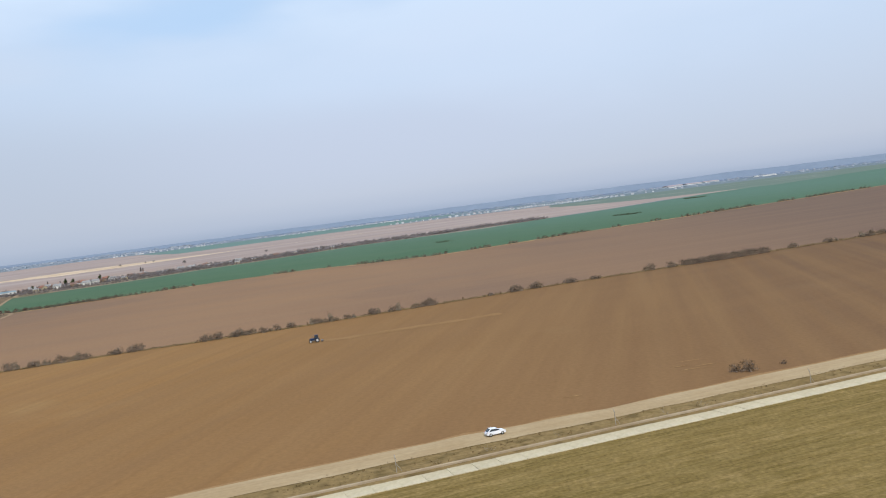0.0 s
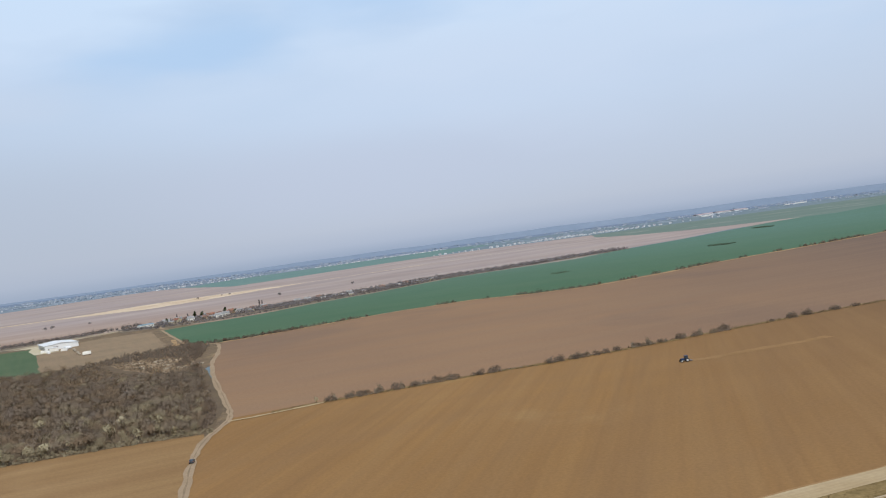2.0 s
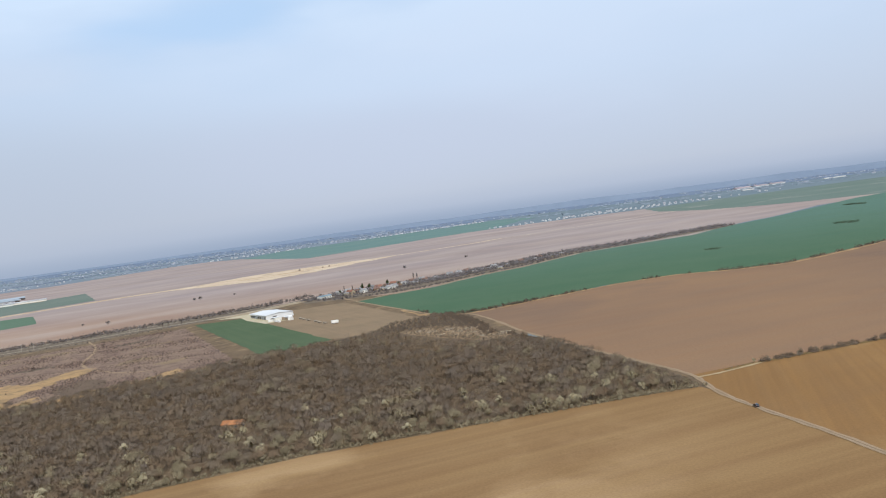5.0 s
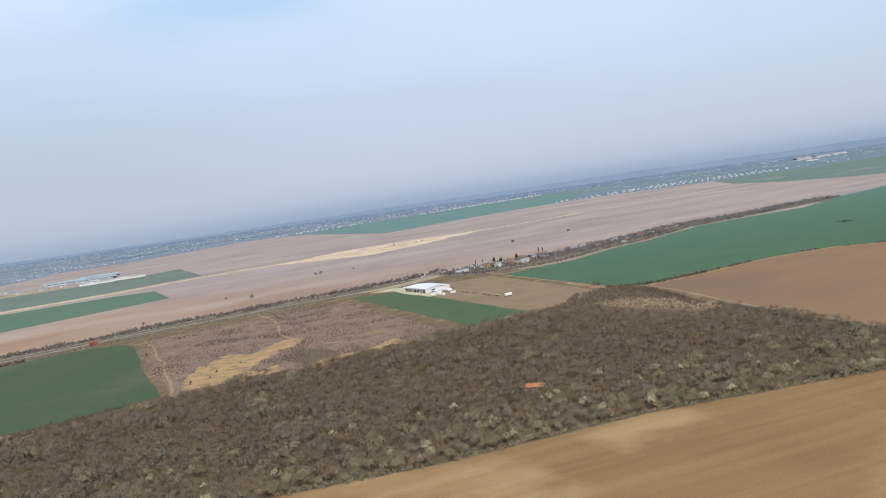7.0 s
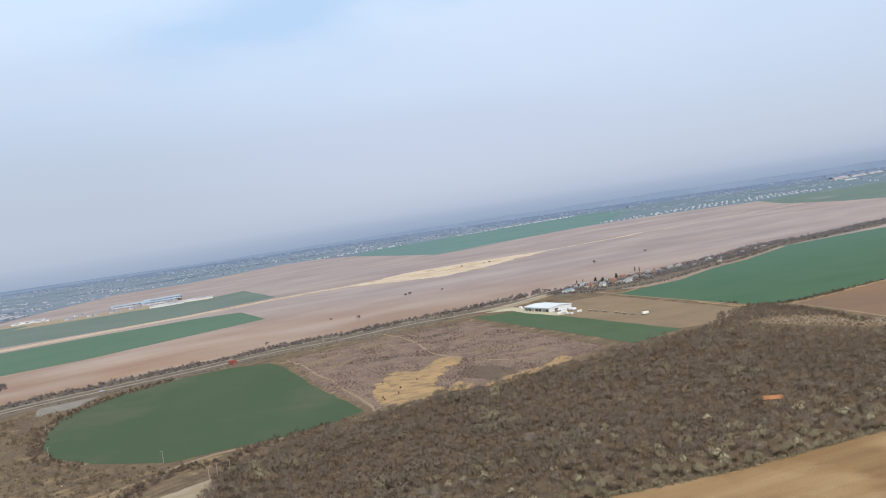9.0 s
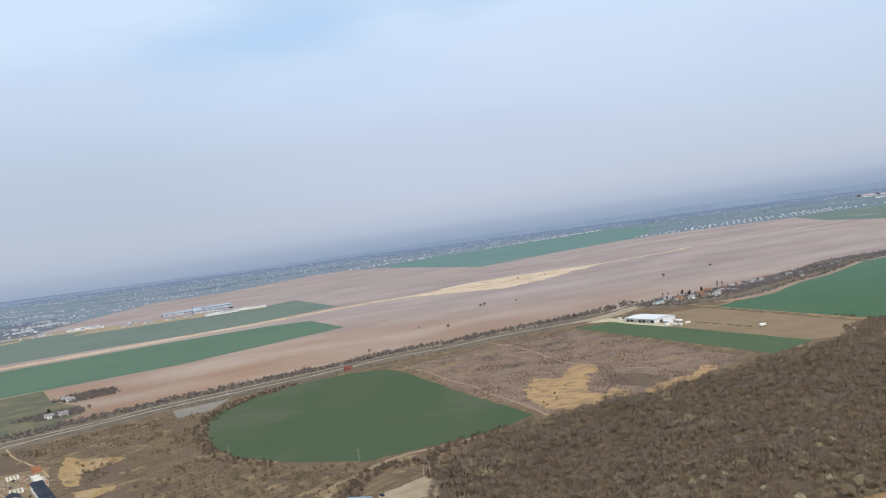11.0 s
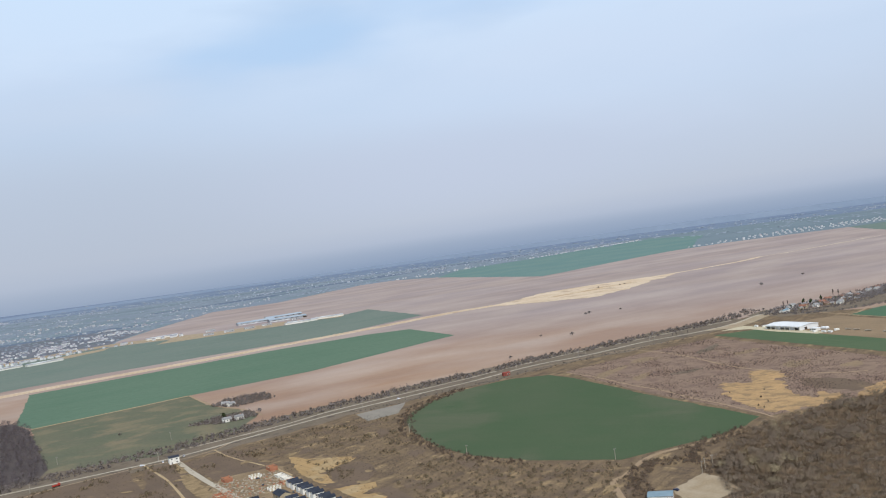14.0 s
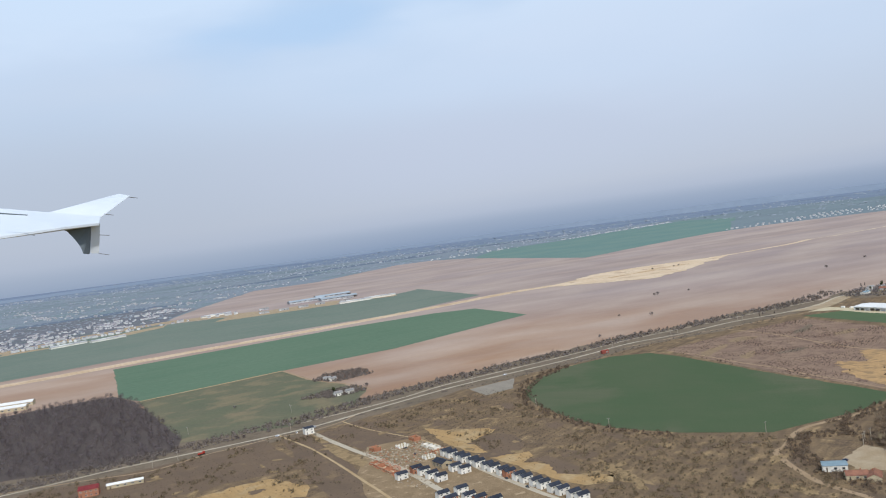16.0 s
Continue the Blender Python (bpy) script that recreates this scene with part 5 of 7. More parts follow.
for k, (x, y) in enumerate(scatter(ROUGH, 26, 63)):
    blob("weed_patch", float(x), float(y), float(rng.uniform(3, 9)), float(rng.uniform(1.5, 4)), float(rng.uniform(0, 180)), 0.088 + 0.0004 * k, M["dark_waste"],
         "dark weedy patch in the waste ground", "grass", 100 + k)
for k, (x, y) in enumerate(scatter(ROUGH, 24, 163)):
    if noise.noise(Vector((x / 40, y / 40, 6.0))) > -0.05:
        blob("dry_grass_patch", float(x), float(y), float(rng.uniform(1.5, 5)), float(rng.uniform(0.8, 2.6)), float(rng.uniform(0, 180)), 0.12 + 0.0003 * k, M["pale_grass"],
             "bleached patch of dry grass in the waste ground", "grass", 500 + k)
clumps = scatter(ROUGH, 7.5, 164)
clumps = clumps[np.array([noise.noise(Vector((x / 24, y / 24, 12.0))) for x, y in clumps]) > 0.02]
crng = np.random.default_rng(165)
clumps = np.concatenate([clumps + crng.normal(0, 2.0, clumps.shape) for _ in range(5)])
clumps = clumps[~inside([(-592, 208), (-560, 220), (-545, 200), (-490, 110), (-500, 85), (-570, 85)], clumps) & ~inside(ROUND, clumps)]
stuff("waste_shrubs", BUSH, clumps, crng.uniform(0.3, 1.25, len(clumps)), [M["bark"], M["bush_dark"]], "dark olive-brown shrubs clumped over the waste ground", "shrubs", 166)
rough = scatter([(-740, 176), (-640, 236), (-600, 262), (-545, 312), (-520, 262), (-500, 200), (-470, 186), (-428, 162), (-420, 110), (-404, 72), (-500, 72), (-500, 136), (-530, 172), (-556, 196), (-596, 230), (-612, 200), (-560, 118), (-600, 80), (-700, 110)], 2.1, 61)
thick2 = np.array([noise.noise(Vector((x / 13, y / 13, 9.0))) for x, y in rough])
rough = rough[rng.uniform(size=len(rough)) < 0.5 + 1.3 * thick2]
stuff("waste_weeds", SMALL, rough, rng.uniform(0.3, 0.9, len(rough)), [M["bark"], M["twig_brown"]], "dry brown weeds over the waste ground", "weeds", 62)
DARK = [(-930, 370), (-892, 384), (-864, 407), (-829, 423), (-795, 390), (-701, 258), (-693, 232), (-713, 216), (-763, 206), (-900, 130), (-1000, 200)]
sheet("wood_floor", DARK, 0.09, M["dark_litter"], "dark leaf litter under the far wood", "woodland floor")
drk = scatter(DARK, 4.8, 28)
stuff("dark_wood", FAR, drk, rng.uniform(0.8, 1.25, len(drk)), [M["bark"], M["twig_darkwood"]], "dense dark slate-grey leafless wood", "trees", 22)
for pts, n, lab in (([(-671, 396), (-648, 384), (-629, 406), (-645, 430), (-669, 422)], 3.0, "small leafless copse round a cottage"), ([(-660, 334), (-637, 330), (-619, 346), (-633, 362), (-653, 349)], 2.8, "leafless trees round a white farmhouse")):
    c = scatter(pts, n * 0.75, 29)
    stuff("copse", BUSH, c, rng.uniform(0.8, 1.7, len(c)), [M["bark"], M["twig_belt"]], lab, "trees", 23)
FIELD_TREE = [plant_kind("field_bush", 90, 120, 4.5, 3.0, 0.3, 0.8, 0.16, M["twig_far"], "lone dark bush in the ploughed plain", "bush", "lone bushes")]
plant(FIELD_TREE, [(-430, 545), (-409, 693), (-412, 688), (-379, 697), (-231, 763), (-172, 828), (-476, 455), (-624, 356), (-700, 330), (-345, 1020), (-352, 1012), (-380, 1008), (-455, 560)],
      [1.0, 1.2, 1.0, 0.8, 1.1, 1.0, 0.8, 0.9, 0.6, 0.8, 0.7, 0.9, 0.6], 5)
POPLAR = [plant_kind("poplar", 95, 160, 1.7, 9.0, 1.0, 0.8, 0.1, M["twig_far"], "tall slim leafless poplar", "tree", "poplars", 6, 1.2)]
plant(POPLAR, [(-213, 601), (-210, 597), (-262, 566), (-257, 573), (-363, 468), (-360, 471), (-352, 471)], [0.8, 0.75, 0.6, 0.55, 0.5, 0.45, 0.4], 6)
CONIFER = [plant_kind("conifer", 97, 220, 3.0, 6.0, 0.6, 0.7, 0.3, M["leaf"], "dark green conifer between the village houses", "tree", "conifers", 5, 0.0)]
plant(CONIFER, [(-248, 561), (-243, 560), (-262, 545), (-231, 574), (-222, 566), (-642, 345)], [0.85, 0.9, 0.6, 0.8, 0.6, 0.8], 7)
REED_BUSH = [plant_kind("dark_shrub", 99, 90, 1.4, 1.9, 0.15, 0.4, 0.2, M["twig_dark"], "small dark shrub in the dry reed grass", "bush", "shrubs in the reeds", 3)]
plant(REED_BUSH, [(-367.1, 263.3), (-356.4, 236.9), (-357.1, 247), (-360.5, 226.8), (-362, 231), (-352, 262), (-418, 322)], rng.uniform(0.5, 0.9, 7), 8)


# ---- buildings ----
def gable(bm, sx, sy, z, rise, over=0.15, thick=0.09):
    h = sy / 2 + over
    e = z - rise * over / (sy / 2)
    prism(bm, [(-h, e), (0, z + rise), (h, e), (h, e + thick), (0, z + rise + thick), (-h, e + thick)], -sx / 2 - over, sx / 2 + over)
    return bm


def house(label, at, turn, sx, sy, sz, rise, wall, roof, windows=2, group="", name="house", floors=1, chimney=False):
    """A small gabled house: wall, roof, windows with frames, door, and sometimes a chimney."""
    ob = thing(name, label, "house", (*at, 0), turn, group)
    bm = bmesh.new()
    prism(bm, [(-sy / 2, -0.05), (sy / 2, -0.05), (sy / 2, sz), (0, sz + rise), (-sy / 2, sz)], -sx / 2, sx / 2)
    part("wall", bm, wall, ob)
    part("roof", gable(bmesh.new(), sx, sy, sz + 0.01, rise), roof, ob, "")
    storey = sz / floors
    for f in range(floors):
        for side in (-1, 1):
            for k in range(windows):
                x = sx * ((k + 0.5) / windows - 0.5)
                if f == 0 and side == -1 and k == 0:
                    part("door", box(bmesh.new(), 0.4, 0.06, storey * 0.75, x, side * sy / 2, 0.0, 0.01), M["door"], ob)
                    continue
                w = part("window", box(bmesh.new(), sx / windows * 0.42, 0.06, storey * 0.42, x, side * sy / 2, storey * (f + 0.36), 0.01), M["white_paint"], ob)
                part("pane", box(bmesh.new(), sx / windows * 0.34, 0.08, storey * 0.34, x, side * sy / 2, storey * (f + 0.40)), M["glass"], w)
        part("window", box(bmesh.new(), 0.06, sy * 0.18, storey * 0.4, sx / 2, 0, storey * (f + 0.38)), M["glass"], ob)
    if chimney:
        part("chimney", box(bmesh.new(), 0.3, 0.3, rise + 0.5, sx * 0.2, sy * 0.12, sz, 0.02), M["brick_wall"], ob)
    return ob


def copies(ob, rows):
    for x, y, t in rows:
        copy_thing(ob, pose(x, y, 0, 0, 0, t))


# new estate: a street of narrow white houses with black roofs
STREET = Vector((53.0, -69.0)).normalized()
ang = math.degrees(math.atan2(STREET.y, STREET.x))
first = house("narrow white two-storey house with black roof", (-551.0, 179.5), ang + 90, 4.4, 2.7, 2.3, 0.75, M["white_paint"], M["roof_black"], 2, "estate houses", floors=2)
row = []
for k in range(1, 18):
    s = k * 4.35 + (k // 2) * 1.7
    row.append((-551.0 + STREET.x * s, 179.5 + STREET.y * s, ang + 90))
brick_house = house("narrow unplastered red block house with black roof", row[8][:2], ang + 90, 4.4, 2.7, 2.3, 0.75, M["brick_wall"], M["roof_black"], 2, "estate houses", floors=2)
copies(first, [r for i, r in enumerate(row) if i != 8])
copies(first, [(-540.5, 152.5, ang + 90), (-544.5, 156.5, ang + 90), (-564.5, 151.5, ang + 90), (-556.5, 155.0, ang + 90), (-552.5, 149.5, ang + 90), (-548.5, 145.0, ang + 90),
               (-545, 124, ang + 90), (-535.5, 120, ang + 90), (-526, 113.5, ang + 90), (-539, 128, ang + 90), (-522, 106, ang + 90)])
copies(brick_house, [(-560.0, 158.5, ang + 90), (-541.5, 118.5, ang + 90), (-531.5, 116.5, ang + 90)])
big = house("wide terrace with black roof and open ground floor", (-550.5, 164.0), ang, 7.6, 4.6, 2.0, 1.0, M["cream_wall"], M["roof_black"], 3, "estate houses", floors=1)


def shell_house(label, at, turn, sx, sy, sz, material, bays=3):
    """An unfinished block house: walls with empty openings round a slab, no roof yet."""
    ob = thing("unfinished_house", label, "house", (*at, 0), turn, "unfinished houses")
    part("slab", box(bmesh.new(), sx + 0.3, sy + 0.3, 0.14, 0, 0, -0.02), M["concrete"], ob)
    for k in range(bays + 1):
        x = sx * (k / bays - 0.5)
        for side in (-1, 1):
            part("pier", box(bmesh.new(), sx / bays * 0.55, 0.22, sz, x, side * sy / 2, 0.12, 0.01), material, ob)
    for side in (-1, 1):
        part("end_wall", box(bmesh.new(), 0.2, sy - 0.24, sz * 0.9, side * (sx / 2 - 0.1), 0, 0.12, 0.01), material, ob)
        part("lintel", box(bmesh.new(), sx, 0.24, 0.2, 0, side * sy / 2, sz * 0.82), M["concrete"], ob)
    return ob


shell = shell_house("unfinished orange-red block house without roof", (-569, 209), ang, 4.4, 3.2, 1.9, M["brick_wall"])
copies(shell, [(-584.5, 197, ang)])
low_shell = shell_house("low orange block walls of unfinished house", (-579, 174.5), ang, 6.0, 3.4, 0.9, M["brick_wall"], 4)
copies(low_shell, [(-574.5, 168.0, ang), (-570.0, 161.5, ang), (-554.5, 186, ang + 90)])
flat = shell_house("pale unfinished concrete house", (-561.5, 196), ang, 4.0, 3.0, 1.2, M["white_paint"])
copies(flat, [(-557.5, 191.0, ang), (-558.0, 177.5, ang + 90), (-573.0, 199.0, ang + 90)])


def rubble_pile(name, poly, gap, seed, label, big_bits=0.5, material="rubble"):
    """Loose blocks, boards and heaps on the ground, as one lot."""
    r = np.random.default_rng(seed)
    pts = scatter(poly, gap, seed)
    soups = []
    for x, y in pts:
        s = r.uniform(0.25, 1.0, 3) * big_bits * np.array([1.6, 1.0, 0.5])
        c = np.array([[i, j, k] for k in (0, 1) for j in (-0.5, 0.5) for i in (-0.5, 0.5)]) * s
        a = r.uniform(0, 6.28)
        c = np.stack([c[:, 0] * np.cos(a) - c[:, 1] * np.sin(a) + x, c[:, 0] * np.sin(a) + c[:, 1] * np.cos(a) + y, c[:, 2] + 0.05], 1)
        for q in ((0, 1, 5), (0, 5, 4), (1, 3, 7), (1, 7, 5), (3, 2, 6), (3, 6, 7), (2, 0, 4), (2, 4, 6), (4, 5, 7), (4, 7, 6)):
            soups.append(c[list(q)])
    return tagged(new(name, mesh_of(name, np.array(soups), [M[material]])), label, "rubble", kind="stuff")


rubble_pile("building_rubble", [(-590, 196), (-565, 206), (-552, 184), (-566, 166), (-580, 176)], 1.7, 31, "pale building rubble and pallets on the site", 0.85)
rubble_pile("building_blocks", [(-590, 196), (-565, 206), (-552, 184), (-566, 166), (-580, 176)], 3.4, 37, "loose orange building blocks on the site", 0.8, "brick_wall")
rubble_pile("building_blocks", [(-583, 176), (-578, 182), (-563, 160), (-568, 155)], 1.3, 38, "stacks of orange blocks beside the low walls", 0.8, "brick_wall")
rubble_pile("building_rubble", [(-570, 152), (-556, 136), (-548, 140), (-560, 160)], 2.4, 32, "stacked boards beside the estate road", 0.7)
for k, (x, y, r) in enumerate(((-193, 295, 3.5), (-187, 290, 3), (-180, 291, 4), (-176, 282, 3), (-171, 286, 3.5), (-170, 274, 3), (-164, 270, 3.5), (-166, 262, 3), (-160, 259, 3), (-158, 264, 2.4), (-184, 278, 2.5), (-178, 272, 2.2))):
    rubble_pile("dump_rubble", [(x - r, y), (x, y - r), (x + r, y + 0.3 * r), (x, y + r)], 0.95, 33 + k, "white rubbish strewn over the dump", 0.75)
rubble_pile("wood_litter_rubbish", [(-300, 150), (-250, 200), (-200, 180), (-230, 130)], 16, 34, "pale rubbish in the wood", 0.6)
sheet("dump_ground", [(-200, 296), (-189, 304), (-167, 288), (-154, 253), (-166, 249), (-186, 273)], 0.09, M["fallow"], "bare ground of a rubbish dump", "ground")
wst = scatter([(-200, 296), (-189, 304), (-167, 288), (-154, 253), (-166, 249), (-186, 273)], 1.7, 35)
stuff("dump_bushes", BUSH, wst, rng.uniform(0.25, 0.75, len(wst)), [M["bark"], M["twig_brown"]], "low bushes between the rubbish", "bushes", 36)

# estate ground
sheet("site_ground", [(-590, 205), (-566, 215), (-553, 186), (-498, 112), (-505, 90), (-560, 90), (-585, 165)], 0.07, M["site"], "bare trampled building site", "ground")
sheet("sand_patch", [(-568, 230), (-556, 222), (-544, 220), (-533, 217), (-535, 209), (-540, 203), (-540, 191), (-534, 178), (-525, 173), (-517, 174), (-515, 167), (-519, 159), (-507, 154), (-508, 146), (-501, 139), (-491, 137), (-486, 134),
      (-487, 126), (-496, 125), (-503, 131), (-524, 159), (-542, 182), (-555, 200)], 0.075, M["sand_bank"], "ochre sand bank behind the estate", "bare ground", step=2.5, amount=0.5)
sheet("burnt_patch", [(-540, 198), (-537, 206), (-532, 208), (-525, 203), (-519, 188), (-520.5, 176), (-527, 176), (-536, 181)], 0.085, M["dark_waste"], "round patch of dark burnt grass", "grass", step=2, amount=0.4)
sheet("burnt_patch", [(-518, 163), (-509, 165), (-498, 147), (-498, 138), (-506, 141), (-508.5, 153)], 0.085, M["dark_waste"], "patch of dark burnt grass behind the houses", "grass", step=2, amount=0.5)
sheet("sand_patch", [(-491, 155), (-480, 133), (-471, 114), (-477, 115), (-486, 128)], 0.075, M["pale_grass"], "streak of bleached dry grass", "bare ground", step=2, amount=0.8)
sheet("plot_verge", [(-629, 244), (-624, 242), (-602, 207), (-584, 180), (-584, 172), (-592, 181), (-603, 197)], 0.085, M["pale_grass"], "strip of bleached grass along the estate road", "grass", step=2, amount=0.4)
sheet("dark_plot", [(-641, 238), (-627, 240), (-612, 214), (-562, 130), (-582, 120)], 0.06, M["dark_waste"], "dark overgrown building plot", "plot", amount=0.6)
sheet("dark_plot", [(-622, 240), (-606, 262), (-570, 214), (-590, 200)], 0.06, M["dark_waste"], "dark overgrown plot beside the lane", "plot", amount=0.6)
sheet("sand_patch", [(-648, 148), (-634, 162), (-622, 168), (-602, 154), (-596, 134), (-640, 120)], 0.07, M["sand_bank"], "pale dry grass and sand", "bare ground", step=3, amount=1.0)
sheet("dark_plot", [(-740, 178), (-690, 205), (-648, 236), (-610, 180), (-640, 168), (-700, 120)], 0.055, M["dark_waste"], "dark overgrown wasteland beside the road", "plot", amount=1.0)
ribbon("service_lane", [(-755, 182), (-719, 192), (-689, 199), (-672, 219), (-659, 229), (-644, 241), (-628, 248), (-616, 262), (-611, 280)], 1.4, 0.115, M["path"], "narrow lane along the country road", "road")
ribbon("estate_road", [(-616, 262), (-596, 238), (-570, 213), (-556, 196)], 1.0, 0.112, M["track"], "dirt lane to the unfinished houses", "road")
ribbon("field_path", [(-792, 389), (-753, 423), (-713, 459)], 3.0, 0.11, M["track"], "pale field path along the wheat", "path", curve=False)
ribbon("field_path", [(-713, 460), (-671, 401), (-642, 374), (-619, 346)], 2.0, 0.11, M["path"], "pale farm path", "path")
ribbon("sand_road", [(-462, 400), (-420, 424), (-384, 440), (-345, 460), (-316, 472)], 1.4, 0.11, M["path"], "sandy lane beside the scrub", "road", shake=0.3)
ribbon("scrub_path", [(-395, 433.1), (-379.4, 405.8), (-366.2, 375.6), (-355.1, 338.4), (-346.4, 318.7), (-335.8, 304.4), (-324.4, 291.8), (-313.3, 282.2), (-300.3, 279.1)], 1.5, 0.11, M["path"], "sandy path through the scrub", "path")
sheet("paved_yard", [(-340, 478), (-312, 505), (-292, 532), (-280, 528), (-300, 498), (-318, 476)], 0.11, M["sandyard"], "pale gravelled road junction", "yard", amount=0.7)
sheet("sand_yard", [(-413, 128), (-405, 138), (-401, 143), (-396, 136), (-393, 122), (-403, 114), (-412, 118)], 0.11, M["sandyard"], "pale sandy yard beside the shed", "yard", step=2)
# flat pale streak added in place of the tractor's airborne dust
ribbon("tilled_strip", [(-22.8, 147), (-16, 148.4), (-8, 150.6), (2, 153), (8, 155)], 2.6, 0.055, M["dusty"], "pale streak standing in for the tractor's dust", "field", shake=0.3)

# white hall with its yard
hall = thing("hall", "white steel hall with a row of open bays", "hall", (-289.1, 445.6, 0), -58)
part("roof", gable(bmesh.new(), 29, 16.8, 2.5, 0.8, 0.3, 0.15), M["white_sheet"], hall)
part("back_wall", box(bmesh.new(), 29, 0.3, 2.45, 0, 8.2, -0.05), M["white_sheet"], hall)
part("inner_wall", box(bmesh.new(), 28, 0.2, 2.3, 0, -4.0, -0.05), M["town_white"], hall, "grey partition behind the open bays")
for side in (-1, 1):
    bm = bmesh.new()
    prism(bm, [(-8.3, -0.05), (8.05, -0.05), (8.05, 2.48), (0, 3.2), (-8.3, 2.48)], side * 14.3 - 0.15, side * 14.3 + 0.15)
    end = part("end_wall", bm, M["white_sheet"], hall)
    # dark panel stands in for an opening; the wall is not cut
    part("door", box(bmesh.new(), 0.16, 2.4, 1.7, side * 14.42, -3.0, 0.0, 0.02), M["door"], end, "dark panel standing for an open doorway")
for k in range(8):
    part("column", box(bmesh.new(), 0.6, 0.4, 2.4, -13.8 + k * 27.6 / 7, -8.2, 0.0, 0.03), M["white_paint"], hall)
for k in range(7):
    x = -13.8 + (k + 0.5) * 27.6 / 7
    part("fascia", box(bmesh.new(), 27.6 / 7 - 0.62, 0.25, 0.7, x, -8.2, 1.75), M["white_sheet"], hall)
    if k % 3 == 2:
        part("bay_panel", box(bmesh.new(), 27.6 / 7 - 0.7, 0.2, 1.7, x, -7.9, 0.05, 0.03), M["town_white"], hall, "pale grey roller door")
annex = thing("annex", "small white flat-roofed annex", "building", (-281.0, 422.5, 0), -58)
part("wall", box(bmesh.new(), 4.6, 4.4, 1.7, 0, 0, -0.05, 0.04), M["white_paint"], annex)
part("roof", box(bmesh.new(), 5.0, 4.8, 0.18, 0, 0, 1.63, 0.04), M["white_sheet"], annex)
for x in (-1.7, 0, 1.7):
    part("window", box(bmesh.new(), 1.0, 0.1, 0.7, x, -2.2, 0.6), M["glass"], annex)
tank = thing("tank", "small white round-topped tank", "tank", (-274.5, 424.5, 0), -50)
part("shell", box(bmesh.new(), 4.5, 3.2, 1.6, 0, 0, -0.02, 0.5), M["white_sheet"], tank)
sheet("hall_yard", [(-330, 470), (-312, 482), (-300, 462), (-282, 418), (-272, 414), (-284, 408), (-303, 440), (-312, 462)], 0.12, M["concrete"], "pale concrete apron round the white hall", "yard", amount=0.2)
pallet = thing("pallet_stack", "low pale stack of building panels", "stack", (-262, 405, 0), -63, "panel stacks")
for k in range(3):
    part("panel", box(bmesh.new(), 4.6 - 0.3 * k, 1.2, 0.25, 0.1 * k, 0, 0.27 * k, 0.02), M["rubble"], pallet)
copies(pallet, [(-258, 397, -60), (-252, 386, -63), (-249, 379, -66), (-265, 411, -63), (-245, 372, -63)])
crate = thing("container", "white steel storage container beside the hall", "container", (-279, 412, 0), -63, "storage containers")
part("shell", box(bmesh.new(), 3.0, 1.2, 1.2, 0, 0, 0.02, 0.04), M["white_paint"], crate)
part("door", box(bmesh.new(), 0.06, 1.0, 1.0, 1.51, 0, 0.1), M["white_sheet"], crate)
for y in (-0.62, 0.62):
    for k in range(6):
        part("rib", box(bmesh.new(), 0.12, 0.06, 1.0, -1.25 + 0.5 * k, y, 0.12), M["white_sheet"], crate)
copies(crate, [(-276.5, 408, -63), (-283, 416, 27), (-271, 413, 10), (-302, 464, 27), (-306, 470, -63), (-297, 458, 20)])
trailer = thing("trailer", "white box trailer in the brown plot", "trailer", (-239, 366, 0), 20)
part("box", box(bmesh.new(), 3.6, 1.5, 1.3, 0, 0, 0.45, 0.06), M["white_paint"], trailer)
for x in (-1.2, 1.2):
    for y in (-0.6, 0.6):
        part("wheel", wheel(bmesh.new(), x, y, 0.27, 0.28, 0.18), M["tyre"], trailer)

# village behind the wheat field
vil = house("village house with orange tiled roof", (-254, 541), -40, 5.4, 3.8, 1.8, 1.2, M["cream_wall"], M["roof_red"], 3, "village houses", chimney=True)
copies(vil, [(-236, 556, 20), (-226, 572, -30)])
vil2 = house("village house with white walls and grey roof", (-245, 541), 35, 4.4, 3.4, 1.8, 1.1, M["white_paint"], M["roof_grey"], 2, "village houses", chimney=True)
copies(vil2, [(-263, 546, 20), (-250, 553, 50), (-241, 564, -20), (-224, 549, 35), (-206, 584, 40), (-178, 602, 30), (-227, 542, 40), (-218, 562, 60), (-185, 600, 30), (-258, 556, 5), (-150, 622, 40)])
vil4 = house("brown-roofed village house with dull plaster walls", (-250, 546), -50, 4.0, 3.2, 1.5, 1.1, M["site"], M["roof_brown"], 2, "village houses", chimney=True)
copies(vil4, [(-236, 545, 10), (-221, 553, -35), (-213, 580, 20), (-203, 575, 15), (-172, 616, -20), (-127, 645, 25), (-232, 562, 70), (-110, 668, 30)])
vil3 = house("low village shed with pale roof", (-232, 545), 15, 3.6, 2.6, 1.3, 0.5, M["cream_wall"], M["roof_grey"], 2, "village houses")
copies(vil3, [(-257, 538, 30), (-212, 566, 10), (-196, 592, 0), (-166, 600, 10), (-155, 613, 50), (-146, 602, 20), (-240, 549, 60), (-209, 558, -20), (-195, 585, 30), (-160, 610, 0), (-140, 625, 50), (-115, 655, 20), (-100, 668, 40), (-90, 680, 10)])
blue = house("long low shed with pale blue roof", (-271, 530), 52, 10, 4, 1.8, 0.6, M["white_paint"], M["roof_blue"], 4, "village houses", name="shed")
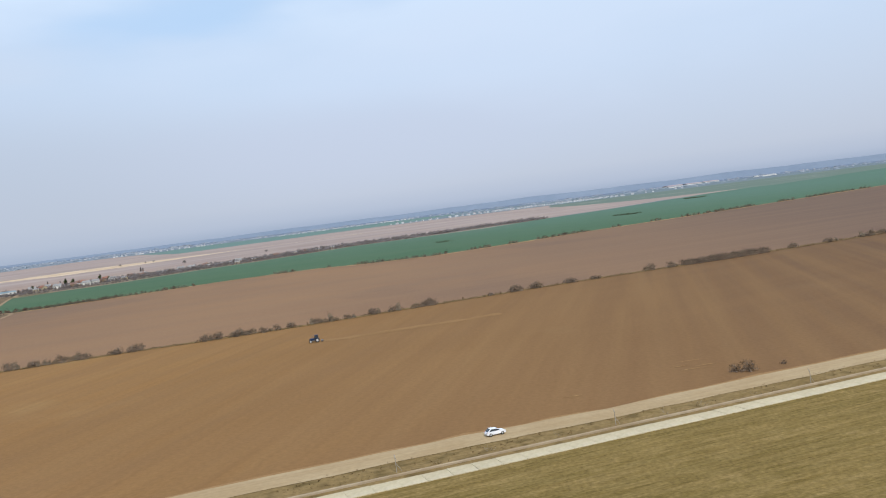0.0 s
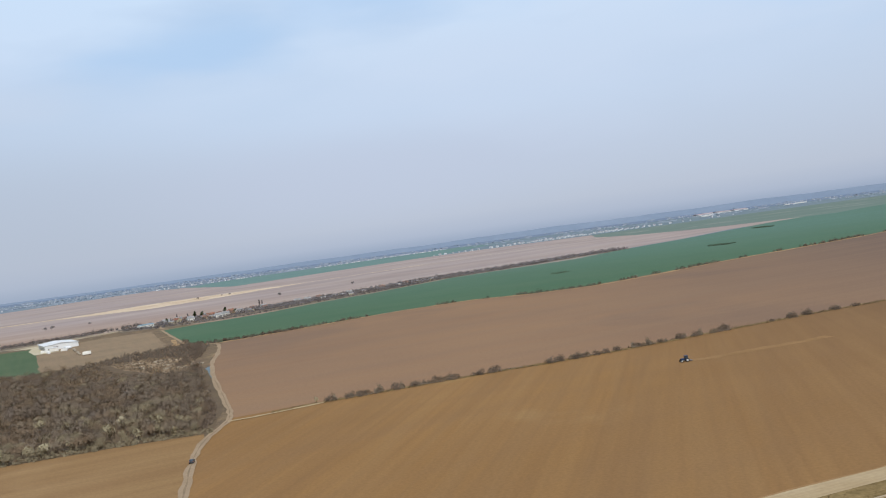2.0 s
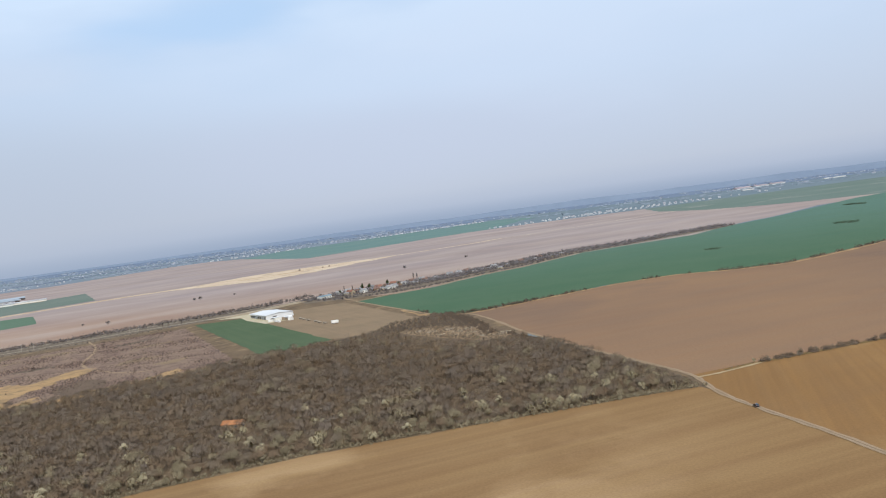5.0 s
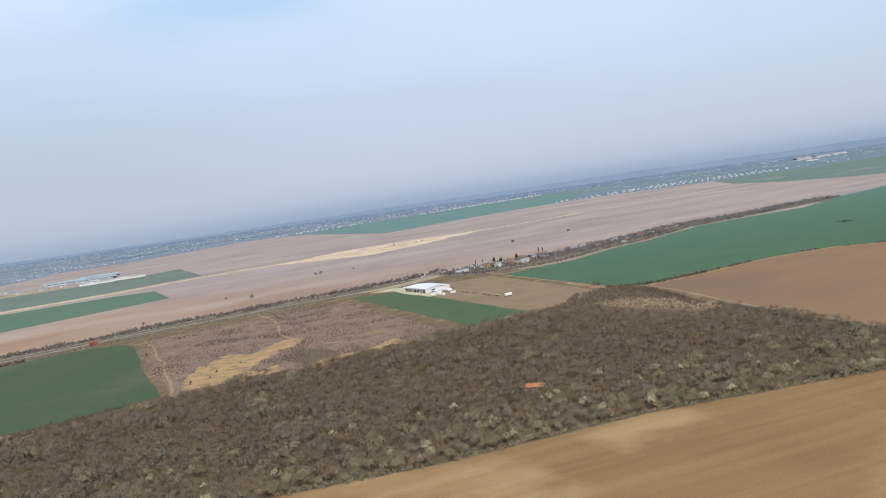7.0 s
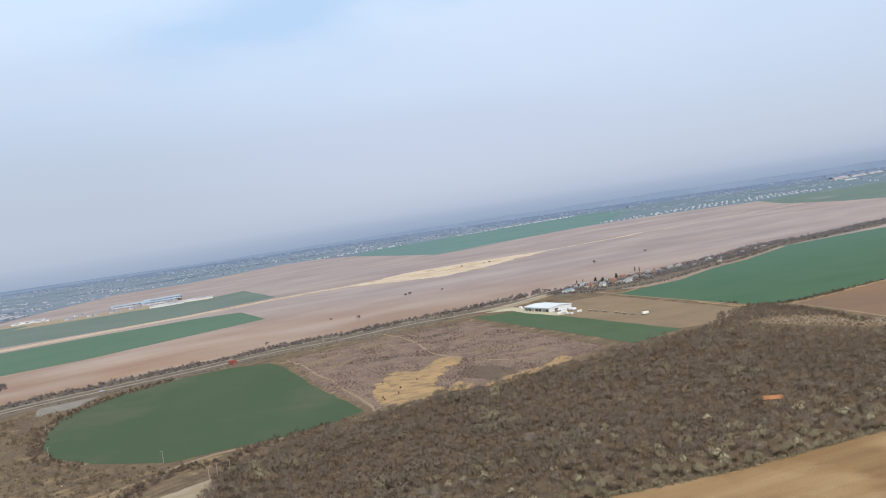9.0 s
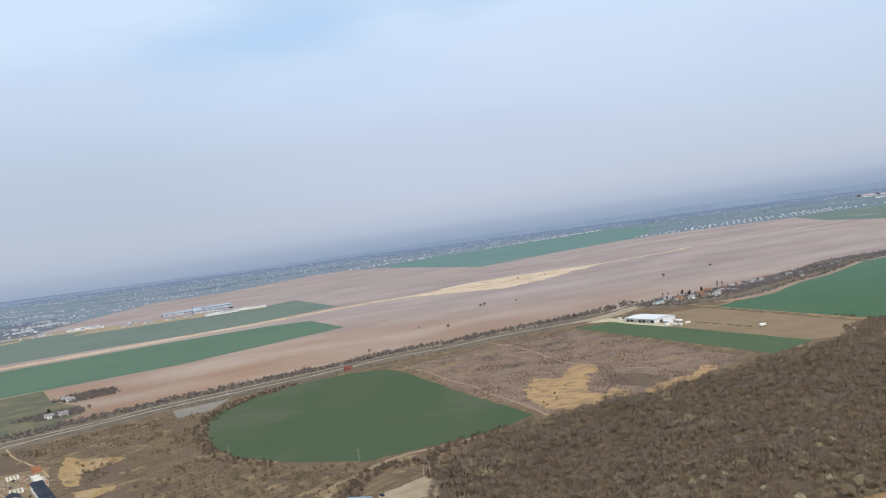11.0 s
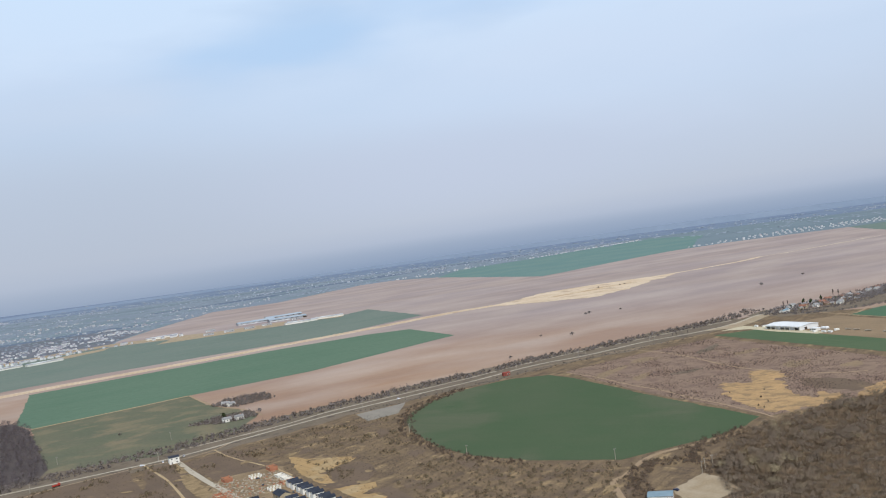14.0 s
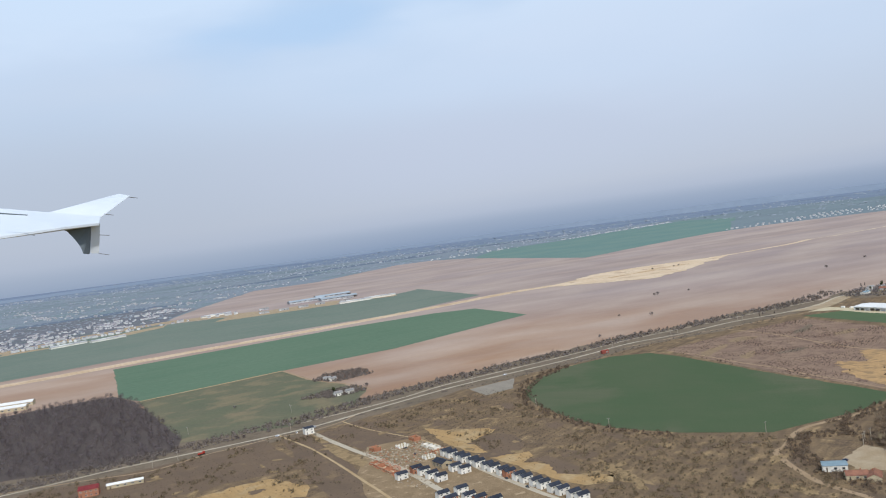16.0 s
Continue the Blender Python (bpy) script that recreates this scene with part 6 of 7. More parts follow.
# farm among the trees
farm = house("white farmhouse among leafless trees", (-637, 336), 35, 5, 3.2, 1.8, 1.0, M["white_paint"], M["roof_grey"], 3, "farm buildings", chimney=True)
copies(farm, [(-631, 340, 35), (-660, 395, 10), (-655, 391, 60)])
# blue-roofed shed and a red-roofed house beside the sandy yard
shed = house("white shed with pale blue metal roof", (-417.5, 119.5), -10, 7.4, 5.2, 2.0, 0.35, M["white_paint"], M["roof_blue"], 3, name="shed")
rh = house("old house with worn red tiled roof", (-414, 109.5), -8, 6.4, 4.0, 1.5, 1.0, M["cream_wall"], M["roof_red"], 3, chimney=True)
copies(rh, [(-409.5, 107.0, 70)])
ruin = house("half-hidden shed with orange tiled roof in the wood", (-233, 152.2), -12, 5.6, 2.4, 1.5, 0.8, M["site"], mat("sunlit_orange_tile", rgb(196, 138, 96), rgb(180, 122, 84), 1.5, 0.3, 0.85, 0.2, 0.15), 2, name="shed")
# houses beside the country road
rr = house("unfinished red block house with crimson roof", (-701, 168), 22, 8, 5.0, 3.2, 1.2, M["brick_wall"], mat("crimson_roof_sheet", rgb(140, 66, 68), rgb(128, 58, 62), 2, 0.3, 0.6, 0.1, 0.1), 4, floors=2)
lb = house("long low white farm building", (-690.5, 178.5), 24, 15, 2.6, 1.6, 0.6, M["cream_wall"], M["white_sheet"], 5, name="farm_building")
wb = house("white plastered roadside house with dark roof", (-628, 243), 32, 4.6, 4.4, 3.0, 0.6, M["white_paint"], M["roof_black"], 2, floors=2)
barn = house("long white barn beside the dark wood", (-913, 424), 18, 36, 8, 2.6, 1.3, M["cream_wall"], M["white_sheet"], 8, "barns", name="barn")
copies(barn, [(-906, 405, 18)])
hut = house("small red roadside hut", (-476, 386), 30, 4.6, 2.2, 1.9, 0.35, M["hut_red"], M["hut_red"], 2, name="hut")

# works beside the grey field
works = thing("works", "pale factory hall with blue-grey roof", "factory", (-908, 1180, 0), 30, "factory halls")
part("wall", box(bmesh.new(), 58, 20, 3.0, 0, 0, -0.1, 0.1), M["town_white"], works)
part("roof", gable(bmesh.new(), 58, 20, 3.0, 1.6, 0.5, 0.2), M["roof_works"], works)
for k in range(6):
    part("window", box(bmesh.new(), 5, 0.3, 0.5, -22 + k * 9, -10, 2.0), M["glass"], works)
part("gate", box(bmesh.new(), 6, 0.3, 2.2, 26, -10, 0.0), M["door"], works)
copies(works, [(-880, 1235, 30), (-852, 1165, 30)])
store = thing("store_hall", "long bright white storage hall", "factory", (-768, 1090, 0), 24, "factory halls")
part("wall", box(bmesh.new(), 46, 8, 2.4, 0, 0, -0.1, 0.1), M["white_paint"], store)
part("roof", gable(bmesh.new(), 46, 8, 2.4, 0.8, 0.4, 0.2), M["town_white"], store)
copies(store, [(-800, 1062, 26), (-1030, 1105, 40), (-1098, 905, 52), (-1140, 880, 50), (1028, 2813, 20), (1068, 2830, 20), (690, 2590, 25)])
shedlet = house("small pale works building", (-860, 1090), 26, 14, 7, 2.4, 0.8, M["town_white"], M["roof_grey"], 3, "works sheds", name="works_shed")
copies(shedlet, [(-880, 1070, 30), (-905, 1055, 26), (-930, 1040, 28), (-830, 1140, 24), (-845, 1190, 10), (-905, 1215, 28), (-820, 1085, 24), (-955, 1110, 30)])
sheet("sand_yard", [(-985, 985), (-969, 992), (-865, 1026), (-820, 1075), (-745, 1075), (-745, 1100), (-850, 1120), (-918, 1100), (-990, 1060)], 0.13, M["sandyard"], "pale bare ground round the works", "yard", amount=1.5)
sheet("sand_yard", [(-1132, 900), (-1094, 925), (-1066, 1000), (-1080, 1042), (-1112, 992)], 0.135, M["sandyard"], "pale bare yard at the town's border", "yard", amount=1.5, step=12)
sheet("sand_yard", [(-1015, 1060), (-905, 1040), (-868, 1056), (-900, 1082), (-1008, 1100)], 0.14, M["sandyard"], "pale bare ground before the works", "yard", amount=1.5, step=12)
sheet("sand_yard", [(-1210, 838), (-1165, 872), (-1125, 900), (-1140, 915), (-1222, 868)], 0.137, M["sandyard"], "pale roadside strip before the town", "yard", amount=1.2, step=12)
redb = house("long red brick works building", (-1262, 885), 40, 30, 10, 3.0, 1, M["brick_wall"], M["roof_red"], 6, name="works_building")


# ---- the town and the far country ----
def house_soup(sx, sy, sz, rise):
    x, y = sx / 2, sy / 2
    a, b2, c, d = (-x, -y), (x, -y), (x, y), (-x, y)
    wall, top = [], []
    for (p, q) in ((a, b2), (b2, c), (c, d), (d, a)):
        wall += [((*p, 0), (*q, 0), (*q, sz)), ((*p, 0), (*q, sz), (*p, sz))]
    e, f = (-x, 0, sz + rise), (x, 0, sz + rise)
    wall += [((*a, sz), e, (*d, sz)), ((*b2, sz), (*c, sz), f)]
    top += [((*a, sz), (*b2, sz), f), ((*a, sz), f, e), ((*c, sz), (*d, sz), e), ((*c, sz), e, f)]
    return np.array(wall, float), np.array(top, float)


TOWN = [house_soup(*s) for s in ((3.4, 2.8, 1.7, 1.0), (4.4, 3.2, 2.0, 1.1), (3, 3, 2.2, 1.0), (8, 3.4, 2.2, 0.8))]
TOWN_NEAR = [(-1900, 770), (-1215, 872), (-1100, 1045), (-1140, 1165), (-1175, 1350), (-1260, 1420), (-1290, 1150), (-1420, 1000), (-1900, 930)]
TOWN_MID = [(-1900, 760), (-1215, 872), (-1100, 1045), (-1140, 1165), (-1175, 1350), (-1215, 1750), (-1075, 1820), (-1200, 2150), (-1700, 2250), (-2600, 2000)]
TOWN_FAR = [(-2600, 2000), (-1700, 2250), (-1200, 2150), (-1075, 1820), (-965, 2225), (-860, 2245), (-715, 2400), (-490, 2580), (-290, 2820), (-60, 3060), (-600, 3500), (-3200, 3300)]
FAR_SUBURB = [(-500, 3300), (-60, 3060), (300, 2500), (1000, 2450), (2400, 2600), (2600, 3300), (1200, 3500), (-500, 3700)]


def streets(poly, count, seed, long, pitch, ways=(48, 138)):
    """Places of houses in rows along short streets inside a polygon."""
    r = np.random.default_rng(seed)
    p = np.array(poly, float)
    lo, hi = p.min(0), p.max(0)
    out = []
    for _ in range(count):
        g = radians(ways[int(r.integers(0, len(ways)))] + r.normal(0, 6))
        d, side = np.array([math.cos(g), math.sin(g)]), np.array([-math.sin(g), math.cos(g)])
        run = np.arange(0, r.uniform(*long), pitch)
        run = run[r.uniform(size=len(run)) < 0.78]
        at = r.uniform(lo, hi) + run[:, None] * d + side * (r.choice([-1, 1], len(run)) * pitch * 0.55 + r.normal(0, 0.15 * pitch, len(run)))[:, None]
        out.append(at + r.normal(0, 0.12 * pitch, at.shape))
    out = np.concatenate(out)
    return out[inside([tuple(q) for q in poly], out)]


for poly, count, long, pitch, size, sd, wall, lab in ((TOWN_NEAR, 270, (40, 130), 7.5, 0.95, 45, "villa_white", "dense white and grey houses along the town's border"),
                                                     (TOWN_MID, 340, (50, 180), 10, 0.9, 41, "town_white", "white and grey houses of the near town"),
                                                     (TOWN_FAR, 260, (80, 260), 14, 0.9, 42, "town_hazy", "houses of the distant town, paled by painted haze"),
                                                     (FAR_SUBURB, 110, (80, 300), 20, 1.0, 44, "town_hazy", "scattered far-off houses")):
    p = streets(poly, count, sd, long, pitch)
    n1 = np.array([noise.noise(Vector((x / 170, y / 170, sd))) for x, y in p])
    p = p[rng.uniform(size=len(p)) < 0.45 + 1.5 * n1]
    stuff("town_houses", TOWN, p, rng.uniform(0.6, 1.3, len(p)) * size, [M[wall], M["town_roof"]], lab, "houses", sd)
edge_row = along([(-1215, 872), (-1165, 940), (-1108, 1015)], 6.0, 10, 46)
edge_row = np.concatenate([edge_row, along([(-1100, 1035), (-1030, 1078), (-985, 1090)], 14.0, 14, 47), along([(-490, 2585), (-290, 2825), (-100, 3030)], 9.0, 22, 48), along([(-860, 2240), (-640, 2450)], 12.0, 60, 49)])
stuff("town_houses", TOWN, edge_row, rng.uniform(0.8, 1.5, len(edge_row)), [M["villa_white"], M["town_roof"]], "white houses and sheds facing the open fields", "houses", 50)
for k, (x, y, rx, ry, t) in enumerate(((-1420, 1500, 150, 60, 30), (-1600, 1900, 190, 80, 20), (-1330, 2200, 160, 70, 40), (-1900, 2500, 260, 90, 25), (-1150, 2600, 220, 80, 35), (-1500, 2800, 260, 90, 20),
                                        (-900, 2900, 200, 70, 40), (-1750, 1250, 140, 50, 30), (-600, 3050, 200, 70, 40), (-2200, 2200, 240, 90, 20))):
    blob("town_green", x, y, rx, ry, t, 0.09 + 0.006 * k, M["land"] if k % 2 else M["town_wood"], "hazy grey-green plots inside the town" if k % 2 else "dark tree-grown quarter of the town", "field" if k % 2 else "trees", 400 + k)
# rows of white villas at the far border of the plain
villas = []
for k in range(4):
    for i in range(38 - 6 * k):
        x = -118 + 88 * k + 14.5 * i
        villas.append((x + rng.normal(0, 1.2), 1905 + 0.24 * (x + 118) + 62 * k + rng.normal(0, 3)))
villas = np.concatenate([np.array(villas), along([(430, 2040), (520, 2110), (640, 2190)], 26, 60, 145), along([(1180, 3300), (1500, 3500)], 24, 12, 146)])
villas = villas[rng.uniform(size=len(villas)) < 0.88]
stuff("villa_rows", TOWN[:3], villas, rng.uniform(0.9, 1.45, len(villas)), [M["villa_white"], M["town_roof"]], "rows of white villas before the town", "houses", 43)
flats = thing("apartment_block", "apartment block in the distant town, paled by painted haze", "apartment block", (-815, 2600, 0), 30, "apartment blocks")
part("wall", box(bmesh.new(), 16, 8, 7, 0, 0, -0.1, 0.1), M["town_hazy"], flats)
part("roof", box(bmesh.new(), 16.6, 8.6, 0.5, 0, 0, 6.95, 0.1), M["roof_grey"], flats)
for f in range(3):
    for k in range(5):
        part("window", box(bmesh.new(), 1.4, 0.3, 0.9, -6 + 3 * k, -4.0, 0.9 + 2.1 * f), M["glass"], flats)
copies(flats, [(-795, 2615, 28), (-768, 2590, 34)])
depot = thing("depot_hall", "long low hall with pink roof paled by painted haze", "hall", (765, 2890, 0), 38, "depot halls")
part("wall", box(bmesh.new(), 80, 26, 4, 0, 0, -0.1, 0.1), M["villa_white"], depot)
# red dulled to pale pink, haze painted into the roof
part("roof", gable(bmesh.new(), 80, 26, 4, 2.2, 0.6, 0.3), mat("hazed_pink_roof", rgb(184, 164, 166), rgb(196, 180, 180), 20, 3, grain=0.06, bump=0), depot)
copies(depot, [(845, 2950, 38), (925, 3015, 38), (800, 2990, 38)])
for poly, gap, keepn, sd, size, lab in ((TOWN_MID, 14, 0.3, 51, 0.55, "leafless trees through the near town, hazed blue-grey"), (TOWN_FAR, 30, 0.34, 52, 0.9, "woods through the distant town, hazed blue-grey"),
                                        ([(-600, 2900), (-90, 2700), (200, 2400), (1000, 2350), (2000, 2500), (1500, 2900), (0, 3300)], 48, 0.3, 53, 1.2, "far woods hazed blue-grey"),
                                        ([(2400, 2400), (900, 2300), (900, 1750), (1100, 1500), (3000, 2500)], 80, 0.25, 55, 1.0, "scattered far woods beyond the wheat"),
                                        ([(-3000, 3200), (-600, 3100), (1500, 3000), (3500, 3000), (3500, 4300), (-3000, 4300)], 80, 0.4, 56, 1.6, "wide woods at the horizon, hazed blue-grey")):
    p = scatter(poly, gap, sd)
    n1 = np.array([noise.noise(Vector((x / 300, y / 300, sd))) for x, y in p])
    p = p[(rng.uniform(size=len(p)) < keepn + 0.8 * n1)]
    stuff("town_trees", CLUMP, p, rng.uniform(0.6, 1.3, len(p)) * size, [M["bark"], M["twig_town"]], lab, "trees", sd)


# low wooded rise that closes the view, with haze painted into its colour
bm = bmesh.new()
rows = []
for k in range(161):
    turn = radians(-70 + k * 0.9)   # bearing from north, eastwards
    lift = min(max((math.degrees(turn) + 22) / 30, 0), 1)
    h = 9 + 19 * lift + (3 + 2 * lift) * noise.noise(Vector((k * 0.21, 0, 4))) + 2 * noise.noise(Vector((k * 0.9, 2, 4)))
    out = Vector((math.sin(turn), math.cos(turn), 0))
    base = Vector((-250, 120, 0))
    rows.append((bm.verts.new(base + out * 4250 - Vector((0, 0, 1))), bm.verts.new(base + out * 4320 + Vector((0, 0, h))), bm.verts.new(base + out * 4600 + Vector((0, 0, h * 0.6)))))
for p, q in zip(rows, rows[1:]):
    for i in (0, 1):
        bm.faces.new((p[i], q[i], q[i + 1], p[i + 1]))
tagged(part("far_hills", bm, mat("hazed_wooded_hills", rgb(136, 150, 168), rgb(141, 154, 171), 300, 40, grain=0.05, bump=0)), "low wooded hills at the horizon, tinted blue-grey for haze", "hills", kind="structure")


# ---- vehicles ----
def car(label, at, turn, paint, k=0.4):
    """A hatchback: body, cabin, glass, wheels with rims, lamps. Long axis y, true sizes times k."""
    ob = thing("car", label, "car", (*at, 0.1), turn)
    bm = bmesh.new()
    prism(bm, [(-2.15 * k, 0.28 * k), (2.15 * k, 0.28 * k), (2.2 * k, 0.62 * k), (2.0 * k, 0.86 * k), (0.95 * k, 1.0 * k), (-1.95 * k, 1.02 * k), (-2.2 * k, 0.7 * k)], -0.9 * k, 0.9 * k)
    bmesh.ops.bevel(bm, geom=list(bm.edges), offset=0.06 * k, segments=2, affect="EDGES")
    body = part("body", bm, paint, ob)
    bm = bmesh.new()
    prism(bm, [(1.05 * k, 0.98 * k), (0.3 * k, 1.5 * k), (-1.3 * k, 1.56 * k), (-1.95 * k, 1.0 * k)], -0.78 * k, 0.78 * k)
    bmesh.ops.bevel(bm, geom=list(bm.edges), offset=0.05 * k, segments=2, affect="EDGES")
    part("cabin", bm, paint, ob)
    for s in (-1, 1):
        bm = bmesh.new()
        prism(bm, [(0.85 * k, 1.03 * k), (0.25 * k, 1.43 * k), (-1.2 * k, 1.48 * k), (-1.65 * k, 1.05 * k)], s * 0.785 * k - 0.02 * k, s * 0.785 * k + 0.02 * k)
        part("side_window", bm, M["glass"], ob)
        for y in (-1.35, 1.35):
            w = part("wheel", wheel(bmesh.new(), 0, 0, 0, 0.34 * k, 0.22 * k), M["tyre"], ob)
            w.location = (s * 0.82 * k, y * k, 0.34 * k)
            w.rotation_euler = (0, 0, radians(90))
            part("rim", wheel(bmesh.new(), 0, 0, 0, 0.2 * k, 0.235 * k), M["rim"], w)
        part("headlight", box(bmesh.new(), 0.36 * k, 0.1 * k, 0.16 * k, s * 0.64 * k, 2.14 * k, 0.62 * k, 0.02 * k), M["rim"], body)
        part("tail_light", box(bmesh.new(), 0.2 * k, 0.08 * k, 0.3 * k, s * 0.72 * k, -2.1 * k, 0.72 * k, 0.02 * k), M["truck_red"], body)
    bm = bmesh.new()
    prism(bm, [(1.06 * k, 1.0 * k), (0.34 * k, 1.5 * k), (0.3 * k, 1.5 * k), (1.0 * k, 1.0 * k)], -0.7 * k, 0.7 * k)
    part("windscreen", bm, M["glass"], ob)
    bm = bmesh.new()
    prism(bm, [(-1.36 * k, 1.54 * k), (-1.98 * k, 1.03 * k), (-1.92 * k, 1.03 * k), (-1.3 * k, 1.52 * k)], -0.66 * k, 0.66 * k)
    part("rear_window", bm, M["glass"], ob)
    return ob


car("white hatchback on the sandy track", (2.1, 73.6), -70, M["car_white"])
car("dark grey car on the sandy field road", (-113, 112.5), 8, M["car_dark"])
for x, y, t in ((-644, 243, -60), (-635, 246, 30), (-628.5, 255, 40), (-537, 346, -45)):
    car("white car parked beside the country road", (x, y), t, M["car_white"], 0.5)
for x, y, t in ((-548, 170, 20), (-541, 160, 200), (-524, 140, 35), (-516, 128, 210), (-571, 196, 80), (-565, 185, 10)):
    car("dark car parked in the new estate", (x, y), t, M["car_dark"], 0.42)


car("small blue car beside the shed", (-411.8, 127.4), 40, M["tractor_blue"], 0.45)


def tractor(at, turn, k=0.42):
    ob = thing("tractor", "blue farm tractor with pale wheel rims in the ploughed field", "tractor", (*at, 0.03), turn)
    bm = box(bmesh.new(), 0.9 * k, 2.0 * k, 0.75 * k, 0, 1.3 * k, 0.95 * k, 0.08 * k)
    hood = part("hood", bm, M["tractor_blue"], ob)
    part("grille", box(bmesh.new(), 0.7 * k, 0.08 * k, 0.55 * k, 0, 2.3 * k, 1.0 * k), M["tyre"], hood)
    part("chassis", box(bmesh.new(), 0.6 * k, 3.6 * k, 0.5 * k, 0, 0.4 * k, 0.6 * k, 0.05 * k), M["steel"], ob)
    cab = part("cab", box(bmesh.new(), 1.5 * k, 1.5 * k, 1.35 * k, 0, -0.5 * k, 1.35 * k, 0.1 * k), M["glass"], ob, "glazed dark cab")
    part("cab_roof", box(bmesh.new(), 1.65 * k, 1.7 * k, 0.2 * k, 0, -0.5 * k, 2.7 * k, 0.06 * k), M["tractor_blue"], cab)
    part("exhaust", tube(bmesh.new(), (0.5 * k, 1.0 * k, 1.6 * k), (0.5 * k, 1.0 * k, 2.7 * k), 0.06 * k, 0.06 * k), M["steel"], hood)
    for s in (-1, 1):
        part("mudguard", box(bmesh.new(), 0.5 * k, 1.3 * k, 0.1 * k, s * 0.9 * k, -0.7 * k, 1.72 * k, 0.03 * k), M["tractor_blue"], ob)
        for y, r, w in ((-0.8, 0.86, 0.55), (1.9, 0.6, 0.42)):
            wh = part("wheel", wheel(bmesh.new(), 0, 0, 0, r * k, w * k, 20), M["tyre"], ob)
            wh.location, wh.rotation_euler = (s * 0.95 * k, y * k, r * k), (0, 0, radians(90))
            part("rim", wheel(bmesh.new(), 0, 0, 0, r * 0.62 * k, w * 1.06 * k), M["rim"], wh)
    harrow = thing("harrow", "grey steel harrow behind the tractor", "harrow", (at[0] + 1.05 * math.sin(radians(turn)), at[1] - 1.05 * math.cos(radians(turn)), 0.03), turn)
    part("frame", box(bmesh.new(), 3.2 * k, 0.9 * k, 0.15 * k, 0, -0.2 * k, 0.45 * k, 0.03 * k), M["steel"], harrow)
    for i in range(8):
        part("tine", tube(bmesh.new(), ((i - 3.5) * 0.42 * k, -0.3 * k, 0.5 * k), ((i - 3.5) * 0.42 * k, -0.1 * k, -0.05), 0.05 * k, 0.03 * k), M["steel"], harrow)


tractor((-24.2, 146.8), 98)
truck = thing("truck", "red lorry on the service lane", "lorry", (-674, 220, 0.12), -30)
part("bed", box(bmesh.new(), 1.0, 2.6, 0.6, 0, -0.5, 0.4, 0.04), M["truck_red"], truck)
cab = part("cab", box(bmesh.new(), 1.0, 0.9, 1.1, 0, 1.35, 0.35, 0.08), M["truck_red"], truck)
part("windscreen", box(bmesh.new(), 0.86, 0.06, 0.4, 0, 1.8, 0.95), M["glass"], cab)
for s in (-1, 1):
    for y in (-1.3, -0.7, 1.3):
        w = part("wheel", wheel(bmesh.new(), 0, 0, 0, 0.22, 0.16), M["tyre"], truck)
        w.location, w.rotation_euler = (s * 0.46, y, 0.22), (0, 0, radians(90))


# ---- posts and poles ----
def fence_post(at, turn):
    ob = thing("fence_post", "pale concrete fence post with bent top and brace", "post", (*at, 0.05), turn, "fence posts")
    part("shaft", box(bmesh.new(), 0.055, 0.055, 1.1, 0, 0, 0, 0.015), M["wood_pole"], ob)
    part("arm", tube(bmesh.new(), (0, 0, 1.12), (0, 0.22, 1.36), 0.045, 0.035, 6), M["wood_pole"], ob)
    part("brace", tube(bmesh.new(), (0.0, 0.04, 0.75), (0.45, 0.1, 0.0), 0.022, 0.022, 6), M["wood_pole"], ob)
    return ob


p0 = fence_post((-6, 66.2), 15)
copies(p0, [(12.2, 72.2, 15), (31.2, 78.2, 15), (50, 84.4, 15), (-24, 60.2, 15)])
brush = plant_kind("dry_branches", 120, 16, 1.1, 0.5, 0.05, 0.5, 0.02, M["wood_pole"], "bleached dry branches lying in the weeds", "branches", "dry branches", 1, 0.6, "twigs", 0.0)
plant([brush], [(1.4, 69.0), (7.0, 70.6), (16.8, 73.8), (20.4, 74.8), (25.6, 76.8), (-3.0, 67.6)], [0.9, 0.7, 0.8, 0.9, 0.8, 0.7], 9)


def pole(at, turn, high=4.2, double=False):
    ob = thing("utility_pole", "pale concrete utility pole", "pole", (*at, 0), turn, "utility poles")
    part("shaft", tube(bmesh.new(), (0, 0, -0.05), (0, 0, high), 0.13, 0.08, 8), M["wood_pole"], ob)
    arm = part("crossarm", box(bmesh.new(), 1.1, 0.09, 0.09, 0, 0, high - 0.35, 0.01), M["steel"], ob)
    for x in (-0.45, 0, 0.45):
        part("insulator", tube(bmesh.new(), (x, 0, high - 0.27), (x, 0, high - 0.1), 0.05, 0.03, 6), M["white_paint"], arm)
    return ob


q0 = pole((-401, 142.5), 30)
copies(q0, [(-399.5, 145.5, 30), (-396.5, 148.5, 30), (-427, 170, 20), (-484, 199, 20), (-516, 253, 60), (-690, 203, 30), (-683, 214, 30), (-640, 252, 30), (-600, 284, 30), (-555, 330, 35),
            (-470, 402, 30), (-430, 424, 30), (-425, 428, 30), (-380, 458, 30), (-376, 462, 30), (-702, 268, 0), (-655, 300, 0)])

# ---- aircraft wing, placed and shaped to fit the camera's last view ----
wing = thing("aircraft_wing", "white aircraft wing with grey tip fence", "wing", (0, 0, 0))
# same pose as the camera at 16.0 s
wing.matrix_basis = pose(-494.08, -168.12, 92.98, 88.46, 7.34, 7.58)


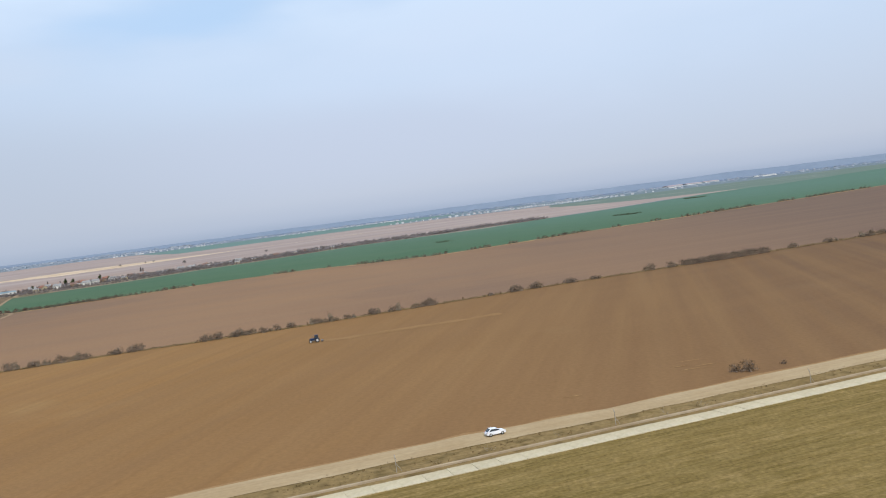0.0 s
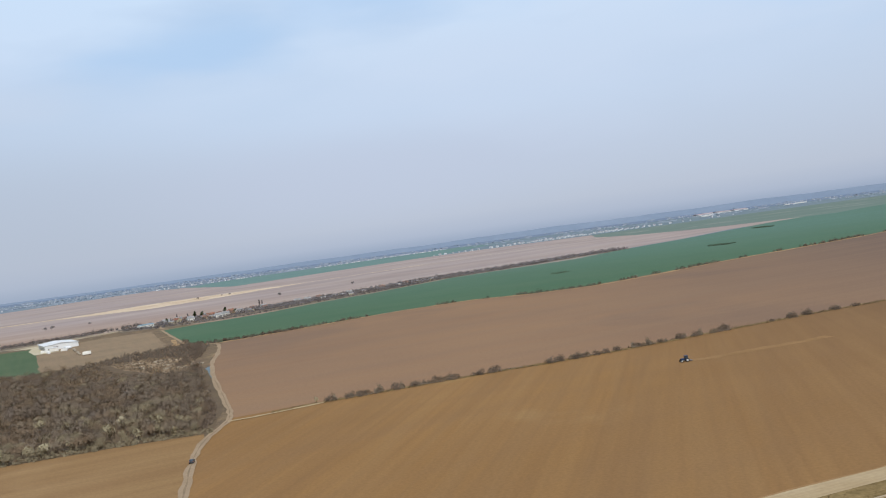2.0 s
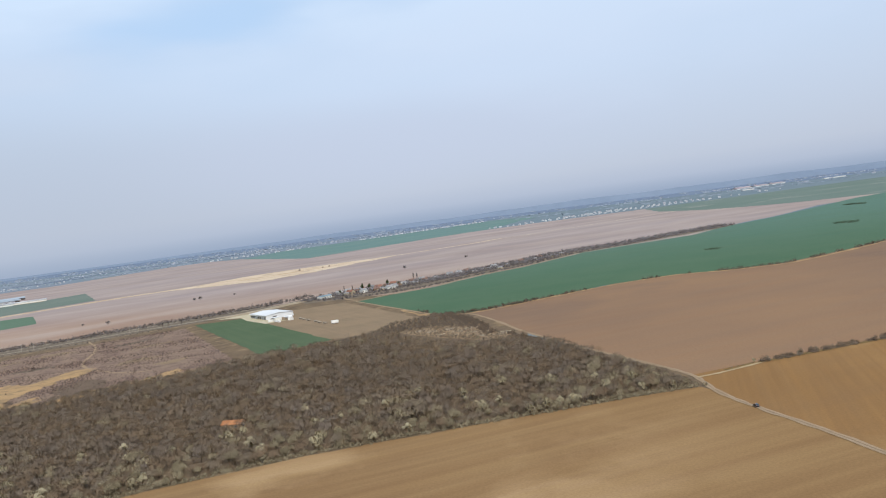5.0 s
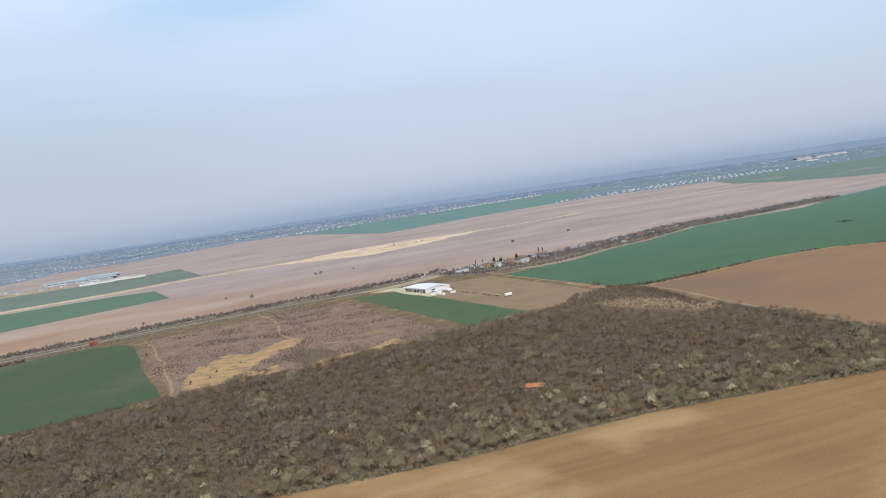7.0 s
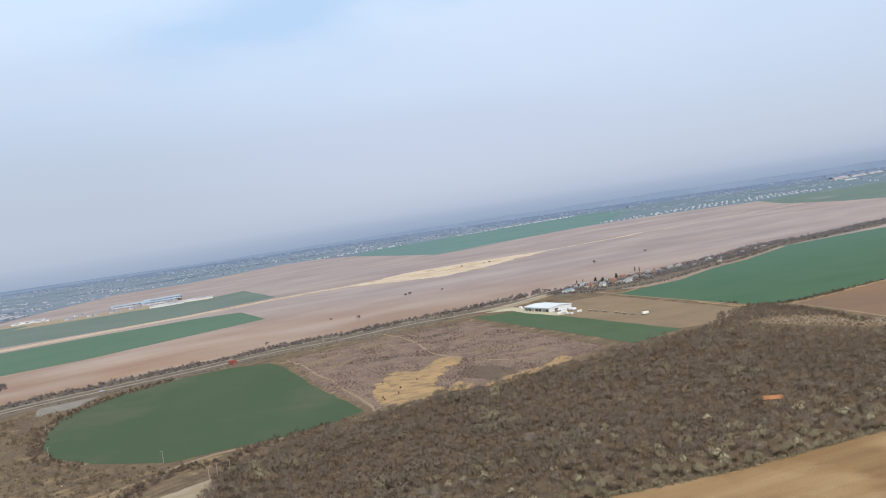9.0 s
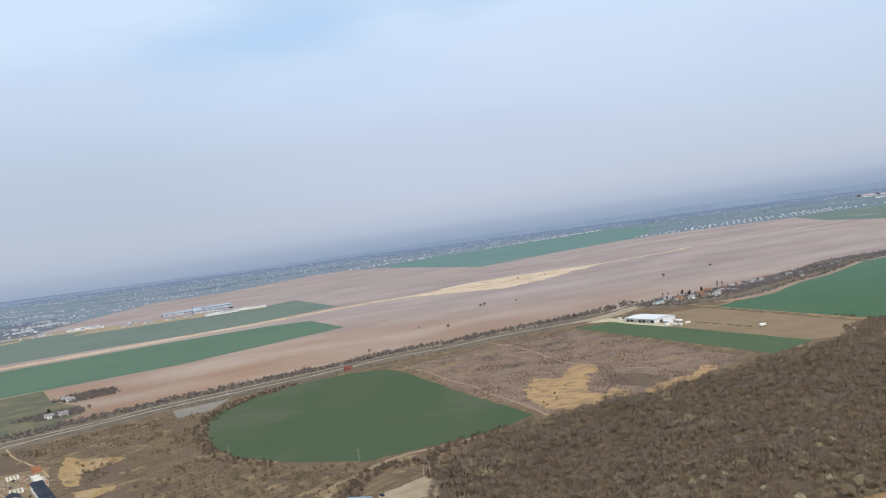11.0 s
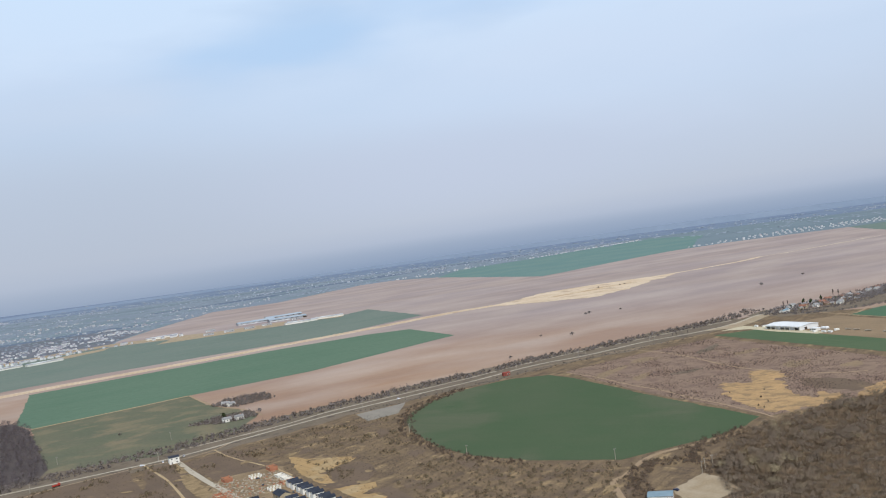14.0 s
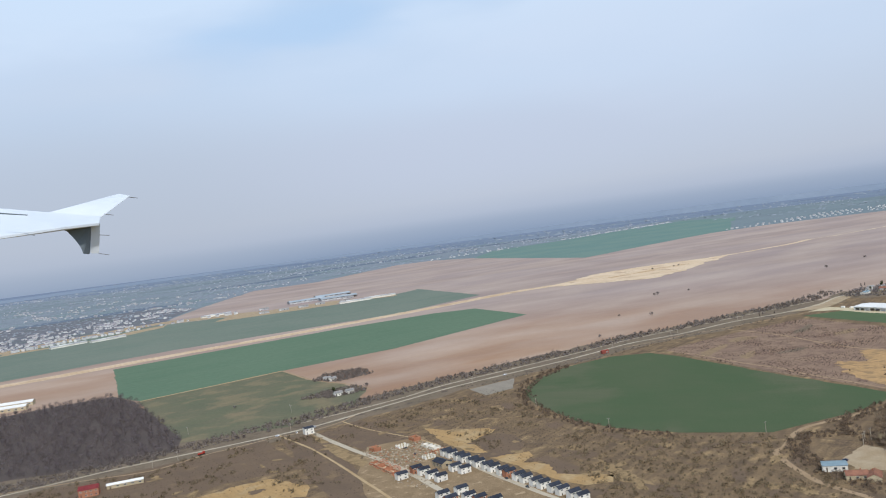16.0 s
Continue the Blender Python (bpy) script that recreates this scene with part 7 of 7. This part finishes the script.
def plate(corners, thick):
    """A thin panel from corners (right, up, back) in the last camera pose's frame, shaped to fit that view."""
    bm = bmesh.new()
    top = [bm.verts.new(c) for c in corners]
    low = [bm.verts.new((c[0], c[1] - thick, c[2] + thick * 0.3)) for c in corners]
    bm.faces.new(top)
    bm.faces.new(list(reversed(low)))
    for i in range(len(top)):
        j = (i + 1) % len(top)
        bm.faces.new((top[j], top[i], low[i], low[j]))
    bmesh.ops.recalc_face_normals(bm, faces=bm.faces)
    bmesh.ops.bevel(bm, geom=list(bm.edges), offset=0.008, segments=1, affect="EDGES")
    return bm


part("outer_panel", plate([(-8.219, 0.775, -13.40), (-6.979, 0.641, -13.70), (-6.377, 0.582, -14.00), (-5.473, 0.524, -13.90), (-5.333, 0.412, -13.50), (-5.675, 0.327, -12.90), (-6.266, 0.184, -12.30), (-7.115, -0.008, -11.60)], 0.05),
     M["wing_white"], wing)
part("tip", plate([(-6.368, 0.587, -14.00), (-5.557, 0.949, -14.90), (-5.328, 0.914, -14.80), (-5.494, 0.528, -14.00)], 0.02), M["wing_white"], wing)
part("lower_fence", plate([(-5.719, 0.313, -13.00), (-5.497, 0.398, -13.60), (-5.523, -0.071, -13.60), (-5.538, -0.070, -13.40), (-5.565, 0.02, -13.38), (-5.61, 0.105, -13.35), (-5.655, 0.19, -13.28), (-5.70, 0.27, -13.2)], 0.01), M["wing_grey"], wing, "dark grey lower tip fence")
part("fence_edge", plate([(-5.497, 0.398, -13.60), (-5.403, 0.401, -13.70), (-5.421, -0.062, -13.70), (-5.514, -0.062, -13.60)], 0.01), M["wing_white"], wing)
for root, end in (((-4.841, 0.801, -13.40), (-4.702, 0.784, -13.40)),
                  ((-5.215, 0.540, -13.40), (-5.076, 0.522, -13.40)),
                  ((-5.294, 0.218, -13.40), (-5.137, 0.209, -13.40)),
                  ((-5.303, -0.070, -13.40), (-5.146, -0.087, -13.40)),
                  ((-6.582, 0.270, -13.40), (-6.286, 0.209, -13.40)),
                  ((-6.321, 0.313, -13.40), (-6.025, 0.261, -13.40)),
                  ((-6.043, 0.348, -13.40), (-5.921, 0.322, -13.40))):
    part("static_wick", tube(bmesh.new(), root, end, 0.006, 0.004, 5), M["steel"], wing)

# grey tube held before the panel, placed to fit the same view
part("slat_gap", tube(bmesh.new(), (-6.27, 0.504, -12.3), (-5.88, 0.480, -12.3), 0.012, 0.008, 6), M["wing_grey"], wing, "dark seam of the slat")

# ---- concrete strip: single slabs ----
slab_bm = box(bmesh.new(), 1.985, 1.8, 0.12, 0, 0, 0, 0.012)
strip = thing("concrete_strip", "strip of weathered concrete slabs beside the airfield", "pavement", kind="structure")
slab = part("slab", slab_bm, M["concrete"], strip)
S0, S1 = Vector((-59.82, 45.35)), Vector((120.18, 104.75))
way = (S1 - S0).normalized()
turn = math.degrees(math.atan2(way.y, way.x))
slab.matrix_basis = pose(S0.x, S0.y, 0.03, 0, 0, turn)
for k in range(1, 94):
    c = S0 + way * 2.0 * k
    ob = new("slab", slab.data)
    ob.parent = strip
    ob.matrix_basis = pose(c.x, c.y, 0.03 + 0.012 * math.sin(k * 7.3), 0.3 * math.sin(k * 3.1), 0.3 * math.cos(k * 5.7), turn)
